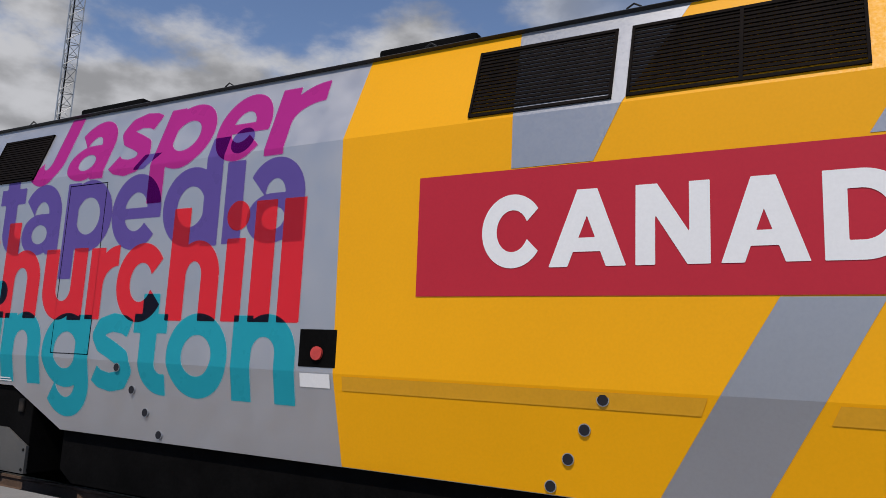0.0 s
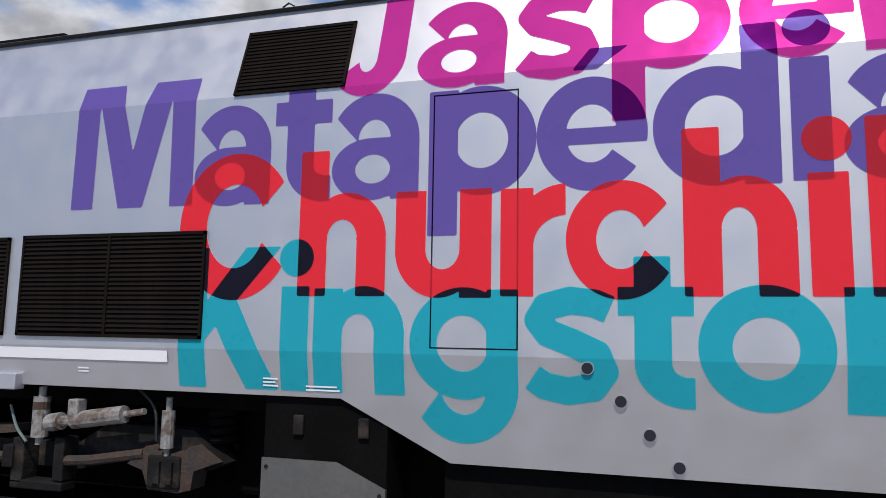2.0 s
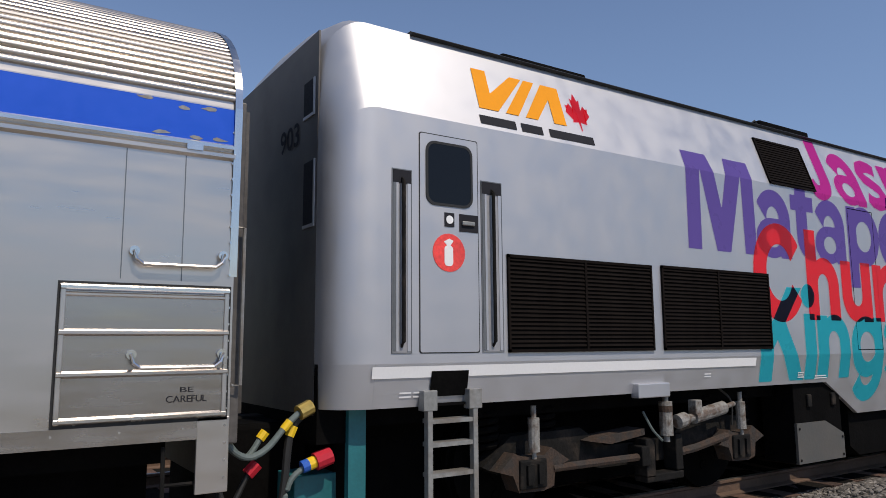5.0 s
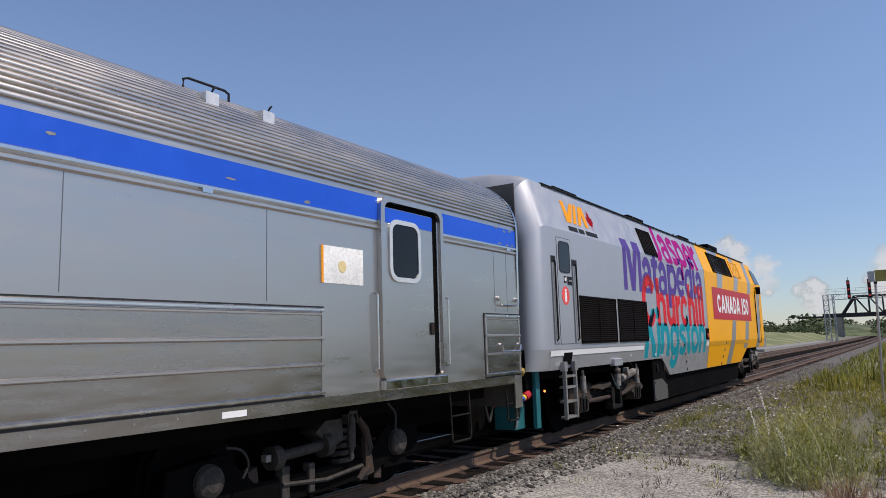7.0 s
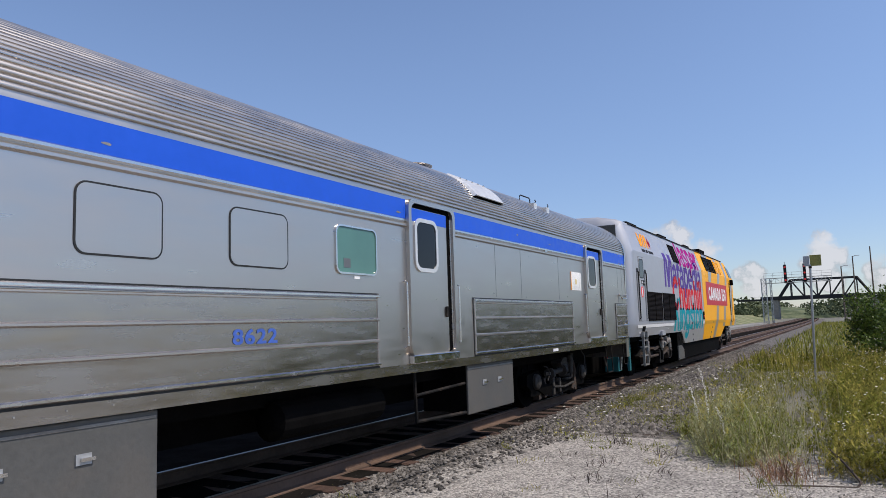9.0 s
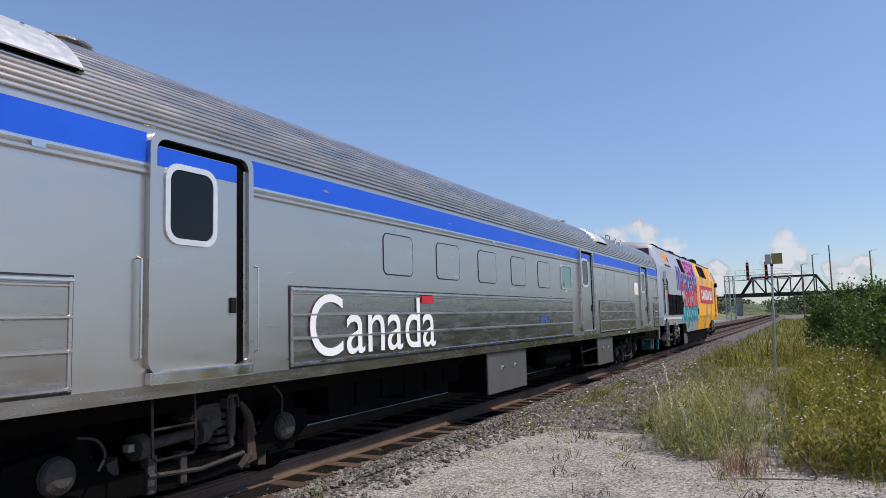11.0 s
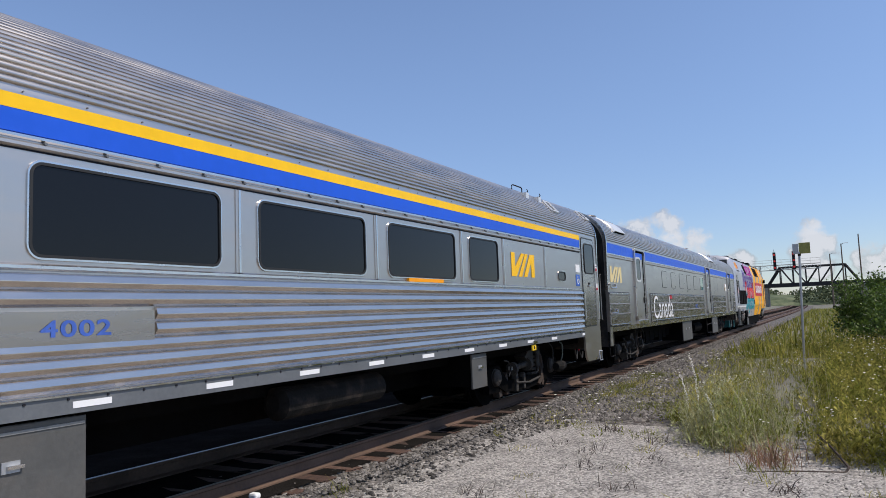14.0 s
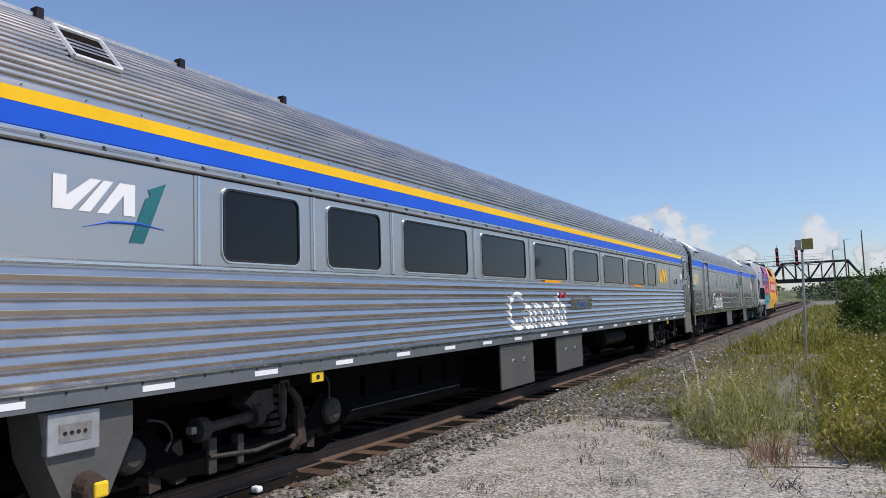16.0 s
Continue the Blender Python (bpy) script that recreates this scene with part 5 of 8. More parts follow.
def window(car, x0, x1, z0, z1, glass=GLASS, r=0.06, frame_mat=BLACK_GASKET, name="window", label="dark tinted window", trim=True):
    w = part(name, prism(B(), rounded(x0, x1, z0, z1, r), -0.006, 0.01), glass, car, label)
    part("gasket", ring(B(), rounded(x0 - 0.02, x1 + 0.02, z0 - 0.02, z1 + 0.02, r + 0.02), rounded(x0, x1, z0, z1, r), -0.018, 0.0), frame_mat, w)
    if trim:
        part("trim", ring(B(), rounded(x0 - 0.035, x1 + 0.035, z0 - 0.035, z1 + 0.035, r + 0.035), rounded(x0 - 0.02, x1 + 0.02, z0 - 0.02, z1 + 0.02, r + 0.02), -0.013, 0.0), STEEL_BRIGHT, w)
    return w


def grab(car, x0, x1, z, drop=0.05):
    rail = part("handrail", sweep(B(), [(x0, 0.0, z), (x0, -0.05, z), (x0 + 0.01, -0.05, z - drop), (x0 + 0.05, -0.05, z - drop - 0.03), (x1 - 0.05, -0.05, z - drop - 0.03), (x1 - 0.01, -0.05, z - drop), (x1, -0.05, z), (x1, 0, z)], 0.012), STEEL_BRIGHT, car, "bright steel handrail")
    for x in (x0, x1):
        part("bracket", disc(B(), x, z, 0.03, -0.035, 0.0, 10), STEEL_BRIGHT, rail)


def post_rail(car, x, z0, z1):
    return part("handrail", sweep(B(), [(x, 0.0, z0), (x, -0.05, z0 + 0.02), (x, -0.05, z1 - 0.02), (x, 0.0, z1)], 0.012), STEEL_BRIGHT, car)


def baggage_door(car, x0, x1):
    """A side door standing back in its deep frame."""
    z0, z1 = 1.20, 3.10
    part("doorway", prism(B(), rounded(x0 + 0.03, x1 - 0.03, z0 - 0.01, z1 - 0.01, 0.10), -0.006, 0.0), DARK, car, "dark recessed doorway")
    door = part("door", prism(B(), rounded(x0 + 0.055, x1 - 0.15, z0 + 0.005, z1 - 0.075, 0.04), -0.012, 0.0), STEEL, car, "plain steel baggage door")
    part("door_header", box(B(), x0 + 0.06, x1 - 0.155, -0.016, -0.01, z1 - 0.24, z1 - 0.08), BLUE, door, "blue head of the door")
    part("window", prism(B(), rounded(x0 + 0.20, x0 + 0.68, 2.28, 2.86, 0.10), -0.020, -0.01), GLASS, door, "dark rounded door window")
    part("window_rim", ring(B(), rounded(x0 + 0.15, x0 + 0.73, 2.23, 2.91, 0.14), rounded(x0 + 0.20, x0 + 0.68, 2.28, 2.86, 0.10), -0.030, -0.01), BRIGHT_ALU, door)
    part("latch", box(B(), x1 - 0.24, x1 - 0.17, -0.035, -0.01, 1.66, 1.80, 0.01), IRON, door)
    part("door_jamb", box(B(), x1 - 0.075, x1 - 0.03, -0.03, 0.0, z0, z1 - 0.12, 0.008), STEEL_DULL, car, "dull steel jamb")
    part("door_frame", ring(B(), rounded(x0 - 0.03, x1 + 0.03, z0 - 0.02, z1 + 0.03, 0.12), rounded(x0 + 0.035, x1 - 0.035, z0 + 0.005, z1 - 0.02, 0.10), -0.055, 0.0), STEEL, car, "steel door frame with rounded corners")
    part("threshold", box(B(), x0 - 0.02, x1 + 0.02, -0.07, 0.0, 1.10, 1.20, 0.008), STEEL_BRIGHT, car, "worn bright threshold")
    post_rail(car, x0 - 0.10, 1.30, 2.10), post_rail(car, x1 + 0.10, 1.30, 2.10)


def car_bogie(car, cx, rusty=False):
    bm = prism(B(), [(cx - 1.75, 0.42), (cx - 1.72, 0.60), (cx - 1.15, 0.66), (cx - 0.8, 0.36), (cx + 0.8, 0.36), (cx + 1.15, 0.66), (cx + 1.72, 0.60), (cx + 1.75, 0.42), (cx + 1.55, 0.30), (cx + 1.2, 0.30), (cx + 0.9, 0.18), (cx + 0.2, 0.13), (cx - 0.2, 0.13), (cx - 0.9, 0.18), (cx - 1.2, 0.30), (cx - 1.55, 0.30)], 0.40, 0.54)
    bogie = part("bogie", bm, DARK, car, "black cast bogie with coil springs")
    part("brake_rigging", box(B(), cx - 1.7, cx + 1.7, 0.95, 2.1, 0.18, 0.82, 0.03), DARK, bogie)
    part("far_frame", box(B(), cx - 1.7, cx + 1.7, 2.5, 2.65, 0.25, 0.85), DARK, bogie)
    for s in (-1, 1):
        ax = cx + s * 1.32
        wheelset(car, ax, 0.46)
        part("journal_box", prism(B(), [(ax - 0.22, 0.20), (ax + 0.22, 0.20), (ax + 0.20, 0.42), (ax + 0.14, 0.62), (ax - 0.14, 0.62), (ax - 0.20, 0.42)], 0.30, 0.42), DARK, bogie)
        cover = part("journal_cover", sweep(B(), [(ax, 0.31, 0.46), (ax, 0.27, 0.46), (ax, 0.265, 0.46), (ax, 0.25, 0.46), (ax, 0.245, 0.46), (ax, 0.22, 0.46), (ax, 0.19, 0.46)], [0.15, 0.15, 0.115, 0.115, 0.145, 0.13, 0.075], 18), BOGIE_GREY, bogie, "round dusty journal cover")
        for k in range(3):
            a = 2 * math.pi * k / 3 + 0.5
            part("bolt", sweep(B(), [(ax + 0.07 * math.cos(a), 0.23, 0.46 + 0.07 * math.sin(a)), (ax + 0.07 * math.cos(a), 0.205, 0.46 + 0.07 * math.sin(a))], 0.018, 6), IRON, cover)
        part("pedestal", prism(B(), [(ax - s * 0.36, 0.12), (ax - s * 0.24, 0.10), (ax - s * 0.22, 0.50), (ax - s * 0.34, 0.55)], 0.32, 0.44), RUST, bogie)
        part("brake_shoe", prism(B(), [(ax - s * 0.62, 0.14), (ax - s * 0.50, 0.12), (ax - s * 0.46, 0.46), (ax - s * 0.56, 0.50)], 0.30, 0.40), RUST, bogie)
    # bolster: anchor rod, coil spring, upright damper
    bm = sweep(B(), [(cx - 0.62, 0.28, 0.55), (cx - 0.52, 0.28, 0.55), (cx - 0.52, 0.28, 0.55), (cx + 0.06, 0.28, 0.58), (cx + 0.06, 0.28, 0.58), (cx + 0.16, 0.28, 0.585)], [0.11, 0.11, 0.05, 0.05, 0.12, 0.12], 16)
    part("anchor_rod", bm, BOGIE_GREY, bogie, "dark round anchor rod")
    part("rod_end", box(B(), cx - 0.70, cx - 0.64, 0.24, 0.31, 0.53, 0.59), PALE_METAL, bogie)
    part("bracket", prism(B(), [(cx - 0.05, 0.72), (cx + 0.10, 0.82), (cx + 0.34, 0.82), (cx + 0.36, 0.60), (cx + 0.2, 0.55)], 0.24, 0.46), BOGIE_GREY, bogie)
    part("spring", spring(B(), cx + 0.46, 0.36, 0.34, 0.72, 0.12, 5), BOGIE_GREY, bogie, "coil spring")
    # curved brake lever, its hose and a pipe along the frame
    part("brake_lever", sweep(B(), [(cx + 0.62, 0.26, 0.80), (cx + 0.74, 0.26, 0.66), (cx + 0.80, 0.26, 0.46), (cx + 0.76, 0.26, 0.26), (cx + 0.62, 0.26, 0.16)], [0.03, 0.045, 0.05, 0.045, 0.03], 8), RUST, bogie, "curved rusty brake lever")
    part("brake_hose", sweep(B(), bent([(cx + 1.02, 0.16, 0.92), (cx + 1.10, 0.12, 0.80), (cx + 1.10, 0.12, 0.62), (cx + 1.20, 0.14, 0.52)]), 0.012, 6), RUBBER, bogie)
    part("brake_hose", sweep(B(), bent([(cx - 1.25, 0.14, 0.74), (cx - 1.10, 0.12, 0.70), (cx - 1.02, 0.12, 0.58), (cx - 1.06, 0.14, 0.46)]), 0.012, 6), RUBBER, bogie)
    part("pipe", sweep(B(), [(cx - 0.5, 0.24, 0.30), (cx + 0.1, 0.24, 0.25), (cx + 0.66, 0.24, 0.30)], 0.022, 6), BOGIE_GREY, bogie)
    part("hanger", box(B(), cx - 0.50, cx - 0.40, 0.24, 0.34, 0.14, 0.46, 0.012), BOGIE_GREY, bogie)
    part("hanger", box(B(), cx - 0.14, cx - 0.06, 0.24, 0.34, 0.16, 0.44, 0.012), BOGIE_GREY, bogie)
    part("spring", spring(B(), cx - 0.3, 0.50, 0.34, 0.60, 0.12, 4), DARK, bogie)
    part("damper", sweep(B(), [(cx + 0.44, 0.20, 0.42), (cx + 0.44, 0.20, 0.52), (cx + 0.44, 0.20, 0.52), (cx + 0.44, 0.20, 0.78), (cx + 0.44, 0.20, 0.78), (cx + 0.44, 0.20, 0.86)], [0.025, 0.025, 0.045, 0.045, 0.05, 0.02], 12), BOGIE_GREY, bogie, "dark upright damper")
    bm = box(B(), cx + 0.36, cx + 0.52, 0.17, 0.26, 0.86, 0.89)
    box(bm, cx + 0.36, cx + 0.375, 0.17, 0.26, 0.76, 0.89), box(bm, cx + 0.505, cx + 0.52, 0.17, 0.26, 0.76, 0.89)
    part("damper_bracket", bm, BOGIE_GREY, bogie)
    part("spring_plank", prism(B(), [(cx - 0.5, 0.27), (cx + 0.2, 0.21), (cx + 0.70, 0.28), (cx + 0.68, 0.33), (cx + 0.2, 0.27), (cx - 0.5, 0.31)], 0.30, 0.42), DARK, bogie, "dust-covered spring plank")
    part("swing_hanger", prism(B(), [(cx + 0.72, 0.18), (cx + 0.86, 0.20), (cx + 0.80, 0.56), (cx + 0.72, 0.58)], 0.24, 0.30), RUST, bogie)
    for child in bogie.children:
        child.location.y += 0.12
    bogie.location.y += 0.06
    return bogie


def equipment_box(car, x0, x1, z0, z1, y=0.05, latches=2):
    b = part("equipment_box", box(B(), x0, x1, y, y + 0.035, z0, z1, 0.010), BOX_GREY, car, "grey equipment box door under the floor")
    part("box_body", box(B(), x0 + 0.03, x1 - 0.03, y + 0.035, y + 0.75, z0 + 0.03, z1), DARK, b)
    for k in range(latches):
        x = x0 + (x1 - x0) * (k + 1) / (latches + 1)
        part("latch_plate", box(B(), x - 0.07, x + 0.05, y - 0.012, y, z0 + (z1 - z0) * 0.55, z0 + (z1 - z0) * 0.66), GALV, b)
        part("latch", box(B(), x - 0.04, x + 0.07, y - 0.03, y - 0.01, z0 + (z1 - z0) * 0.585, z0 + (z1 - z0) * 0.62), STEEL_BRIGHT, b)
    # mirrored box on the far side, added to block the bright ground beyond
    part("far_box", box(B(), x0, x1, 2.25, 2.98, z0, z1, 0.015), DARK, b)
    part("lid_edge", box(B(), x0 + 0.02, x1 - 0.02, y - 0.008, y + 0.01, z1 - 0.06, z1 - 0.04), PALE_METAL, b)
    return b


def roof_scoop(car, x0, x1):
    """A bright cowl that follows the arch, with a dark slot under its lip."""
    bm = B()
    arc = [roof_arc(0.105 + 0.165 * k / 8, 0.040 + 0.028 * (1 - k / 8) ** 1.5) for k in range(9)]
    rows = [[bm.verts.new((x, y, z)) for y, z in arc] for x in (x0 + 0.03, x0 + 0.07, x1 - 0.07, x1 - 0.03)]
    for a, b in zip(rows, rows[1:]):
        for k in range(8):
            bm.faces.new((a[k], b[k], b[k + 1], a[k + 1]))
    for row in (rows[0], rows[-1]):
        x = x0 if row is rows[0] else x1
        foot = [bm.verts.new((x, *roof_arc(0.105 + 0.165 * k / 8, 0.018))) for k in range(9)]
        for k in range(8):
            bm.faces.new((row[k], row[k + 1], foot[k + 1], foot[k]))
    scoop = part("roof_cowl", bm, BRIGHT_ALU, car, "bright metal roof ventilator cowl", smooth=True)
    lip, low = roof_arc(0.105, 0.066), roof_arc(0.105, 0.0)
    part("cowl_slot", prism(B(), [(x0 + 0.06, lip[1] - 0.015), (x1 - 0.06, lip[1] - 0.015), (x1 - 0.06, lip[1] + 0.015), (x0 + 0.06, lip[1] + 0.015)], lip[0] + 0.012, low[0]), DARK, scoop)
    for k in range(5):
        x = x0 + 0.12 + (x1 - x0 - 0.24) * k / 4
        part("bolt", sweep(B(), [(x, *roof_arc(0.225, 0.04)), (x, *roof_arc(0.225, 0.062))], 0.016, 8), STEEL_BRIGHT, scoop)
    part("lip_bead", sweep(B(), [(x0 + 0.03, lip[0], lip[1] + 0.004), (x1 - 0.03, lip[0], lip[1] + 0.004)], 0.010, 8), BRIGHT_ALU, scoop, "rolled lower lip")
    return scoop


def hatch(car, x0, x1, a0, a1, material, label, frame_material=BRIGHT_ALU):
    bm = B()
    lo, hi = roof_arc(a0, 0.035), roof_arc(a1, 0.035)
    v = [bm.verts.new(p) for p in ((x0, *lo), (x1, *lo), (x1, *hi), (x0, *hi))]
    h = part("roof_hatch", bm if bm.faces.new(v) else bm, material, car, label)
    bm = B()
    for pa, pb in (((x0, *lo), (x1, *lo)), ((x1, *lo), (x1, *hi)), ((x1, *hi), (x0, *hi)), ((x0, *hi), (x0, *lo))):
        sweep(bm, [pa, pb], 0.022, 6)
    part("hatch_frame", bm, frame_material, h)
    return h


def roof_rail(car, x0, x1, a=0.27):
    p = roof_arc(a, 0.02)
    part("roof_grab_rail", sweep(B(), [(x0, *p), (x0, p[0], p[1] + 0.07), (x0 + 0.05, p[0], p[1] + 0.09), (x1 - 0.05, p[0], p[1] + 0.09), (x1, p[0], p[1] + 0.07), (x1, *p)], 0.012, 6), INK, car)
    for x in (x0 + 0.1, x1 + 0.25):
        q = roof_arc(0.22, 0.03)
        base = part("roof_hook_plate", box(B(), x - 0.07, x + 0.07, q[0] - 0.09, q[0] + 0.12, q[1] - 0.12, q[1] + 0.01), BRIGHT_ALU, car)
        part("roof_hook", sweep(B(), [(x, q[0] - 0.05, q[1] - 0.02), (x, q[0] - 0.10, q[1] + 0.04), (x + 0.06, q[0] - 0.06, q[1] + 0.08)], 0.01, 6), INK, base)


def stirrup(car, x0, x1, z0, z1):
    st = part("stirrup_step", sweep(B(), [(x0, 0.05, z1), (x0, 0.03, z0 + 0.03), (x0 + 0.03, 0.03, z0), (x1 - 0.03, 0.03, z0), (x1, 0.03, z0 + 0.03), (x1, 0.05, z1)], 0.014, 6), IRON, car, "dark iron stirrup step")
    part("tread", sweep(B(), [(x0, 0.04, (z0 + z1) / 2), (x1, 0.04, (z0 + z1) / 2)], 0.012, 6), IRON, st)


def build_baggage_car():
    x0, x1 = -39.75, -14.65
    car = vehicle("baggage_car", -27.25, "stainless steel baggage car with a blue band", "railway car")
    body = car_shell(car, x0, x1)
    for a, b in ((x0 + 0.02, -37.13), (-35.93, -24.78), (-23.58, -17.85), (-16.65, x1 - 0.04)):
        strip(car, "blue_band", a, b, 2.87, 3.11, 0.008, BLUE, "blue painted letterboard")
        rub_rail(car, a, b, 2.85), rub_rail(car, a, b, 2.79, STEEL, 0.022, 0.03)
    for x in (-37.1, -24.75, -17.82):
        baggage_door(car, x, x + 1.14)
    strip(car, "sill", x0 + 0.05, x1 - 0.05, 0.99, 1.10, 0.006, STEEL_DULL, "dull steel side sill")
    # ribbed skirt panels between the doors
    for a, b, label in ((x0 + 0.05, -37.76, "dented steel lower panel with mouldings"), (-35.34, -25.42, "dark steel lower panel with mouldings"), (-23.0, -18.70, "long steel lower panel with mouldings"), (-15.66, -14.70, "steel lower panel with mouldings")):
        p = part("lower_panel", box(B(), a, b, -0.014, 0.0, 1.12, 1.92, 0.006), STEEL_DULL, car, label)
        for z in (1.14, 1.40, 1.64, 1.90):
            bm = loft(B(), [[(x, yy, zz) for yy, zz in ((-0.012, z - 0.022), (-0.036, z - 0.008), (-0.036, z + 0.008), (-0.012, z + 0.022))] for x in (a, b)])
            part("moulding", bm, STEEL_BRIGHT if z in (1.14, 1.90) else STEEL, p)
        bm = loft(B(), [[(x, yy, zz) for yy, zz in ((-0.012, 1.845), (-0.024, 1.855), (-0.024, 1.865), (-0.012, 1.875))] for x in (a, b)])
        part("moulding", bm, STEEL, p)
        for x in (a, b - 0.03):
            part("edge_strip", box(B(), x, x + 0.03, -0.026, -0.01, 1.12, 1.92, 0.006), STEEL, p)
        # black outline painting the shadow round the raised panel
        part("panel_gap", ring(B(), [(a - 0.014, 1.10), (b + 0.014, 1.10), (b + 0.014, 1.935), (a - 0.014, 1.935)], [(a, 1.12), (b, 1.12), (b, 1.92), (a, 1.92)], -0.008, 0.0), BLACK_GASKET, p)
    # plated-over windows and the one that is left
    for a, b in ((-33.5, -32.77), (-32.05, -31.31), (-30.58, -29.85), (-29.12, -28.40), (-27.67, -26.94)):
        w = part("plated_window", prism(B(), rounded(a, b, 2.14, 2.64, 0.08), -0.008, 0.0), STEEL, car, "window plated over with steel")
        part("seam", ring(B(), rounded(a - 0.015, b + 0.015, 2.125, 2.655, 0.095), rounded(a, b, 2.14, 2.64, 0.08), -0.006, 0.0), BLACK_GASKET, w)
    window(car, -26.17, -25.45, 2.15, 2.64, GREEN_GLASS, 0.07, STEEL_BRIGHT, label="pale green window", trim=False)
    strip(car, "window_tag", -25.86, -25.76, 2.085, 2.115, 0.006, WHITE)
    strip(car, "window_latch", -26.05, -25.93, 2.20, 2.30, 0.008, SILL, "dark latch behind the green pane")
    # writing and notices
    part("emblem", drape(slanted_mark(-39.50, -38.42, 2.17, 2.56, MARK), CAR, 0.004), PALE_YELLOW, body, "faded yellow emblem of slanted strokes")
    write(car, 0.034, WHITE, "Canada", -35.05, -32.2, 1.20, 1.86, 0.0, label="white country name on the lower panel")
    strip(car, "small_flag", -32.58, -32.24, 1.78, 1.88, 0.034, RED)
    poster = strip(car, "white_notice", -18.72, -18.10, 2.16, 2.52, 0.008, mat("poster_cream", (0.80, 0.79, 0.76), 0.5), "faded cream poster on the side")
    part("poster_edge", box(B(), -18.72, -18.69, -0.012, -0.007, 2.16, 2.52), ORANGE, poster)
    part("poster_mark", disc(B(), -18.42, 2.33, 0.06, -0.011, -0.007, 10), PALE_YELLOW, poster)
    write(car, 0.018, FADED_BLUE, "8622", -27.66, -27.10, 1.445, 1.575, 0.025, label="faded blue car number")
    write(car, 0.018, INK, "BE", -14.98, -14.90, 1.28, 1.31, 0.0)
    write(car, 0.018, INK, "CAREFUL", -15.06, -14.82, 1.22, 1.26, 0.0)
    write(car, 0.018, INK, "BE", -39.25, -39.15, 1.28, 1.31, 0.0)
    write(car, 0.018, INK, "CAREFUL", -39.35, -39.05, 1.22, 1.26, 0.0)
    for x in (-38.1, -20.1, -15.0, -30.0):
        strip(car, "hinge_plate", x, x + 0.10, 2.80, 2.84, 0.03, STEEL_BRIGHT)
    grab(car, -15.28, -14.75, 2.13), grab(car, -15.27, -14.74, 1.51)
    grab(car, -39.68, -39.12, 2.11), grab(car, -39.66, -39.10, 1.51)
    for x in (-15.35, -15.0, -22.2, -21.2, -19.4):
        strip(car, "panel_seam", x, x + 0.006, 1.96, 2.76, 0.002, SILL)
    for x in (x1 - 0.22, x0 + 0.02):
        part("corner_plate", box(B(), x, x + 0.2, -0.008, 0.02, 0.66, 1.12, 0.005), STEEL, car, "steel corner plate")
    bm = B()
    for x in (x1 - 0.05, x0 + 0.05):
        for k in range(22):
            disc(bm, x, 0.75 + 0.105 * k, 0.009, -0.014, 0.0, 6)
    tagged(part("rivet_row", bm, STEEL_BRIGHT, car), kind="stuff")
    bm = B()
    for k in range(70):
        disc(bm, x0 + 0.3 + k * 0.355, 1.06, 0.008, -0.012, 0, 6)
    tagged(part("rivet_row", bm, STEEL_BRIGHT, car), kind="stuff")
    rng = random.Random(8)
    for x, z in ((-15.25, 3.10), (-15.02, 3.07), (-14.86, 3.09), (-15.16, 2.89), (-14.95, 2.885), (-14.80, 2.89), (-21.3, 3.0), (-19.8, 2.96), (-24.95, 2.93), (-28.9, 2.95), (-34.7, 2.99), (-18.9, 2.90), (-31.6, 2.97)):
        n = 7
        poly = [(x + rng.uniform(0.03, 0.07) * math.cos(2 * math.pi * k / n), z + rng.uniform(0.006, 0.018) * math.sin(2 * math.pi * k / n)) for k in range(n)]
        part("paint_chip", drape(sheet(poly), CAR, 0.0095), PALE_METAL, car, "pale chip in the blue paint")
    # roof
    roof_scoop(car, -22.75, -21.70), roof_scoop(car, -38.68, -37.65)
    for x in (-22.45, -37.05):
        part("roof_vent", sweep(B(), [(x, 1.3, 4.02), (x, 1.3, 4.10), (x, 1.3, 4.10), (x, 1.3, 4.115), (x, 1.3, 4.15), (x, 1.3, 4.17)], [0.16, 0.16, 0.33, 0.34, 0.22, 0.05], 20), STEEL, car, "round mushroom roof vent", smooth=True)
    roof_rail(car, -19.9, -19.4)
    # below the floor
    car_bogie(car, -18.3), car_bogie(car, -36.2)
    equipment_box(car, -23.15, -21.57, 0.30, 0.98), equipment_box(car, -30.2, -28.37, 0.30, 0.98)
    part("air_tank", sweep(B(), [(-26.8, 0.4, 0.66), (-26.75, 0.4, 0.66), (-25.0, 0.4, 0.66), (-24.95, 0.4, 0.66)], [0.1, 0.2, 0.2, 0.1], 16), DARK, car, "dark cylindrical tank")
    bm = sweep(B(), [(-24.5, 0.1, 0.98), (-24.5, 0.08, 0.38), (-23.2, 0.08, 0.34)], 0.025, 6)
    sweep(bm, [(-24.5, 0.08, 0.70), (-23.2, 0.08, 0.74)], 0.02, 6)
    part("pipe_guard", bm, IRON, car)
    for k in range(6):
        part("battery_crate", box(B(), -34 + k * 0.62, -33.45 + k * 0.62, 0.5, 1.4, 0.45 + 0.05 * (k % 3), 0.95, 0.01), DARK, car)
    # jumpers to the locomotive
    part("jumper_hose", sweep(B(), bent([(-14.62, 0.28, 1.02), (-14.57, 0.28, 0.88), (-14.45, 0.28, 0.81), (-14.32, 0.28, 0.86), (-14.18, 0.30, 1.00), (-14.08, 0.32, 1.08)]), 0.023, 10), HOSE, car, "grey jumper hose")
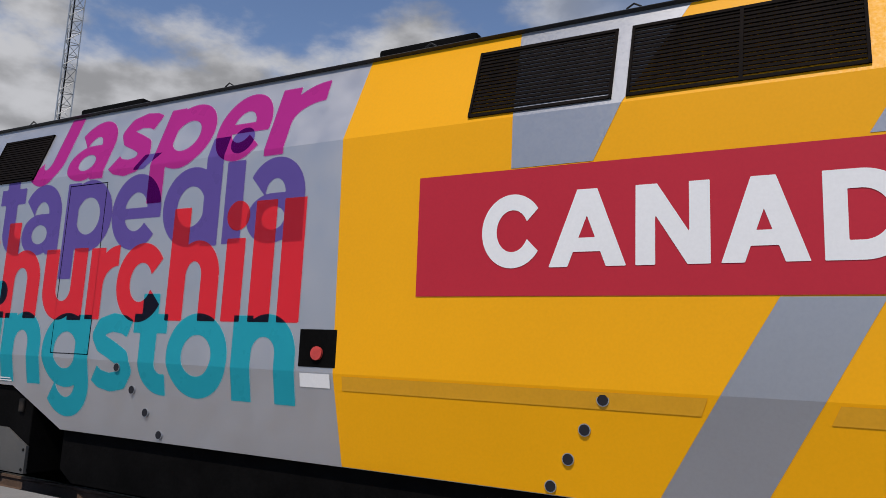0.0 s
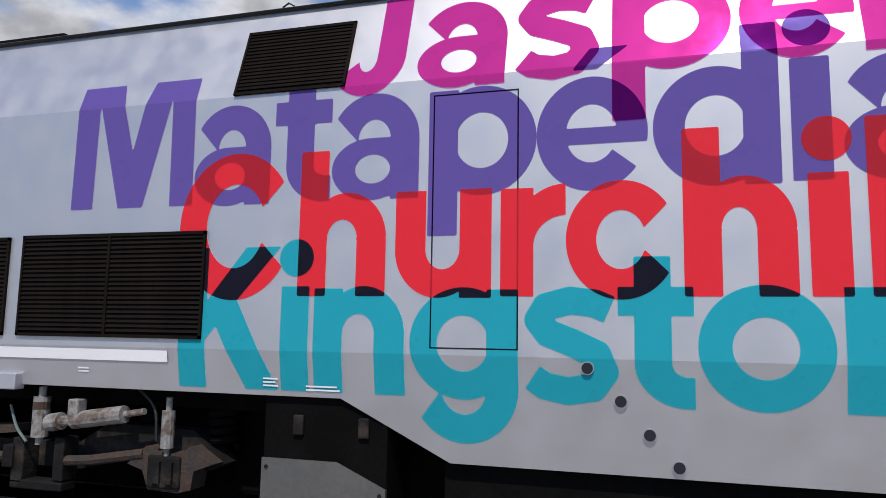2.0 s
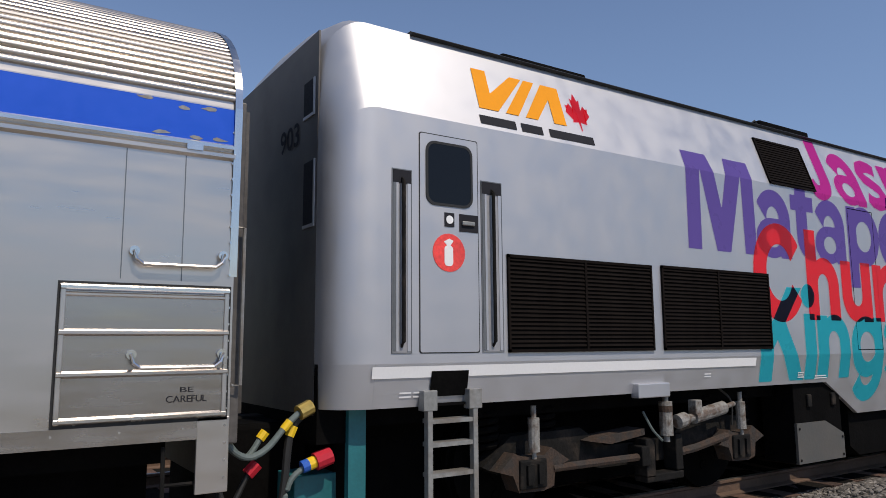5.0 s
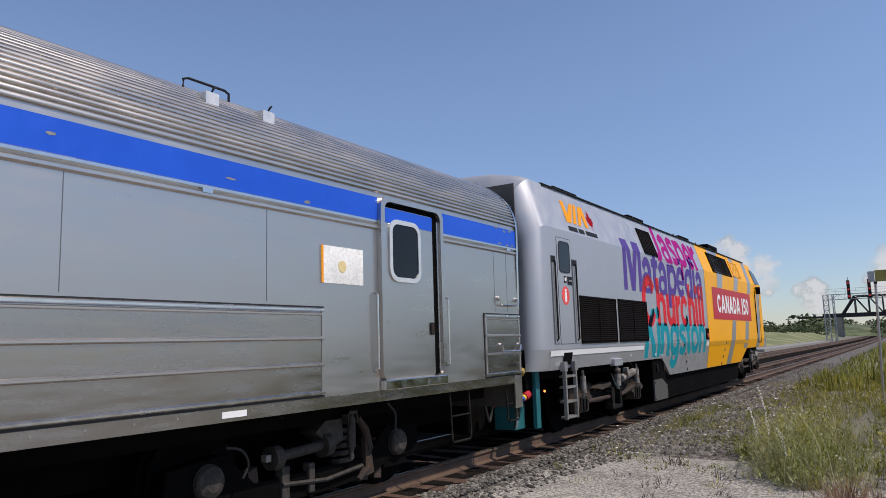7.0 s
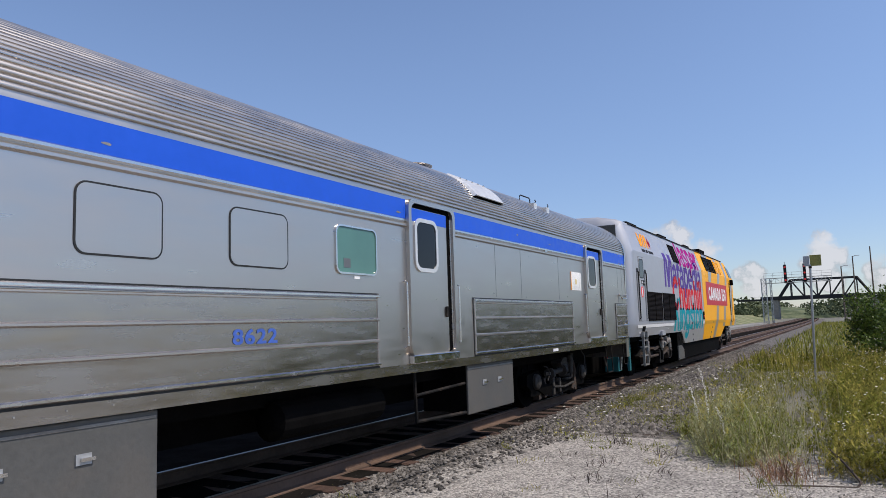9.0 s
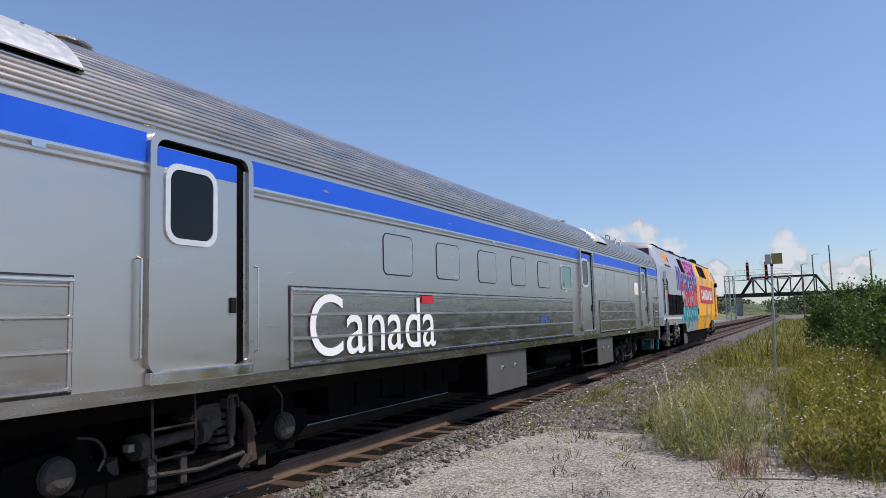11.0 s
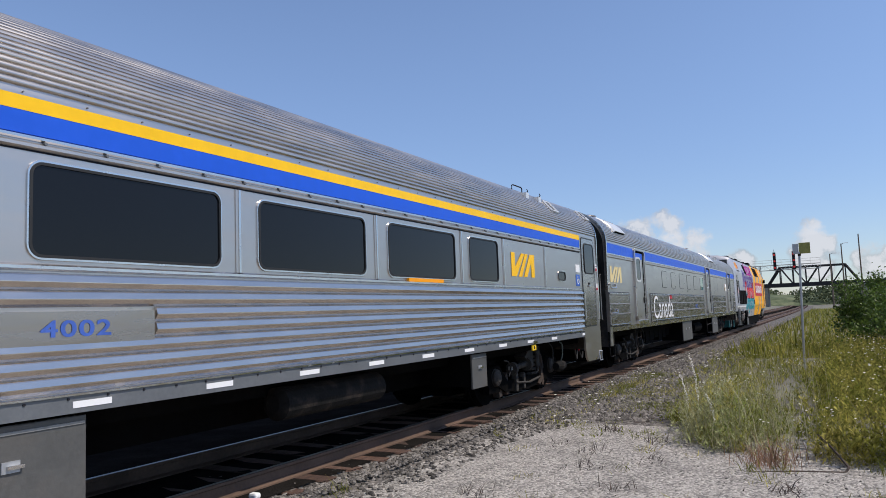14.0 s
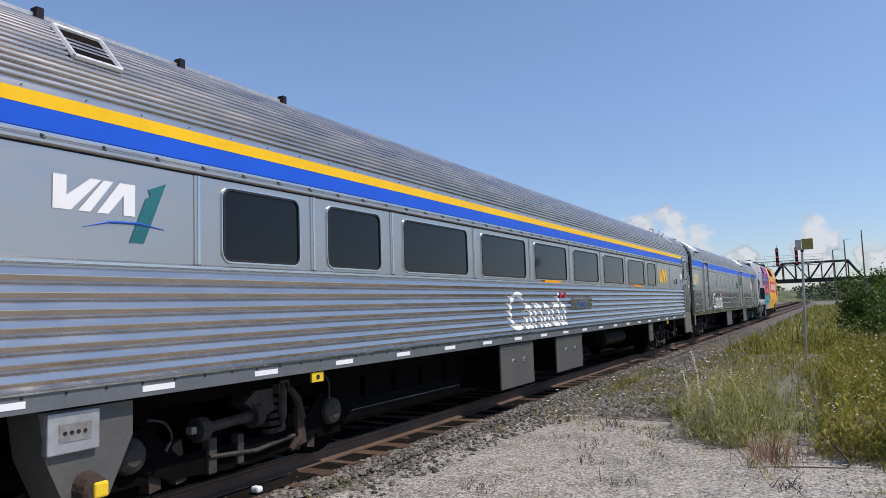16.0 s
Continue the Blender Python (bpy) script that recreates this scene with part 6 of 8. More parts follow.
    part("hose_collar", sweep(B(), [(-14.20, 0.30, 0.975), (-14.15, 0.30, 1.03)], 0.029, 10), TAG_YELLOW, car, "yellow hose collar")
    part("hose_socket", sweep(B(), [(-14.08, 0.32, 1.08), (-13.98, 0.34, 1.12)], 0.055, 10), BRASS, car, "brass-coloured hose socket")
    part("jumper_cable", sweep(B(), bent([(-14.0, 0.36, 1.10), (-14.12, 0.36, 0.95), (-14.16, 0.36, 0.6), (-14.2, 0.36, 0.3)]), 0.03, 8), RUBBER, car)
    part("cable_collar", sweep(B(), [(-14.10, 0.36, 0.99), (-14.13, 0.36, 0.92)], 0.036, 8), TAG_YELLOW, car)
    part("jumper_cable", sweep(B(), bent([(-14.02, 0.34, 0.70), (-14.12, 0.34, 0.62), (-14.18, 0.34, 0.45), (-14.24, 0.34, 0.3)]), 0.022, 8), HOSE, car)
    for a, b, m_ in ((-14.04, -13.99, BLUE_SIGN), (-13.99, -13.94, TAG_YELLOW), (-13.94, -13.82, RED)):
        part("plug_ring", sweep(B(), [(a, 0.34, 0.70 + (a + 14.04) * 0.3), (b, 0.34, 0.70 + (b + 14.04) * 0.3)], 0.045 + 0.02 * (m_ is RED), 10), m_, car, "coloured ring of a jumper plug")
    part("end_sheet", box(B(), -14.66, -14.55, 0.20, 0.40, 0.92, 3.25, 0.012), SHADED_SILVER, car, "dark grey folded steel corner sheet")
    stirrup(car, -16.45, -16.02, 0.40, 1.0), stirrup(car, -15.05, -14.72, 0.50, 0.95), stirrup(car, -39.72, -39.3, 0.42, 0.95), stirrup(car, -37.0, -36.55, 0.5, 0.98)
    part("valve_tag", box(B(), -19.87, -19.62, -0.012, 0.0, 1.02, 1.07), WHITE, car)
    return car


def build_coach():
    x0, x1 = -66.05, -40.53
    car = vehicle("passenger_coach", -53.3, "fluted stainless steel passenger coach with blue and yellow bands", "railway car")
    body = car_shell(car, x0, x1)
    a, b = x0 + 0.06, -41.78
    strip(car, "yellow_band", a, b, 3.005, 3.105, 0.010, BAND_YELLOW, "yellow stripe under the eave")
    strip(car, "blue_band", a, b, 2.85, 3.005, 0.009, BLUE, "blue letterboard stripe")
    rub_rail(car, a, b, 2.83, STEEL_BRIGHT, 0.02, 0.022), rub_rail(car, a, b, 2.775, STEEL, 0.026, 0.026)
    strip(car, "shadow_gap", a, b, 2.737, 2.748, 0.004, INK)
    bm = B()
    for k in range(52):
        disc(bm, a + 0.25 + 0.47 * k, 2.80, 0.012, -0.03, 0, 6), disc(bm, a + 0.1 + 0.47 * k, 3.13, 0.006, -0.012, 0.02, 6)
    tagged(part("rivet_row", bm, SILL, car), kind="stuff")
    rub_rail(car, a, b, 1.965, STEEL_BRIGHT, 0.022, 0.025)
    # broad flutes on the lower side: each ridge is a rounded bead
    n, z0, z1 = 7, 1.12, 1.93
    relief = []
    for k in range(n):
        zc = z0 + (z1 - z0) * (k + 0.5) / n
        h = (z1 - z0) / n * 0.5
        prof = [(0.0, zc - h * 1.0), (-0.005, zc - h * 0.95), (-0.040, zc - h * 0.18), (-0.043, zc - h * 0.10), (-0.043, zc - h * 0.03), (-0.031, zc + h * 0.68), (-0.026, zc + h * 0.80), (-0.004, zc + h * 0.95), (0.0, zc + h * 0.98)]
        relief += prof
        segs = [(a, b)]
        if k in (3, 4):
            segs = [(a, -54.02), (-52.62, b)]
        for s0, s1 in segs:
            part("flute", loft(B(), [[(x, y, z) for y, z in prof] for x in (s0, s1)]), FLUTED, car)
    strip(car, "number_plate_panel", -54.0, -52.64, 1.43, 1.67, 0.032, STEEL_DULL, "flat steel plate between the flutes")
    write(car, 0.036, FADED_BLUE, "4002", -53.55, -53.02, 1.50, 1.61, 0.02, label="faded blue car number")
    strip(car, "sill", a, b, 0.975, 1.09, 0.014, SILL, "dark grey side sill")
    rub_rail(car, a, b, 1.10, STEEL_BRIGHT, 0.03, 0.015)
    bm = B()
    for k in range(80):
        disc(bm, a + 0.15 + 0.305 * k, 1.075, 0.01, -0.022, 0, 6)
    tagged(part("rivet_row", bm, INK, car), kind="stuff")
    # windows with upright cover strips between them
    wide = ((-63.16, -62.19), (-61.69, -60.74), (-60.18, -58.48), (-57.95, -56.26), (-55.77, -54.12), (-53.60, -51.95), (-51.44, -49.75), (-49.23, -47.54), (-47.05, -46.06))
    for p, q in wide:
        window(car, p, q, 2.05, 2.655, r=0.07)
    joints = [-63.45, -61.94, -60.45, -58.21, -56.0, -53.86, -51.70, -49.49, -47.30, -45.8, -43.9]
    for x in joints:
        strip(car, "cover_strip", x - 0.045, x + 0.045, 1.99, 2.735, 0.008, STEEL)
        strip(car, "cover_bead", x - 0.012, x + 0.012, 1.99, 2.735, 0.014, STEEL_BRIGHT)
    for p, q in ((-55.39, -54.52), (-48.83, -47.92)):
        strip(car, "orange_label", p, q, 1.975, 2.02, 0.03, ORANGE)
    # writing
    part("emblem", drape(slanted_mark(-45.52, -44.45, 2.14, 2.54, MARK), CAR, 0.006), LOGO_YELLOW, body, "yellow emblem of slanted strokes")
    for one in word("Canada", -57.1, -54.28, 1.17, 1.80):
        part("letter", drape(letters([one], 0.0), relief, 0.003), WHITE, car, "white country name painted over the flutes")
    for p, q in ((-54.66, -54.56), (-54.40, -54.30)):
        strip(car, "small_flag", p, q, 1.70, 1.80, 0.045, RED)
    part("emblem", drape(slanted_mark(-64.74, -64.07, 2.33, 2.57, MARK), CAR, 0.006), WHITE, body, "white emblem of slanted strokes")
    bm = B()
    for poly in ([(-64.12, 2.13), (-63.99, 2.13), (-63.78, 2.62), (-63.95, 2.55), (-63.93, 2.50), (-63.97, 2.48)],):
        bm.faces.new([bm.verts.new((x, 0, z)) for x, z in poly])
    part("numeral", drape(bm, CAR, 0.006), TEAL_PAINT, body, "slanted teal numeral one")
    part("swoosh", sweep(B(), [(-64.50, -0.004, 2.22), (-64.3, -0.004, 2.27), (-64.05, -0.004, 2.28), (-63.80, -0.004, 2.25)], [0.003, 0.012, 0.012, 0.003], 6), BLUE_SIGN, body)
    strip(car, "white_sign", -42.11, -41.84, 2.32, 2.48, 0.006, WHITE)
    sign = strip(car, "access_sign", -42.11, -41.86, 2.03, 2.27, 0.006, BLUE_SIGN, "blue accessible entrance sign")
    part("wheel_picture", ring(B(), rounded(-42.04, -41.93, 2.07, 2.18, 0.05), rounded(-42.02, -41.95, 2.09, 2.16, 0.03), -0.010, -0.005), WHITE, sign)
    part("seat_picture", sweep(B(), [(-42.01, -0.008, 2.24), (-42.0, -0.008, 2.18), (-41.93, -0.008, 2.17), (-41.90, -0.008, 2.10)], 0.008, 6), WHITE, sign)
    for p in range(19):
        x = -65.2 + 1.19 * p
        strip(car, "reflector", x, x + 0.30, 1.01, 1.055, 0.018, WHITE, "white reflective strip")
    strip(car, "reflector", -41.92, -41.76, 1.01, 1.055, 0.018, WHITE)
    for x in (-44.72, -62.0):
        tag = part("brake_tag", box(B(), x, x + 0.18, 0.0, 0.02, 0.87, 0.965), TAG_YELLOW, car, "yellow brake indicator plate")
        part("indicator", disc(B(), x + 0.09, 0.917, 0.025, -0.006, 0.0, 10), INK, tag)
    strip(car, "small_plate", -44.74, -44.52, 0.985, 1.03, 0.02, STEEL_BRIGHT)
    # small oval window and the vestibule door
    window(car, -43.20, -42.80, 2.14, 2.28, r=0.065, label="small oval window")
    door = part("vestibule_door", prism(B(), rounded(-41.66, -40.80, 1.20, 3.06, 0.08), -0.012, 0.0), STEEL_DULL, car, "brushed steel vestibule door")
    part("door_seam", ring(B(), rounded(-41.685, -40.775, 1.175, 3.085, 0.10), rounded(-41.66, -40.80, 1.20, 3.06, 0.08), -0.010, 0.0), BLACK_GASKET, door)
    part("window", prism(B(), rounded(-41.51, -40.88, 2.33, 2.94, 0.09), -0.020, -0.01), GLASS, door, "dark rounded door window")
    part("window_rim", ring(B(), rounded(-41.535, -40.855, 2.305, 2.965, 0.115), rounded(-41.51, -40.88, 2.33, 2.94, 0.09), -0.026, -0.01), BLACK_GASKET, door)
    part("door_handle", box(B(), -41.30, -41.20, -0.045, -0.01, 2.02, 2.06, 0.01), STEEL_BRIGHT, door)
    part("lock", disc(B(), -41.25, 2.1, 0.025, -0.03, -0.01, 10), INK, door)
    bm = prism(B(), [(-41.72, 1.06), (-40.56, 1.06), (-40.56, 0.45), (-41.55, 0.45), (-41.65, 0.55), (-41.70, 0.75)], -0.008, 0.03)
    part("step_skirt", bm, STEEL, car, "curved steel skirt below the door")
    post_rail(car, -41.68, 1.3, 1.9), post_rail(car, -40.70, 1.3, 2.5)
    for z in (2.38, 1.95):
        nt = strip(car, "warning_notice", -40.72, -40.60, z, z + 0.16, 0.008, WHITE)
        part("notice_bar", box(B(), -40.71, -40.61, -0.012, -0.006, z + 0.01, z + 0.07), RED, nt)
    part("folded_step", sweep(B(), [(-40.75, 0.0, 0.62), (-40.62, -0.03, 0.62), (-40.60, -0.03, 0.42), (-40.76, -0.03, 0.42), (-40.75, 0.0, 0.62)], 0.014, 6), GALV, car)
    # roof
    roof_rail(car, -44.1, -43.6)
    hatch(car, -43.12, -42.78, 0.12, 0.20, BOX_GREY, "grey roof hatch with a pale frame")
    hatch(car, -40.92, -40.60, 0.14, 0.22, LOUVRE, "small grilled roof vent")
    hatch(car, -64.54, -64.15, 0.105, 0.215, LOUVRE, "meshed roof grille")
    board = part("roof_walk", box(B(), -66.0, -61.5, 0.72, 0.98, 3.935, 3.975), GALV, car, "pale roof walkway")
    for x in (-65.6, -64.4, -63.0, -61.55):
        part("bracket", box(B(), x - 0.03, x + 0.03, 0.68, 0.76, 3.88, 4.015), INK, board)
    # below the floor
    car_bogie(car, -44.0), car_bogie(car, -62.45)
    equipment_box(car, -57.30, -55.90, 0.25, 0.95), equipment_box(car, -54.72, -53.15, 0.29, 0.95)
    equipment_box(car, -47.0, -46.5, 0.45, 0.95, latches=1)
    part("air_tank", sweep(B(), [(-50.9, 0.35, 0.72), (-50.85, 0.35, 0.72), (-49.1, 0.35, 0.72), (-49.05, 0.35, 0.72)], [0.08, 0.17, 0.17, 0.08], 16), IRON, car, "dark cylindrical air tank")
    power = part("power_box", prism(B(), [(-64.75, 0.95), (-64.02, 0.95), (-64.02, 0.70), (-64.22, 0.30), (-64.55, 0.28), (-64.70, 0.62)], 0.08, 0.45), BOX_GREY, car, "grey power connection box")
    part("socket_panel", box(B(), -64.72, -64.33, 0.03, 0.1, 0.66, 0.94, 0.01), GALV, power)
    bm = B()
    for k in range(4):
        disc(bm, -64.60 + 0.05 * k, 0.80, 0.014, 0.018, 0.03, 8)
    part("socket", bm, INK, power)
    part("socket_plate", box(B(), -64.64, -64.40, 0.024, 0.04, 0.74, 0.86), PALE_METAL, power)
    part("plug", sweep(B(), [(-64.40, 0.12, 0.40), (-64.40, -0.02, 0.38), (-64.40, -0.04, 0.38)], [0.12, 0.10, 0.07], 14), RUST, power)
    part("plug_cap", box(B(), -64.43, -64.32, -0.06, -0.02, 0.33, 0.44, 0.015), TAG_YELLOW, power, "yellow plug cap")
    part("brake_cylinder", sweep(B(), [(-42.75, 0.3, 0.44), (-42.6, 0.3, 0.44), (-42.6, 0.3, 0.44), (-42.35, 0.3, 0.44)], [0.07, 0.12, 0.12, 0.09], 12), IRON, car)
    part("hose", sweep(B(), bent([(-42.75, 0.2, 0.92), (-42.66, 0.18, 0.86), (-42.62, 0.2, 0.66), (-42.58, 0.25, 0.54)]), 0.014, 6), HOSE, car)
    for k in range(5):
        part("undercar_crate", box(B(), -61 + k * 0.7 * 1.0, -60.4 + k * 0.7, 0.55, 1.5, 0.5, 0.95, 0.01), DARK, car)
    stirrup(car, -65.9, -65.6, 0.45, 0.98)
    return car


LOCOMOTIVE = build_locomotive()
BAGGAGE = build_baggage_car()
COACH = build_coach()
ORIGIN[0] = 0.0


# ---- beside and behind the line ----
def raw(name, verts, faces, material, parent=None, label=""):
    me = bpy.data.meshes.new(name)
    me.from_pydata([tuple(v) for v in verts], [], faces)
    me.materials.append(material)
    ob = new(name, me)
    if parent is not None:
        ob.parent = parent
    return tagged(ob, label)


def verge(x):
    """Where the bare gravel gives way to weeds."""
    return float(np.interp(x, [0, 6, 8, 9.0, 9.5, 11, 13.6, 16, 22, 36, 400], [-3.0, -2.6, -1.2, 0.1, 1.55, 2.0, 2.5, 3.05, 3.45, 3.45, 3.9])) + 0.45 * noise.noise((x * 0.8, 0, 7)) + bend(x)


def floor_z(x, y):
    return -0.29 if y < 4.0 else -0.24


def build_stones():
    """Crushed stone along the ballast shoulder and loose on the gravel."""
    rng = np.random.default_rng(3)
    t = (1 + 5**0.5) / 2
    ico = np.array([(-1, t, 0), (1, t, 0), (-1, -t, 0), (1, -t, 0), (0, -1, t), (0, 1, t), (0, -1, -t), (0, 1, -t), (t, 0, -1), (t, 0, 1), (-t, 0, -1), (-t, 0, 1)]) / 1.9
    tri = [(0, 11, 5), (0, 5, 1), (0, 1, 7), (0, 7, 10), (0, 10, 11), (1, 5, 9), (5, 11, 4), (11, 10, 2), (10, 7, 6), (7, 1, 8), (3, 9, 4), (3, 4, 2), (3, 2, 6), (3, 6, 8), (3, 8, 9), (4, 9, 5), (2, 4, 11), (6, 2, 10), (8, 6, 7), (9, 8, 1)]
    octa = np.array([(1, 0, 0), (-1, 0, 0), (0, 1, 0), (0, -1, 0), (0, 0, 1), (0, 0, -1)], float)
    otri = [(0, 2, 4), (2, 1, 4), (1, 3, 4), (3, 0, 4), (2, 0, 5), (1, 2, 5), (3, 1, 5), (0, 3, 5)]

    def scatter(name, n, shape, faces, place, size, label, material=STONE):
        vs, fs = [], []
        for k in range(n):
            x, y, z = place(k)
            s = rng.uniform(*size)
            m = shape * rng.uniform(0.6, 1.25, (len(shape), 1)) * s * np.array([1, rng.uniform(0.7, 1.2), rng.uniform(0.5, 0.8)])
            a = rng.uniform(0, 6.28)
            c, w = np.cos(a), np.sin(a)
            m = m @ np.array([[c, w, 0], [-w, c, 0], [0, 0, 1]])
            b = len(vs)
            vs.extend(m + (x, y, z + s * 0.2))
            fs.extend([(p + b, q + b, r + b) for p, q, r in faces])
        return tagged(raw(name, vs, fs, material, None, label), category="stones", kind="stuff")

    def shoulder(k):
        x = 2.5 + 45 * rng.random() ** 1.5
        y = rng.normal(4.78, 0.20) if k % 3 == 0 else rng.uniform(4.0, 7.3) if k % 3 == 1 else rng.uniform(4.75 - min(1.9, max(0.25, (x - 5) * 0.17)), 5.2)
        return x, min(y, 7.4) + bend(x), -0.238 + 0.035 * (y > 4.6)

    scatter("ballast_stones", 21000, ico, tri, shoulder, (0.012, 0.040), "grey crushed ballast stones along the ties")

    def farther(k):
        x = 11.5 + 34 * rng.random() ** 1.3
        return x, rng.uniform(2.7, 4.8) + bend(x), -0.245

    scatter("shoulder_stones", 9000, octa, otri, farther, (0.025, 0.065), "grey stones spread beside the line")

    def loose(k):
        x = 3.5 + 22 * rng.random() ** 1.3
        lo = verge(x) - 0.3
        return x, lo + (4.5 - lo) * rng.random(), -0.262

    scatter("loose_gravel", 34000, octa, otri, loose, (0.007, 0.027), "loose grey gravel on bare ground", PEBBLE)


def blades(name, count, place, height, width, material, label, lean=0.35, seed=1):
    rng = np.random.default_rng(seed)
    vs, fs = [], []
    for k in range(count):
        p = place(rng)
        if p is None:
            continue
        x, y, z = p
        h = rng.uniform(*height) * (0.45 + 0.9 * rng.random()) * (1 + 0.7 * noise.noise((x * 0.9, y * 0.9, 3)))
        a, w = rng.uniform(0, 6.28), rng.uniform(*width)
        d = rng.normal(0, lean, 2) * h
        cx, cy = np.cos(a) * w, np.sin(a) * w
        b = len(vs)
        vs += [(x - cx, y - cy, z), (x + cx, y + cy, z), (x + cx * 0.8 + d[0] * 0.35, y + cy * 0.8 + d[1] * 0.35, z + h * 0.55), (x - cx * 0.8 + d[0] * 0.35, y - cy * 0.8 + d[1] * 0.35, z + h * 0.55), (x + d[0], y + d[1], z + h)]
        fs += [(b, b + 1, b + 2, b + 3), (b + 3, b + 2, b + 4)]
    return tagged(raw(name, vs, fs, material, None, label), category="grass", kind="stuff")


def growth(x, y):
    """How thickly the weeds stand, 0 to 1."""
    if y > verge(x):
        return 0.0
    thick = 0.55 + 0.9 * noise.noise((x * 0.55, y * 0.8, 2))
    if abs(y - 0.62 - 0.02 * (x - 9)) < 0.30 and x < 18.5:
        thick *= 0.22
    if ((x - 16.0) / 2.4) ** 2 + ((y - 0.85) / 0.5) ** 2 < 1:
        thick *= 0.35
    if x > 14 and y > 1.2:
        thick *= 0.75
    return min(1.0, max(0.03, thick))


def tallness(x, y):
    """Weeds stand taller in the middle clump and towards the bushes."""
    clump = math.exp(-((x - 11.0) / 1.7) ** 2 - ((y - 1.45) / 0.55) ** 2)
    return 0.45 + 0.6 * clump + 0.55 * min(1.0, max(0.0, 0.45 - y)) - 0.12 * (x > 14 and y > 1.0)


def sown(rng, x0, x1, power, y0):
    x = x0 + (x1 - x0) * rng.random() ** power
    y = rng.uniform(y0, 3.6)
    return (x, y) if rng.random() < growth(x, y) else None


def build_grass():
    def anywhere(rng):
        p = sown(rng, 8.0, 44.0, 1.5, -5.5)
        return p and (*p, floor_z(*p) - 0.02)

    blades("green_grass", 90000, anywhere, (0.06, 0.24), (0.0025, 0.0055), GRASS, "green and yellowing grass along the line", 0.38, 2)

    def in_clump(rng):
        x, y = rng.normal(11.2, 1.3), rng.normal(1.45, 0.42)
        if y > verge(x) + 0.1 or y < 0.75:
            return None
        return x, y, floor_z(x, y) - 0.02

    blades("tall_grass", 700, in_clump, (0.3, 0.7), (0.002, 0.004), GRASS, "tall loose yellow-green grass", 0.4, 15)

    def in_dry(rng):
        if rng.random() < 0.75:
            x, y = rng.normal(11.2, 1.3), rng.normal(1.4, 0.45)
        else:
            x, y = rng.uniform(9.2, 22), rng.uniform(-2, 2.6)
        if y > verge(x):
            return None
        return x, y, floor_z(x, y) - 0.02

    blades("dry_grass", 1500, in_dry, (0.3, 0.8), (0.0025, 0.005), STRAW, "tall straw-coloured dry grass", 0.25, 5)

    def in_russet(rng):
        x, y = rng.normal(8.95, 0.22), rng.normal(0.75, 0.17)
        return x, y, floor_z(x, y)

    blades("dead_stems", 300, in_russet, (0.08, 0.34), (0.002, 0.005), RUSSET, "russet dead stems beside the stick", 0.55, 6)

    def far(rng):
        x = 26 + 130 * rng.random() ** 1.6
        y = rng.uniform(-14, 3.6)
        if y > verge(x):
            return None
        return x, y, -0.3 + 0.03 * min(6, max(0, -1 - y))

    blades("far_grass", 26000, far, (0.15, 0.5), (0.012, 0.03), GRASS, "rough grass running into the distance", 0.25, 7)
    sprigs = [(8.9, 3.75), (7.4, 3.1), (9.6, 3.0), (11.0, 3.6), (6.4, 2.6), (8.2, 2.2), (10.4, 2.5), (12.5, 3.3), (6.1, 4.55), (5.4, 4.4), (9.1, 1.5), (7.0, 1.4), (8.0, 0.7), (8.5, 0.95), (8.6, 0.6), (9.3, 2.2), (7.7, -0.2)]
    wide = [(15.2, 3.9), (14.4, 3.8), (16.2, 4.0), (13.8, 3.3), (15.6, 3.5), (17.4, 3.9), (13.0, 2.9), (19.0, 4.0)]

    def in_sprig(rng):
        near = rng.random() < 0.13
        spots = sprigs if near else wide
        cx, cy = spots[int(len(spots) * rng.random())]
        s = 0.11 if near else 0.42
        x, y = cx + rng.normal(0, s), cy + rng.normal(0, s * 0.7)
        return x, y, floor_z(x, y)

    blades("gravel_weeds", 6500, in_sprig, (0.04, 0.15), (0.0025, 0.0055), GRASS, "small weeds growing out of the gravel", 0.7, 9)
    scraps = [(8.2, 2.6), (9.0, 2.8), (9.9, 2.2), (7.2, 2.0), (10.6, 3.0), (8.7, 2.0), (7.6, 0.5), (11.6, 2.7), (6.6, 3.3), (9.4, 3.4)]

    def in_scrap(rng):
        cx, cy = scraps[int(len(scraps) * rng.random())]
        x, y = cx + rng.normal(0, 0.12), cy + rng.normal(0, 0.10)
        return x, y, floor_z(x, y) + 0.02

    blades("dead_twigs", 420, in_scrap, (0.05, 0.14), (0.003, 0.007), TWIG, "dark dead twigs scattered on the gravel", 0.9, 19)


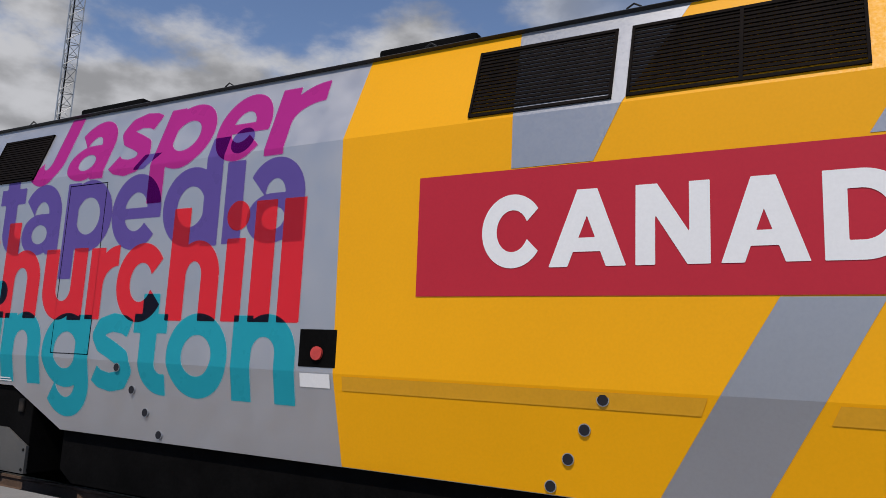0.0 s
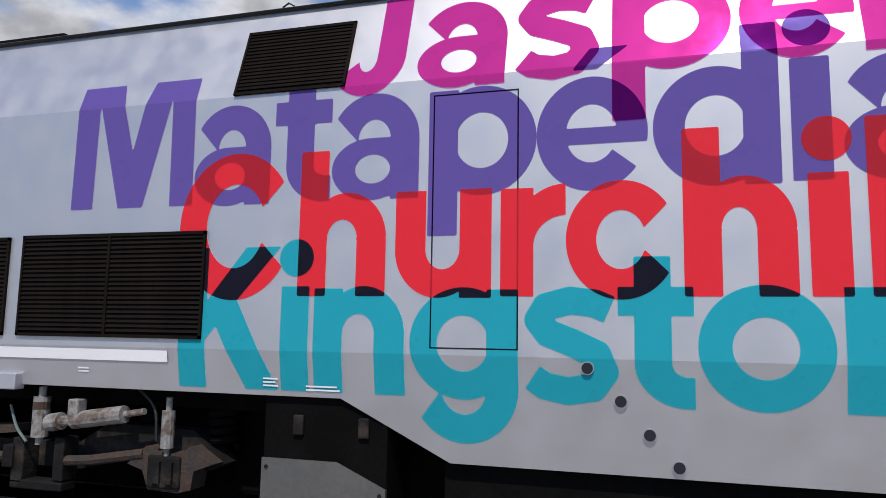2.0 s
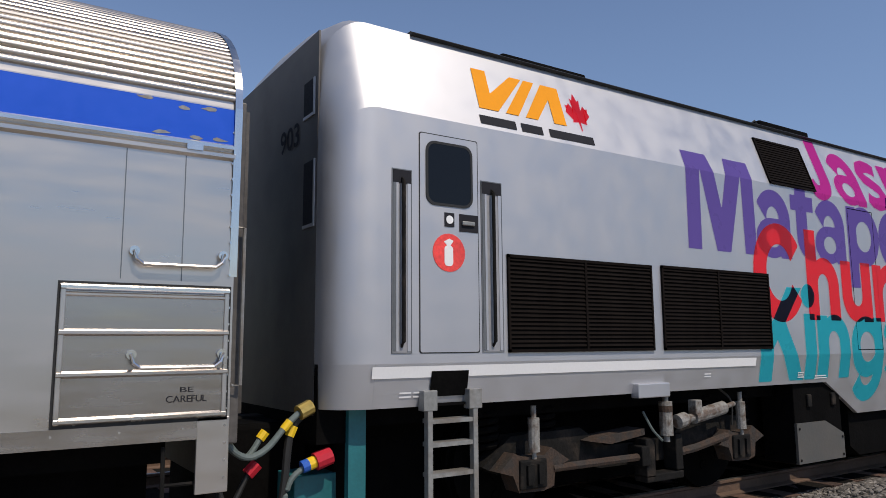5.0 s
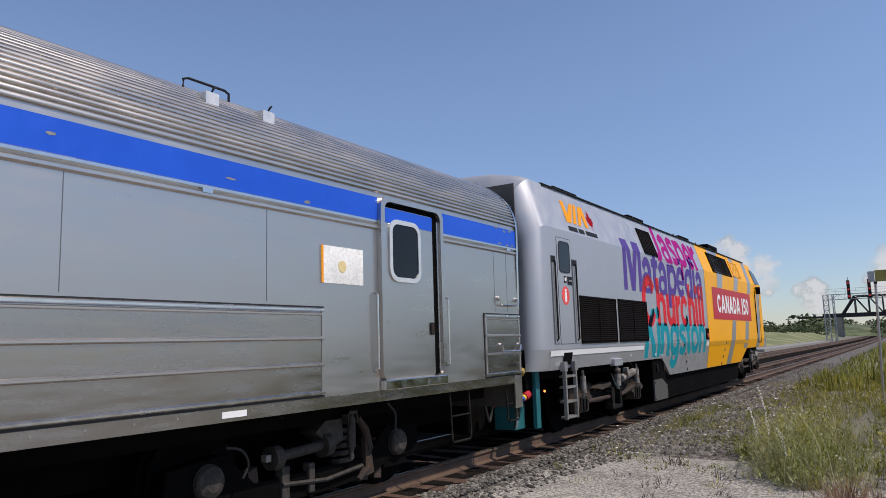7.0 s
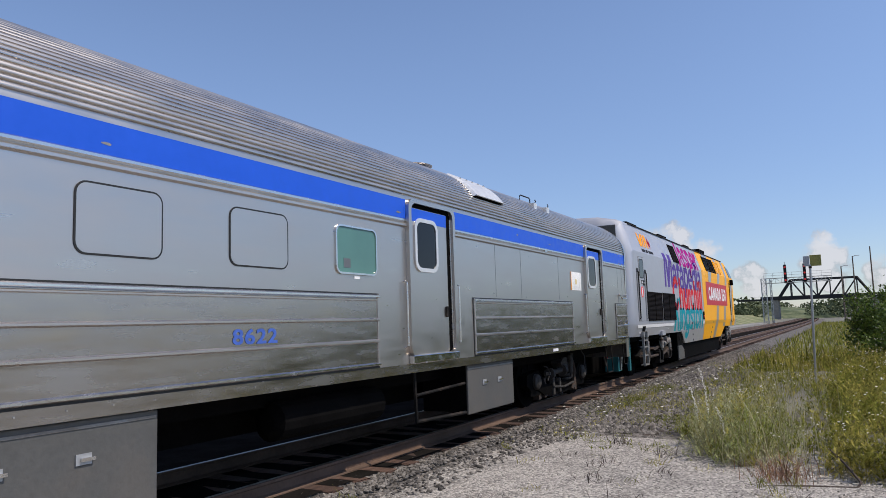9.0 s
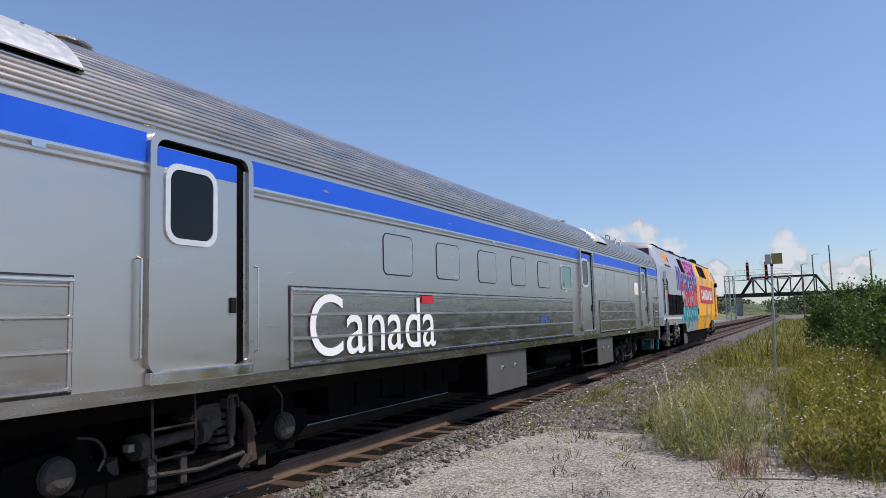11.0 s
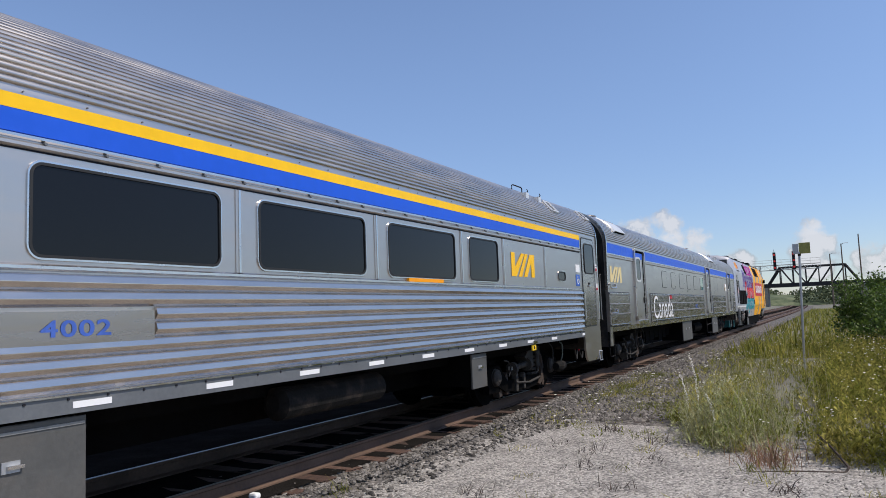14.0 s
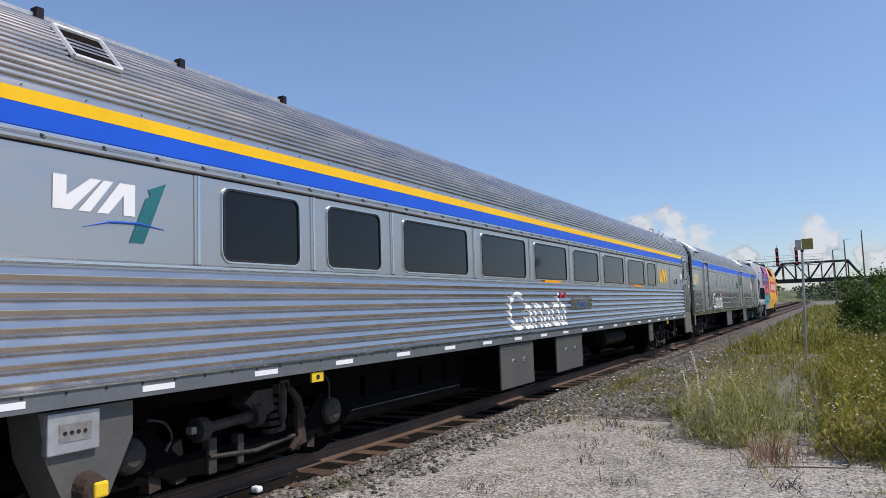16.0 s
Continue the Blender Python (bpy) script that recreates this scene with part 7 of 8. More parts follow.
def build_flowers():
    """Tall stalks with pale flower heads among the grass."""
    rng = np.random.default_rng(12)
    vs, fs, hv, hf = [], [], [], []
    for k in range(1500):
        p = sown(rng, 9.2, 42.0, 1.3, -4.0)
        if p is None:
            continue
        x, y = p
        h = rng.uniform(0.5, 1.0) * tallness(x, y) * 1.15
        z = -0.3
        dx, dy = rng.normal(0, 0.08, 2)
        b = len(vs)
        vs += [(x - 0.003, y, z), (x + 0.003, y, z), (x + dx, y + dy, z + h), (x, y - 0.003, z), (x, y + 0.003, z)]
        fs += [(b, b + 1, b + 2), (b + 3, b + 4, b + 2)]
        for q in range(rng.integers(1, 5)):
            c = np.array((x + dx, y + dy, z + h)) + rng.normal(0, 0.03, 3)
            s = rng.uniform(0.008, 0.018)
            b = len(hv)
            hv += [c + s * np.array(o) for o in ((1, 0, 0.2), (-1, 0, 0.1), (0, 1, 0.1), (0, -1, 0.2), (0, 0, 0.6), (0, 0, -0.3))]
            hf += [(b, b + 2, b + 4), (b + 2, b + 1, b + 4), (b + 1, b + 3, b + 4), (b + 3, b, b + 4), (b + 2, b, b + 5), (b + 1, b + 2, b + 5), (b + 3, b + 1, b + 5), (b, b + 3, b + 5)]
    for k in range(70):
        x, y = 10.5 + 14 * rng.random(), rng.uniform(2.9, 4.5)
        c, s = np.array((x, y, -0.25 + rng.uniform(0.08, 0.4))), rng.uniform(0.015, 0.032)
        b = len(vs)
        vs += [(x - 0.003, y, -0.3), (x + 0.003, y, -0.3), tuple(c)]
        fs.append((b, b + 1, b + 2))
        b = len(hv)
        hv += [c + s * np.array(o) for o in ((1, 0, 0.2), (-1, 0, 0.1), (0, 1, 0.1), (0, -1, 0.2), (0, 0, 0.4), (0, 0, -0.3))]
        hf += [(b, b + 2, b + 4), (b + 2, b + 1, b + 4), (b + 1, b + 3, b + 4), (b + 3, b, b + 4), (b + 2, b, b + 5), (b + 1, b + 2, b + 5), (b + 3, b + 1, b + 5), (b, b + 3, b + 5)]
    for x, y, h in ((10.6, 1.75, 1.15), (10.9, 1.95, 0.85), (10.2, 1.5, 0.65)):
        for q in range(70):
            u = q / 69
            c = np.array((x + 0.10 * u, y + 0.10 * u * u, -0.3 + h * (0.45 + 0.55 * u))) + rng.normal(0, 0.008, 3)
            s = 0.009
            b = len(hv)
            hv += [c + s * np.array(o) for o in ((1, 0, 0.2), (-1, 0, 0.1), (0, 1, 0.1), (0, -1, 0.2), (0, 0, 0.9), (0, 0, -0.9))]
            hf += [(b, b + 2, b + 4), (b + 2, b + 1, b + 4), (b + 1, b + 3, b + 4), (b + 3, b, b + 4), (b + 2, b, b + 5), (b + 1, b + 2, b + 5), (b + 3, b + 1, b + 5), (b, b + 3, b + 5)]
    tagged(raw("weed_stalks", vs, fs, GRASS, None, "thin green stalks of tall weeds"), category="weeds", kind="stuff")
    tagged(raw("flower_heads", hv, hf, BLOSSOM, None, "small pale flower heads on tall weeds"), category="flowers", kind="stuff")


def leafy_stalks(name, feet, heights, material, label, seed, leaf=(0.04, 0.10), leaves=(14, 26), lean=0.10):
    """Upright weeds: a thin stalk each, set with narrow leaves all the way up."""
    rng = np.random.default_rng(seed)
    vs, fs = [], []
    for (x, y), h in zip(feet, heights):
        foot = np.array((x, y, -0.31))
        tip = foot + np.append(rng.normal(0, lean, 2), h)
        b = len(vs)
        vs += [foot - (0.003, 0, 0), foot + (0.003, 0, 0), tip]
        fs.append((b, b + 1, b + 2))
        for j in range(rng.integers(*leaves)):
            u = rng.uniform(0.10, 1.0)
            p = foot + (tip - foot) * u
            a = rng.uniform(0, 6.28)
            L = rng.uniform(*leaf) * (1.15 - 0.6 * u)
            d = np.array((np.cos(a), np.sin(a), rng.uniform(0.0, 1.1))) * L
            w = np.array((-np.sin(a), np.cos(a), 0.0)) * L * 0.17
            b = len(vs)
            vs += [p, p + d * 0.5 + w, p + d, p + d * 0.5 - w]
            fs.append((b, b + 1, b + 2, b + 3))
    tagged(raw(name, vs, fs, material, None, label), category="weeds", kind="stuff")


def build_weeds():
    rng = np.random.default_rng(31)
    feet, heights = [], []
    for k in range(13000):
        p = sown(rng, 9.0, 34.0, 1.5, -2.2)
        if p is None:
            continue
        h = rng.uniform(0.45, 1.05) * tallness(*p)
        if rng.random() < 0.25 + 0.75 * h:
            feet.append(p), heights.append(h)
    leafy_stalks("leafy_weeds", feet, heights, GRASS, "leafy olive-green weeds among the grass", 32)
    # the pale clump at the edge of the gravel
    feet, heights = [], []
    for k in range(900):
        x, y = rng.normal(11.0, 1.15), rng.normal(1.5, 0.42)
        if 0.55 < y < verge(x) + rng.exponential(0.22):
            feet.append((x, y))
            heights.append(rng.uniform(0.25, 0.80) * (0.55 + 0.65 * math.exp(-((x - 11) / 1.6) ** 2 - ((y - 1.5) / 0.5) ** 2)))
    leafy_stalks("silvery_weeds", feet, heights, SILVERY, "pale silvery-green weeds in a loose clump", 33, (0.03, 0.075), (16, 30), 0.13)
    # tall rank growth below the bushes
    feet, heights = [], []
    for k in range(2600):
        x = 8.9 + 15 * rng.random() ** 1.1
        y = rng.uniform(-2.6, 0.75)
        thin = min(1.0, (x - 8.7) / 2.2) * (1.0 if y < 0.2 else 0.35)
        if noise.noise((x * 0.7, y * 0.9, 11)) > -0.22 and rng.random() < thin:
            feet.append((x, y))
            heights.append((0.45 + 0.55 * thin) * rng.uniform(0.35, 1.05) * (0.72 + 0.28 * min(1.0, max(0.0, 0.3 - y) / 1.2)) * (1 + 0.5 * noise.noise((x * 0.8, y, 5))))
    leafy_stalks("rank_weeds", feet, heights, GRASS, "tall yellow-green weeds below the bushes", 34, (0.05, 0.12), (16, 30), 0.12)
    # sparse flat growth in the stones beside the ties
    feet, heights = [], []
    for k in range(1300):
        x, y = 9.5 + 20 * rng.random() ** 1.2, rng.uniform(2.2, 4.6)
        if noise.noise((x * 0.9, y * 1.1, 21)) > 0.12:
            feet.append((x, y + bend(x))), heights.append(rng.uniform(0.06, 0.28))
    leafy_stalks("shoulder_weeds", feet, heights, GRASS, "low weeds scattered in the stones", 35, (0.03, 0.07), (7, 16), 0.10)


def build_ridge():
    """Wooded rising ground that closes the view."""
    bm = B()
    rows = []
    ys = [-420 + 6 * k for k in range(141)]
    for x, lift in ((330, 0.0), (350, 0.55), (385, 0.85), (430, 1.0), (520, 0.9)):
        rows.append([bm.verts.new((x + 6 * noise.noise((y * 0.1, x, 0)), y, -0.6 + lift * (7.5 + 2.4 * noise.noise((y * 0.02, 0, 1)) + 2.2 * noise.noise((y * 0.13, x * 0.05, 5)) + 1.4 * noise.noise((y * 0.35, x * 0.2, 9))) * (0.72 + 0.28 * min(1.0, abs(y - 8) / 26.0)))) for y in ys])
    for a, b in zip(rows, rows[1:]):
        for k in range(len(ys) - 1):
            bm.faces.new((a[k], b[k], b[k + 1], a[k + 1]))
    tagged(part("wooded_ridge", bm, FAR_GREEN, None, "low wooded ridge on the horizon"), category="ridge", kind="structure")


def build_bush(x, y, r, h, seed, dense=7500):
    rng = np.random.default_rng(seed)
    bush = tagged(new("bush"), "dense green roadside bush with pale seed heads", "bush", group="bushes beside the line")
    bush.location = (x, y, -0.3)
    bm = B()
    clumps = []
    for k in range(16):
        a, e = rng.uniform(0, 6.28), rng.uniform(0.25, 1.0)
        rad = r * rng.uniform(0.25, 0.85) * (1.1 - 0.5 * e)
        tip = np.array((rad * np.cos(a), rad * np.sin(a), h * e * rng.uniform(0.75, 1.0)))
        sweep(bm, [(0.1 * np.cos(a), 0.1 * np.sin(a), 0), tuple(tip * (0.5, 0.5, 0.6)), tuple(tip)], [0.022, 0.014, 0.005], 5)
        clumps.append(tip)
        for j in range(3):
            clumps.append(tip + rng.normal(0, 0.28, 3) * (1, 1, 0.7))
    part("stem", bm, BARK, bush)
    vs, fs, pv, pf = [], [], [], []
    for k in range(dense):
        c = clumps[rng.integers(len(clumps))]
        p = c + rng.normal(0, 0.16, 3)
        if p[2] < 0.05:
            p[2] = rng.uniform(0.05, 0.5)
        a = rng.normal(0, 1, 3)
        a /= np.linalg.norm(a)
        b = np.cross(a, rng.normal(0, 1, 3))
        b /= np.linalg.norm(b)
        L, w = rng.uniform(0.06, 0.12), rng.uniform(0.02, 0.042)
        n = len(vs)
        vs += [p, p + a * L * 0.5 + b * w, p + a * L, p + a * L * 0.5 - b * w]
        fs += [(n, n + 1, n + 2, n + 3)]
        if k % 130 == 0 and p[2] > h * 0.4:
            n = len(pv)
            s = rng.uniform(0.016, 0.036)
            pv += [p + s * np.array(o) for o in ((1, 0, 0), (-0.5, 0.9, 0), (-0.5, -0.9, 0), (0, 0, 1.2))]
            pf += [(n, n + 1, n + 3), (n + 1, n + 2, n + 3), (n + 2, n, n + 3)]
    raw("leaves", vs, fs, LEAF, bush)
    raw("seed_heads", pv, pf, BLOSSOM, bush)
    return bush


def build_sign_post():
    post = tagged(new("sign_post"), "tall thin galvanised post with a small faded sign", "sign post")
    post.location = (22.0, 0.80, -0.32)
    part("pole", sweep(B(), [(0, 0, 0), (0, -0.10, 3.2)], 0.03, 8), GALV, post)
    part("sign_plate", box(B(), -0.02, 0.0, -0.38, -0.10, 3.16, 3.46, 0.006), SIGN_GREEN, post, "faded green-yellow plate")
    part("side_plate", box(B(), -0.012, 0.008, -0.09, 0.06, 3.16, 3.44, 0.006), GALV, post)
    part("clamp", box(B(), -0.03, 0.03, -0.14, -0.06, 3.10, 3.16, 0.005), IRON, post)


def lattice(bm, x, y, z0, z1, w, legs=4, steps=10, r=0.03, brace=0.018):
    pts = [(x + w / 2 * math.cos(math.pi / 4 + 2 * math.pi * k / legs) * 1.414, y + w / 2 * math.sin(math.pi / 4 + 2 * math.pi * k / legs) * 1.414) for k in range(legs)]
    for px, py in pts:
        sweep(bm, [(px, py, z0), (px, py, z1)], r, 5)
    for s in range(steps):
        a, b = z0 + (z1 - z0) * s / steps, z0 + (z1 - z0) * (s + 1) / steps
        for k in range(legs):
            p, q = pts[k], pts[(k + 1) % legs]
            sweep(bm, [(*p, a), (*q, b)] if s % 2 else [(*q, a), (*p, b)], brace, 4)
            sweep(bm, [(*p, b), (*q, b)], brace, 4)
    return bm


def build_mast():
    mast = tagged(new("lattice_mast"), "tall slender lattice radio mast", "mast")
    mast.location = (-51.0, 31.9, -0.5)
    part("lattice", lattice(B(), 0, 0, 0, 52, 0.85, 3, 52, 0.05, 0.028), GALV, mast)
    part("feeder_cable", sweep(B(), [(0.1, -0.2, 0), (0.1, -0.2, 52)], 0.05, 5), IRON, mast)
    part("footing", box(B(), -0.8, 0.8, -0.8, 0.8, -0.3, 0.2, 0.05), CONCRETE, mast)


def build_wires():
    for k in range(3):
        pts = []
        for i in range(13):
            u = i / 12
            pts.append((-120 + 100 * u, 40 + 4 * u, 8.6 + 0.9 * k - 2.0 * (1 - (2 * u - 1) ** 2)))
        ob = part("overhead_wire", sweep(B(), pts, 0.02, 5), INK, None, "thin overhead wire strung between poles")
        tagged(ob, category="wire", group="overhead wires")
    for x, y in ((-120, 40), (-20, 44)):
        p = tagged(part("wire_pole", sweep(B(), [(x, y, -0.5), (x, y, 11)], [0.16, 0.11], 8), WOOD_POLE, None, "weathered wooden pole carrying wires"), category="pole", group="utility poles")


def build_signals():
    gantry = tagged(new("signal_gantry"), "galvanised signal bridge with red signals over the tracks", "signal bridge")
    X, Y0, Y1, top = 160.0, 13.8, 1.5, 9.2
    gantry.location = (X, 0, -0.3)
    part("post", lattice(B(), 0, Y0, 0, top, 0.9, 4, 9, 0.07, 0.04), GALV, gantry, "lattice post")
    part("post", lattice(B(), 0, Y0 - 1.3, 0, top, 0.3, 4, 9, 0.06, 0.03), GALV, gantry)
    bm = B()
    for z in (top - 1.0, top):
        for x in (-0.4, 0.4):
            sweep(bm, [(x, Y0, z), (x, Y1, z)], 0.06, 5)
    for k in range(11):
        a, b = Y0 + (Y1 - Y0) * k / 11, Y0 + (Y1 - Y0) * (k + 1) / 11
        sweep(bm, [(-0.4, a, top - 1), (-0.4, b, top)] if k % 2 else [(-0.4, a, top), (-0.4, b, top - 1)], 0.035, 4)
        sweep(bm, [(-0.4, b, top - 1), (-0.4, b, top)], 0.03, 4)
    part("truss", bm, GALV, gantry, "lattice beam")
    bm = B()
    for z in (top + 0.6, top + 1.1):
        sweep(bm, [(0.4, Y0, z), (0.4, Y1, z)], 0.025, 4)
    for k in range(8):
        y = Y0 + (Y1 - Y0) * k / 7
        sweep(bm, [(0.4, y, top), (0.4, y, top + 1.1)], 0.025, 4)
    part("handrail", bm, GALV, gantry)
    for y in (9.65, 6.15):
        head = part("signal_head", box(B(), -0.75, -0.55, y - 0.28, y + 0.28, top - 1.0, top + 2.6, 0.05), INK, gantry, "black signal head with three lamps")
        part("signal_mast", sweep(B(), [(-0.4, y, top - 1.4), (-0.4, y, top + 3.2)], 0.06, 6), GALV, gantry)
        for k, z in enumerate((top - 0.5, top + 0.8, top + 2.1)):
            part("hood", sweep(B(), [(-0.75, y, z), (-0.95, y, z)], [0.26, 0.22], 12, False), INK, head)
            part("lamp", sweep(B(), [(-0.76, y, z), (-0.80, y, z)], 0.19, 12), SIGNAL_RED if k != 1 or y > 7 else SIGNAL_RED, head, "red signal lamp")


def build_bridge():
    bridge = tagged(new("truss_bridge"), "black steel truss bridge over the railway", "bridge")
    bridge.location = (288, 0, 0)
    yl, yr, zb, zt, n = 20.0, -9.0, 7.6, 14.0, 7
    step = (yl - yr) / n
    for x in (-3.2, 3.2):
        part("bottom_chord", box(B(), x - 0.2, x + 0.2, yr - 6, yl + 6, zb - 0.5, zb + 0.45), BRIDGE, bridge)
        part("top_chord", box(B(), x - 0.25, x + 0.25, yr + step, yl - step, zt - 0.5, zt), BRIDGE, bridge)
        part("end_post", sweep(B(), [(x, yl, zb), (x, yl - step, zt - 0.2)], 0.32, 4), BRIDGE, bridge)
        part("end_post", sweep(B(), [(x, yr, zb), (x, yr + step, zt - 0.2)], 0.32, 4), BRIDGE, bridge)
        for k in range(1, n):
            y = yl - k * step
            part("upright", box(B(), x - 0.14, x + 0.14, y - 0.16, y + 0.16, zb, zt - 0.3), BRIDGE, bridge)
            if k < n - 1:
                y2 = y - step
                a, b = ((y, zt - 0.3), (y2, zb)) if k < n / 2 - 0.5 else ((y, zb), (y2, zt - 0.3))
                part("diagonal", sweep(B(), [(x, *a), (x, *b)], 0.2, 4), BRIDGE, bridge)
    part("deck", box(B(), -3.6, 3.6, yr - 40, yl + 14, zb - 0.9, zb - 0.3), BRIDGE, bridge)
    for k in range(4):
        y = yl - step * (1 + k * (n - 2) / 3)
        part("cross_brace", box(B(), -3.2, 3.2, y - 0.15, y + 0.15, zt - 0.4, zt - 0.1), BRIDGE, bridge)
    for y in (yl + 1, yr - 1):
        part("pier", box(B(), -3.4, 3.4, y - 0.9, y + 0.9, -0.6, zb - 0.5, 0.1), CONCRETE, bridge, "concrete pier")
    part("approach_girder", box(B(), -3.4, -3.0, yr - 40, yr - 2, zb - 1.6, zb + 0.5), BRIDGE, bridge)
    for k in range(4):
        part("pier", box(B(), -2.6, 2.6, yr - 12 - 8 * k, yr - 11 - 8 * k, -0.6, zb - 0.9), BRIDGE, bridge)


def build_poles():
    for x, y, h, arm in ((200, -0.3, 13.2, 1), (200, -2.9, 15.5, 1), (200, -6.7, 17.6, 0), (190, -14.5, 15.0, 1)):
        pole = tagged(new("light_pole"), "tall dark pole beside the line", "pole", group="distant poles")
        pole.location = (x, y, -0.4)
        part("pole", sweep(B(), [(0, 0, 0), (0, 0, h)], [0.22, 0.13], 7), WOOD_POLE, pole)
        if arm:
            part("lamp_arm", sweep(B(), [(0, 0, h - 0.2), (0, -0.5, h + 0.1), (0, -1.5, h + 0.1)], 0.07, 5), GALV, pole)


def crown(bm_v, bm_f, c, r, count, rng):
    for k in range(count):
        d = rng.normal(0, 1, 3)
        d /= np.linalg.norm(d)
        p = np.array(c) + d * np.array(r) * rng.uniform(0.5, 1.0) ** 0.5
        a = rng.normal(0, 1, 3)
        a /= np.linalg.norm(a)
        b = np.cross(a, d + rng.normal(0, 0.4, 3))
        b /= max(np.linalg.norm(b), 1e-6)
        s = rng.uniform(0.25, 0.6) * min(r) * 0.36
        n = len(bm_v)
        bm_v += [p - a * s, p + b * s * 0.7, p + a * s, p - b * s * 0.7]
        bm_f.append((n, n + 1, n + 2, n + 3))


def build_far_woods():
    rng = np.random.default_rng(21)
    vs, fs = [], []
    for k in range(190):
        if k < 120:
            x = rng.uniform(190, 600)
            y = rng.uniform(46, 150) * (0.6 + x / 500)
            z = 2.0
        else:
            x = rng.uniform(300, 700)
            y = rng.uniform(-160, -30) * (0.5 + x / 700)
            z = 1.0
        h = rng.uniform(4, 8)
        crown(vs, fs, (x, y, z + h * 0.5), (h * 0.7, h * 0.7, h * 0.55), 260, rng)
    for k in range(150):
        x = rng.uniform(330, 560)
        y = rng.uniform(-190, 60)
        h = rng.uniform(5, 11)
        crown(vs, fs, (x, y, h * 0.45), (h * 0.9, h * 0.9, h * 0.55), 260, rng)
    for k in range(60):
        x = rng.uniform(150, 280)
        y = rng.uniform(-60, -22)
        crown(vs, fs, (x, y, 2.0), (3.2, 3.2, 3.0), 260, rng)
    for k in range(50):
        x = rng.uniform(170, 285)
        y = 24 + rng.uniform(0, 30)
        crown(vs, fs, (x, y, 2.2), (2.2, 2.2, 1.8), 220, rng)
    tagged(raw("distant_woods", vs, fs, FAR_GREEN, None, "dark green scrub and trees on the horizon"), category="trees", kind="stuff")
    bm = B()
    rows = []
    for x in (60, 100, 150, 200, 260, 330, 430, 600, 900):
        row = []
        for y, z in ((15.5, -0.6), (19, 0.4), (26, 2.2), (40, 3.6), (80, 4.5), (200, 6.5), (500, 3)):
            row.append(bm.verts.new((x, y + bend(x) * 1.0, z * min(1.0, (x - 55) / 110) * (1 + 0.3 * noise.noise((x * 0.02, y * 0.05, 0))) - 0.3)))
        rows.append(row)
    for a, b in zip(rows, rows[1:]):
        for k in range(len(a) - 1):
            bm.faces.new((a[k], b[k], b[k + 1], a[k + 1]))
    tagged(part("embankment", bm, BANK, None, "grassy bank rising beside the far tracks", smooth=True), category="embankment", kind="structure")
    tagged(part("far_platform", box(B(), 80, 150, 12.9, 15.4, -0.4, 0.05), CONCRETE, None, "pale strip of concrete beside the siding"), category="platform", kind="structure")


def build_tree(x, y, h, seed):
    rng = np.random.default_rng(seed)
    tree = tagged(new("tree"), "leafy green tree behind the tracks", "tree", group="trees behind the tracks")
    tree.location = (x, y, -0.4)
    bm = sweep(B(), [(0, 0, 0), (0.1, 0, h * 0.35), (0.05, 0.1, h * 0.8)], [0.22, 0.15, 0.04], 8)
    vs, fs = [], []
    for k in range(14):
        a, e = rng.uniform(0, 6.28), rng.uniform(0.3, 0.95)
        rad = h * 0.32 * (1.15 - 0.7 * e) * rng.uniform(0.6, 1.1)
        tip = (rad * math.cos(a), rad * math.sin(a), h * e)
        sweep(bm, [(0.05, 0.05, h * e * 0.7), (tip[0] * 0.5, tip[1] * 0.5, h * e * 0.88), tip], [0.07, 0.05, 0.015], 5)
        crown(vs, fs, tip, (h * 0.15, h * 0.15, h * 0.12), 420, rng)
    part("trunk", bm, BARK, tree)
    raw("crown", vs, fs, LEAF, tree)


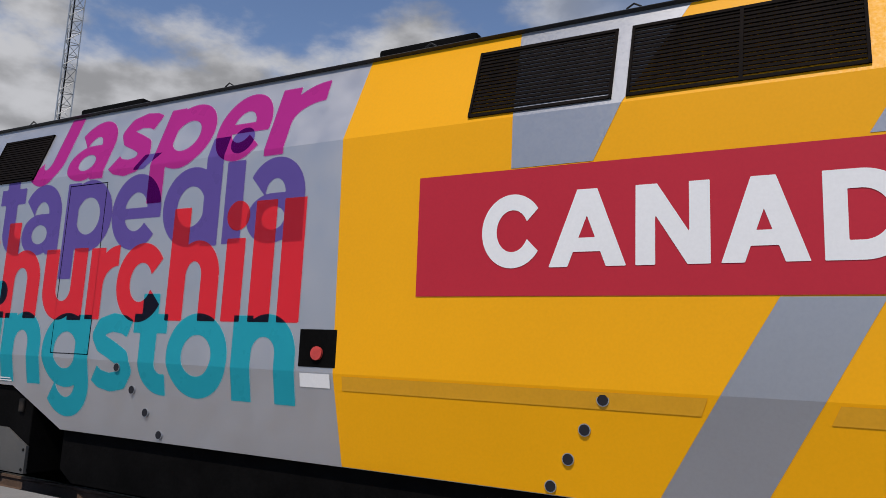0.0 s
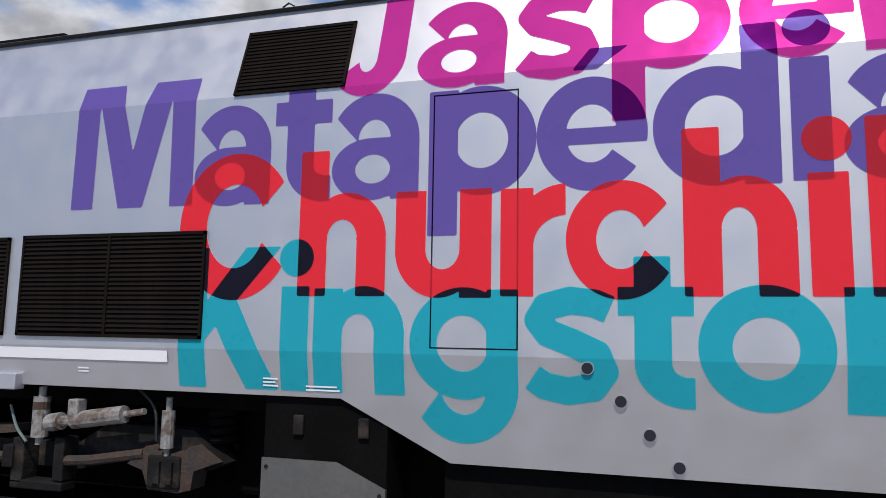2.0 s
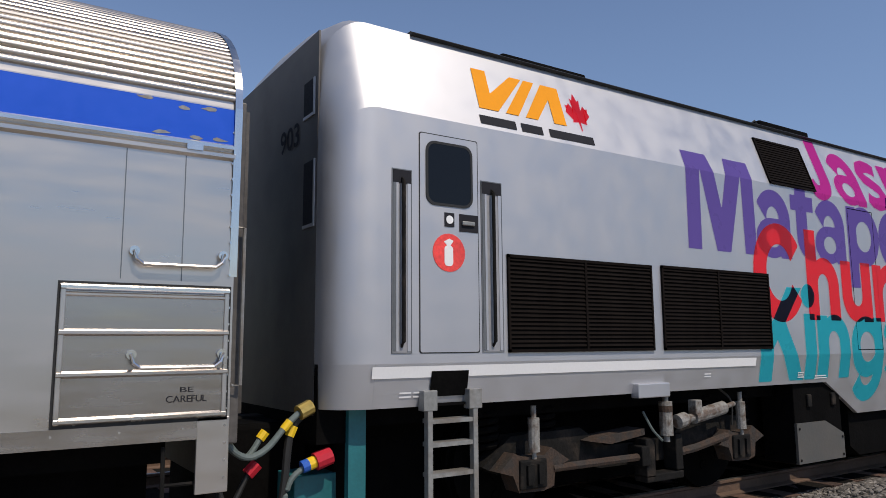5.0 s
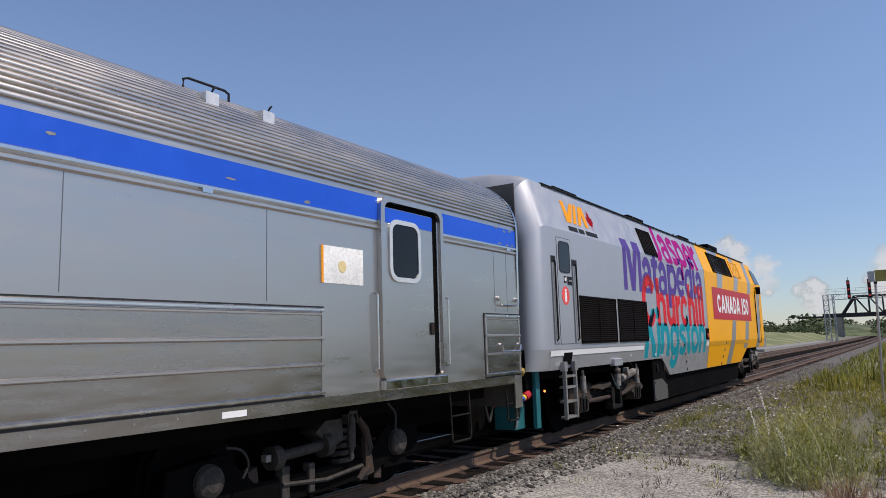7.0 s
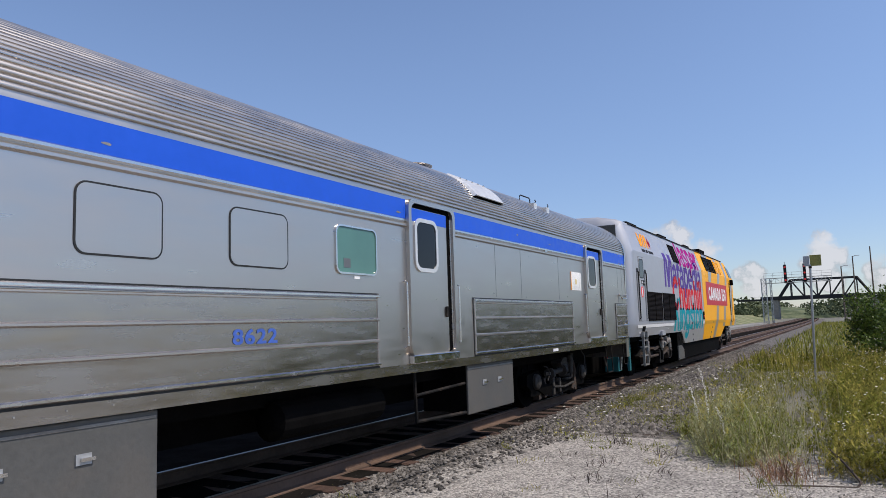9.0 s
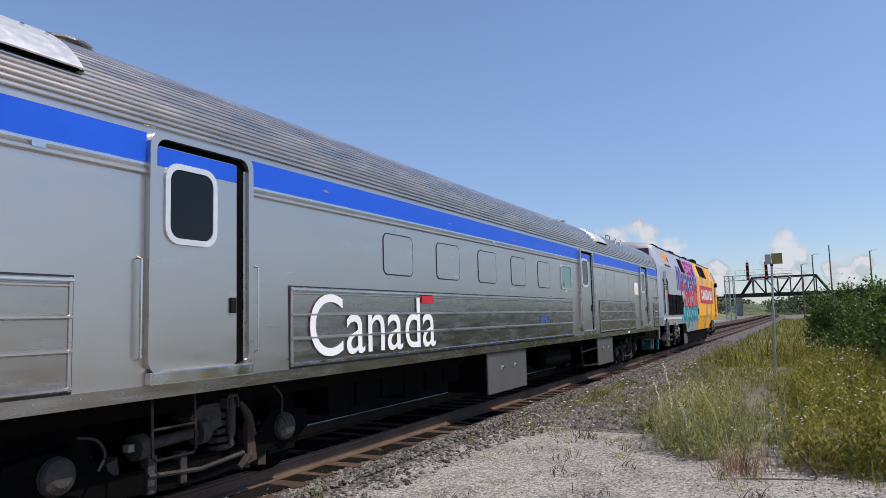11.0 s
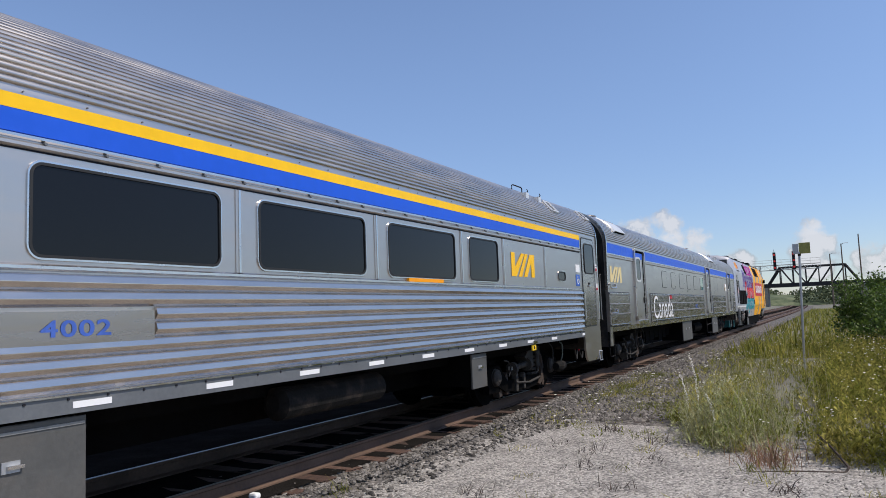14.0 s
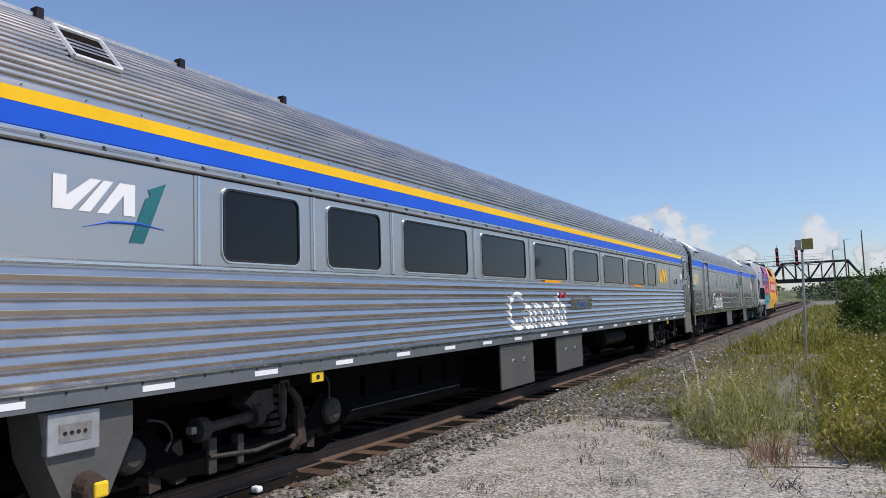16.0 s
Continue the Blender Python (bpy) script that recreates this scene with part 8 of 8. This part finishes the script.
def build_debris():
    a = part("driftwood_stick", sweep(B(), [(8.27, 1.20, -0.27), (8.5, 0.85, -0.262), (8.62, 0.45, -0.255), (8.73, 0.02, -0.262), (8.82, -0.02, -0.22), (9.2, 0.12, -0.10), (9.5, 0.27, 0.0)], [0.010, 0.016, 0.017, 0.018, 0.016, 0.014, 0.010], 6), TWIG, None, "dead dark-brown stick lying on the gravel")
    tagged(a, category="stick")
    rng = random.Random(14)
    for x, y, n in ((11.9, 3.05, 0.34), (12.25, 2.9, 0.26), (11.6, 2.8, 0.22), (12.0, 2.75, 0.18)):
        w, turn_ = rng.uniform(0.04, 0.09), rng.uniform(-0.5, 0.5)
        pts = [(-n, 0), (-n * 0.6, 0.035), (0, 0.028), (n * 0.5, 0.045), (n, 0.012), (n * 0.7, 0), (0, -0.01)]
        bm = prism(B(), pts, -w, w)
        for v in bm.verts:
            p = Vector((v.co.x * math.cos(turn_) - v.co.y * math.sin(turn_), v.co.x * math.sin(turn_) + v.co.y * math.cos(turn_)))
            v.co = Vector((x + p.x, y + p.y, -0.265 + v.co.z))
        tagged(part("broken_board", bm, TWIG, None, "dark splintered piece of wood on the gravel"), category="wood", group="broken boards")
    a = part("white_stone", box(B(), 5.35, 5.43, 5.02, 5.12, -0.16, -0.10, 0.02), WHITE, None, "white scrap lying beside the rail")
    tagged(a, category="scrap")
    # near-black sheet over the ballast: the train's shade put into its colour
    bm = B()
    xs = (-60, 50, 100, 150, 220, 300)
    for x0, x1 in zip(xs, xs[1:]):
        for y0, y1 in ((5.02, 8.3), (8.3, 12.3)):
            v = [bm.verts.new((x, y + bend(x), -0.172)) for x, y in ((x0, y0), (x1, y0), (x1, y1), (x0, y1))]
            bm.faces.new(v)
    tagged(part("oily_ballast", bm, mat("oily_ballast", (0.016, 0.0145, 0.0135), 0.95, 0, 0.3, 2, 50, 0.8, bump_scale=40, spec=0.0), None, "near-black sheet painting the train's shade on the ballast"), category="ballast", kind="structure")


build_sign_post()
build_mast()
build_wires()
build_signals()
build_bridge()
build_poles()
build_far_woods()
for bx, by, br, bh, bs in ((29.0, -1.4, 1.8, 2.55, 1), (25.5, -1.9, 1.6, 2.6, 2), (21.8, -2.1, 1.5, 2.45, 3), (18.4, -2.3, 1.35, 2.3, 4), (15.4, -2.4, 1.15, 1.95, 5), (33.5, -2.3, 2.0, 2.4, 6), (27.5, -4.2, 1.9, 2.6, 8), (21.0, -4.0, 1.6, 2.5, 9), (13.0, -2.3, 0.9, 1.5, 10)):
    build_bush(bx, by, br, bh, bs)
build_ridge()
for tx, ty, th, ts in ((1.5, 44, 8.0, 41), (7.0, 47, 9.0, 42), (13.0, 45, 7.5, 43), (19.0, 50, 8.5, 44), (-3.0, 41, 5.5, 45), (4.5, 39, 5.0, 46), (10.0, 41, 6.0, 47), (16.0, 40, 5.0, 48), (25.0, 46, 7.0, 49)):
    build_tree(tx, ty, th, ts)
build_grass()
build_weeds()
build_flowers()
build_stones()
build_debris()
build_ties(TRACK, 6.15, -4, 60, 0.52, True)
build_ties(TRACK, 6.15, 60, 240, 0.55, False)
build_ties(TRACK_FAR, 10.45, -60, 240, 0.55, False)


# ---- what moves ----
def travelled(t):
    """Metres gone at t seconds, read smoothly from TRAVEL."""
    ts = [a for a, _ in TRAVEL]
    vs = [b for _, b in TRAVEL]
    i = max(0, min(len(ts) - 2, int(np.searchsorted(ts, t, side="right")) - 1))

    def slope(k):
        lo, hi = max(0, k - 1), min(len(ts) - 1, k + 1)
        return (vs[hi] - vs[lo]) / (ts[hi] - ts[lo])

    h = ts[i + 1] - ts[i]
    u = (t - ts[i]) / h
    return (2 * u**3 - 3 * u**2 + 1) * vs[i] + (u**3 - 2 * u**2 + u) * h * slope(i) + (3 * u**2 - 2 * u**3) * vs[i + 1] + (u**3 - u**2) * h * slope(i + 1)


def motions():
    steps = [k * 0.25 for k in range(65)]
    for thing in (LOCOMOTIVE, BAGGAGE, COACH):
        x = thing.location.x
        walk(thing, [(t, pose(x + travelled(t), SIDE, 0)) for t in steps])
    for wheel, x, r in WHEELS:
        walk(wheel, [(k * 0.1, pose(x, 0, r, 0, math.degrees(travelled(k * 0.1) / r), 0)) for k in range(161)])


motions()
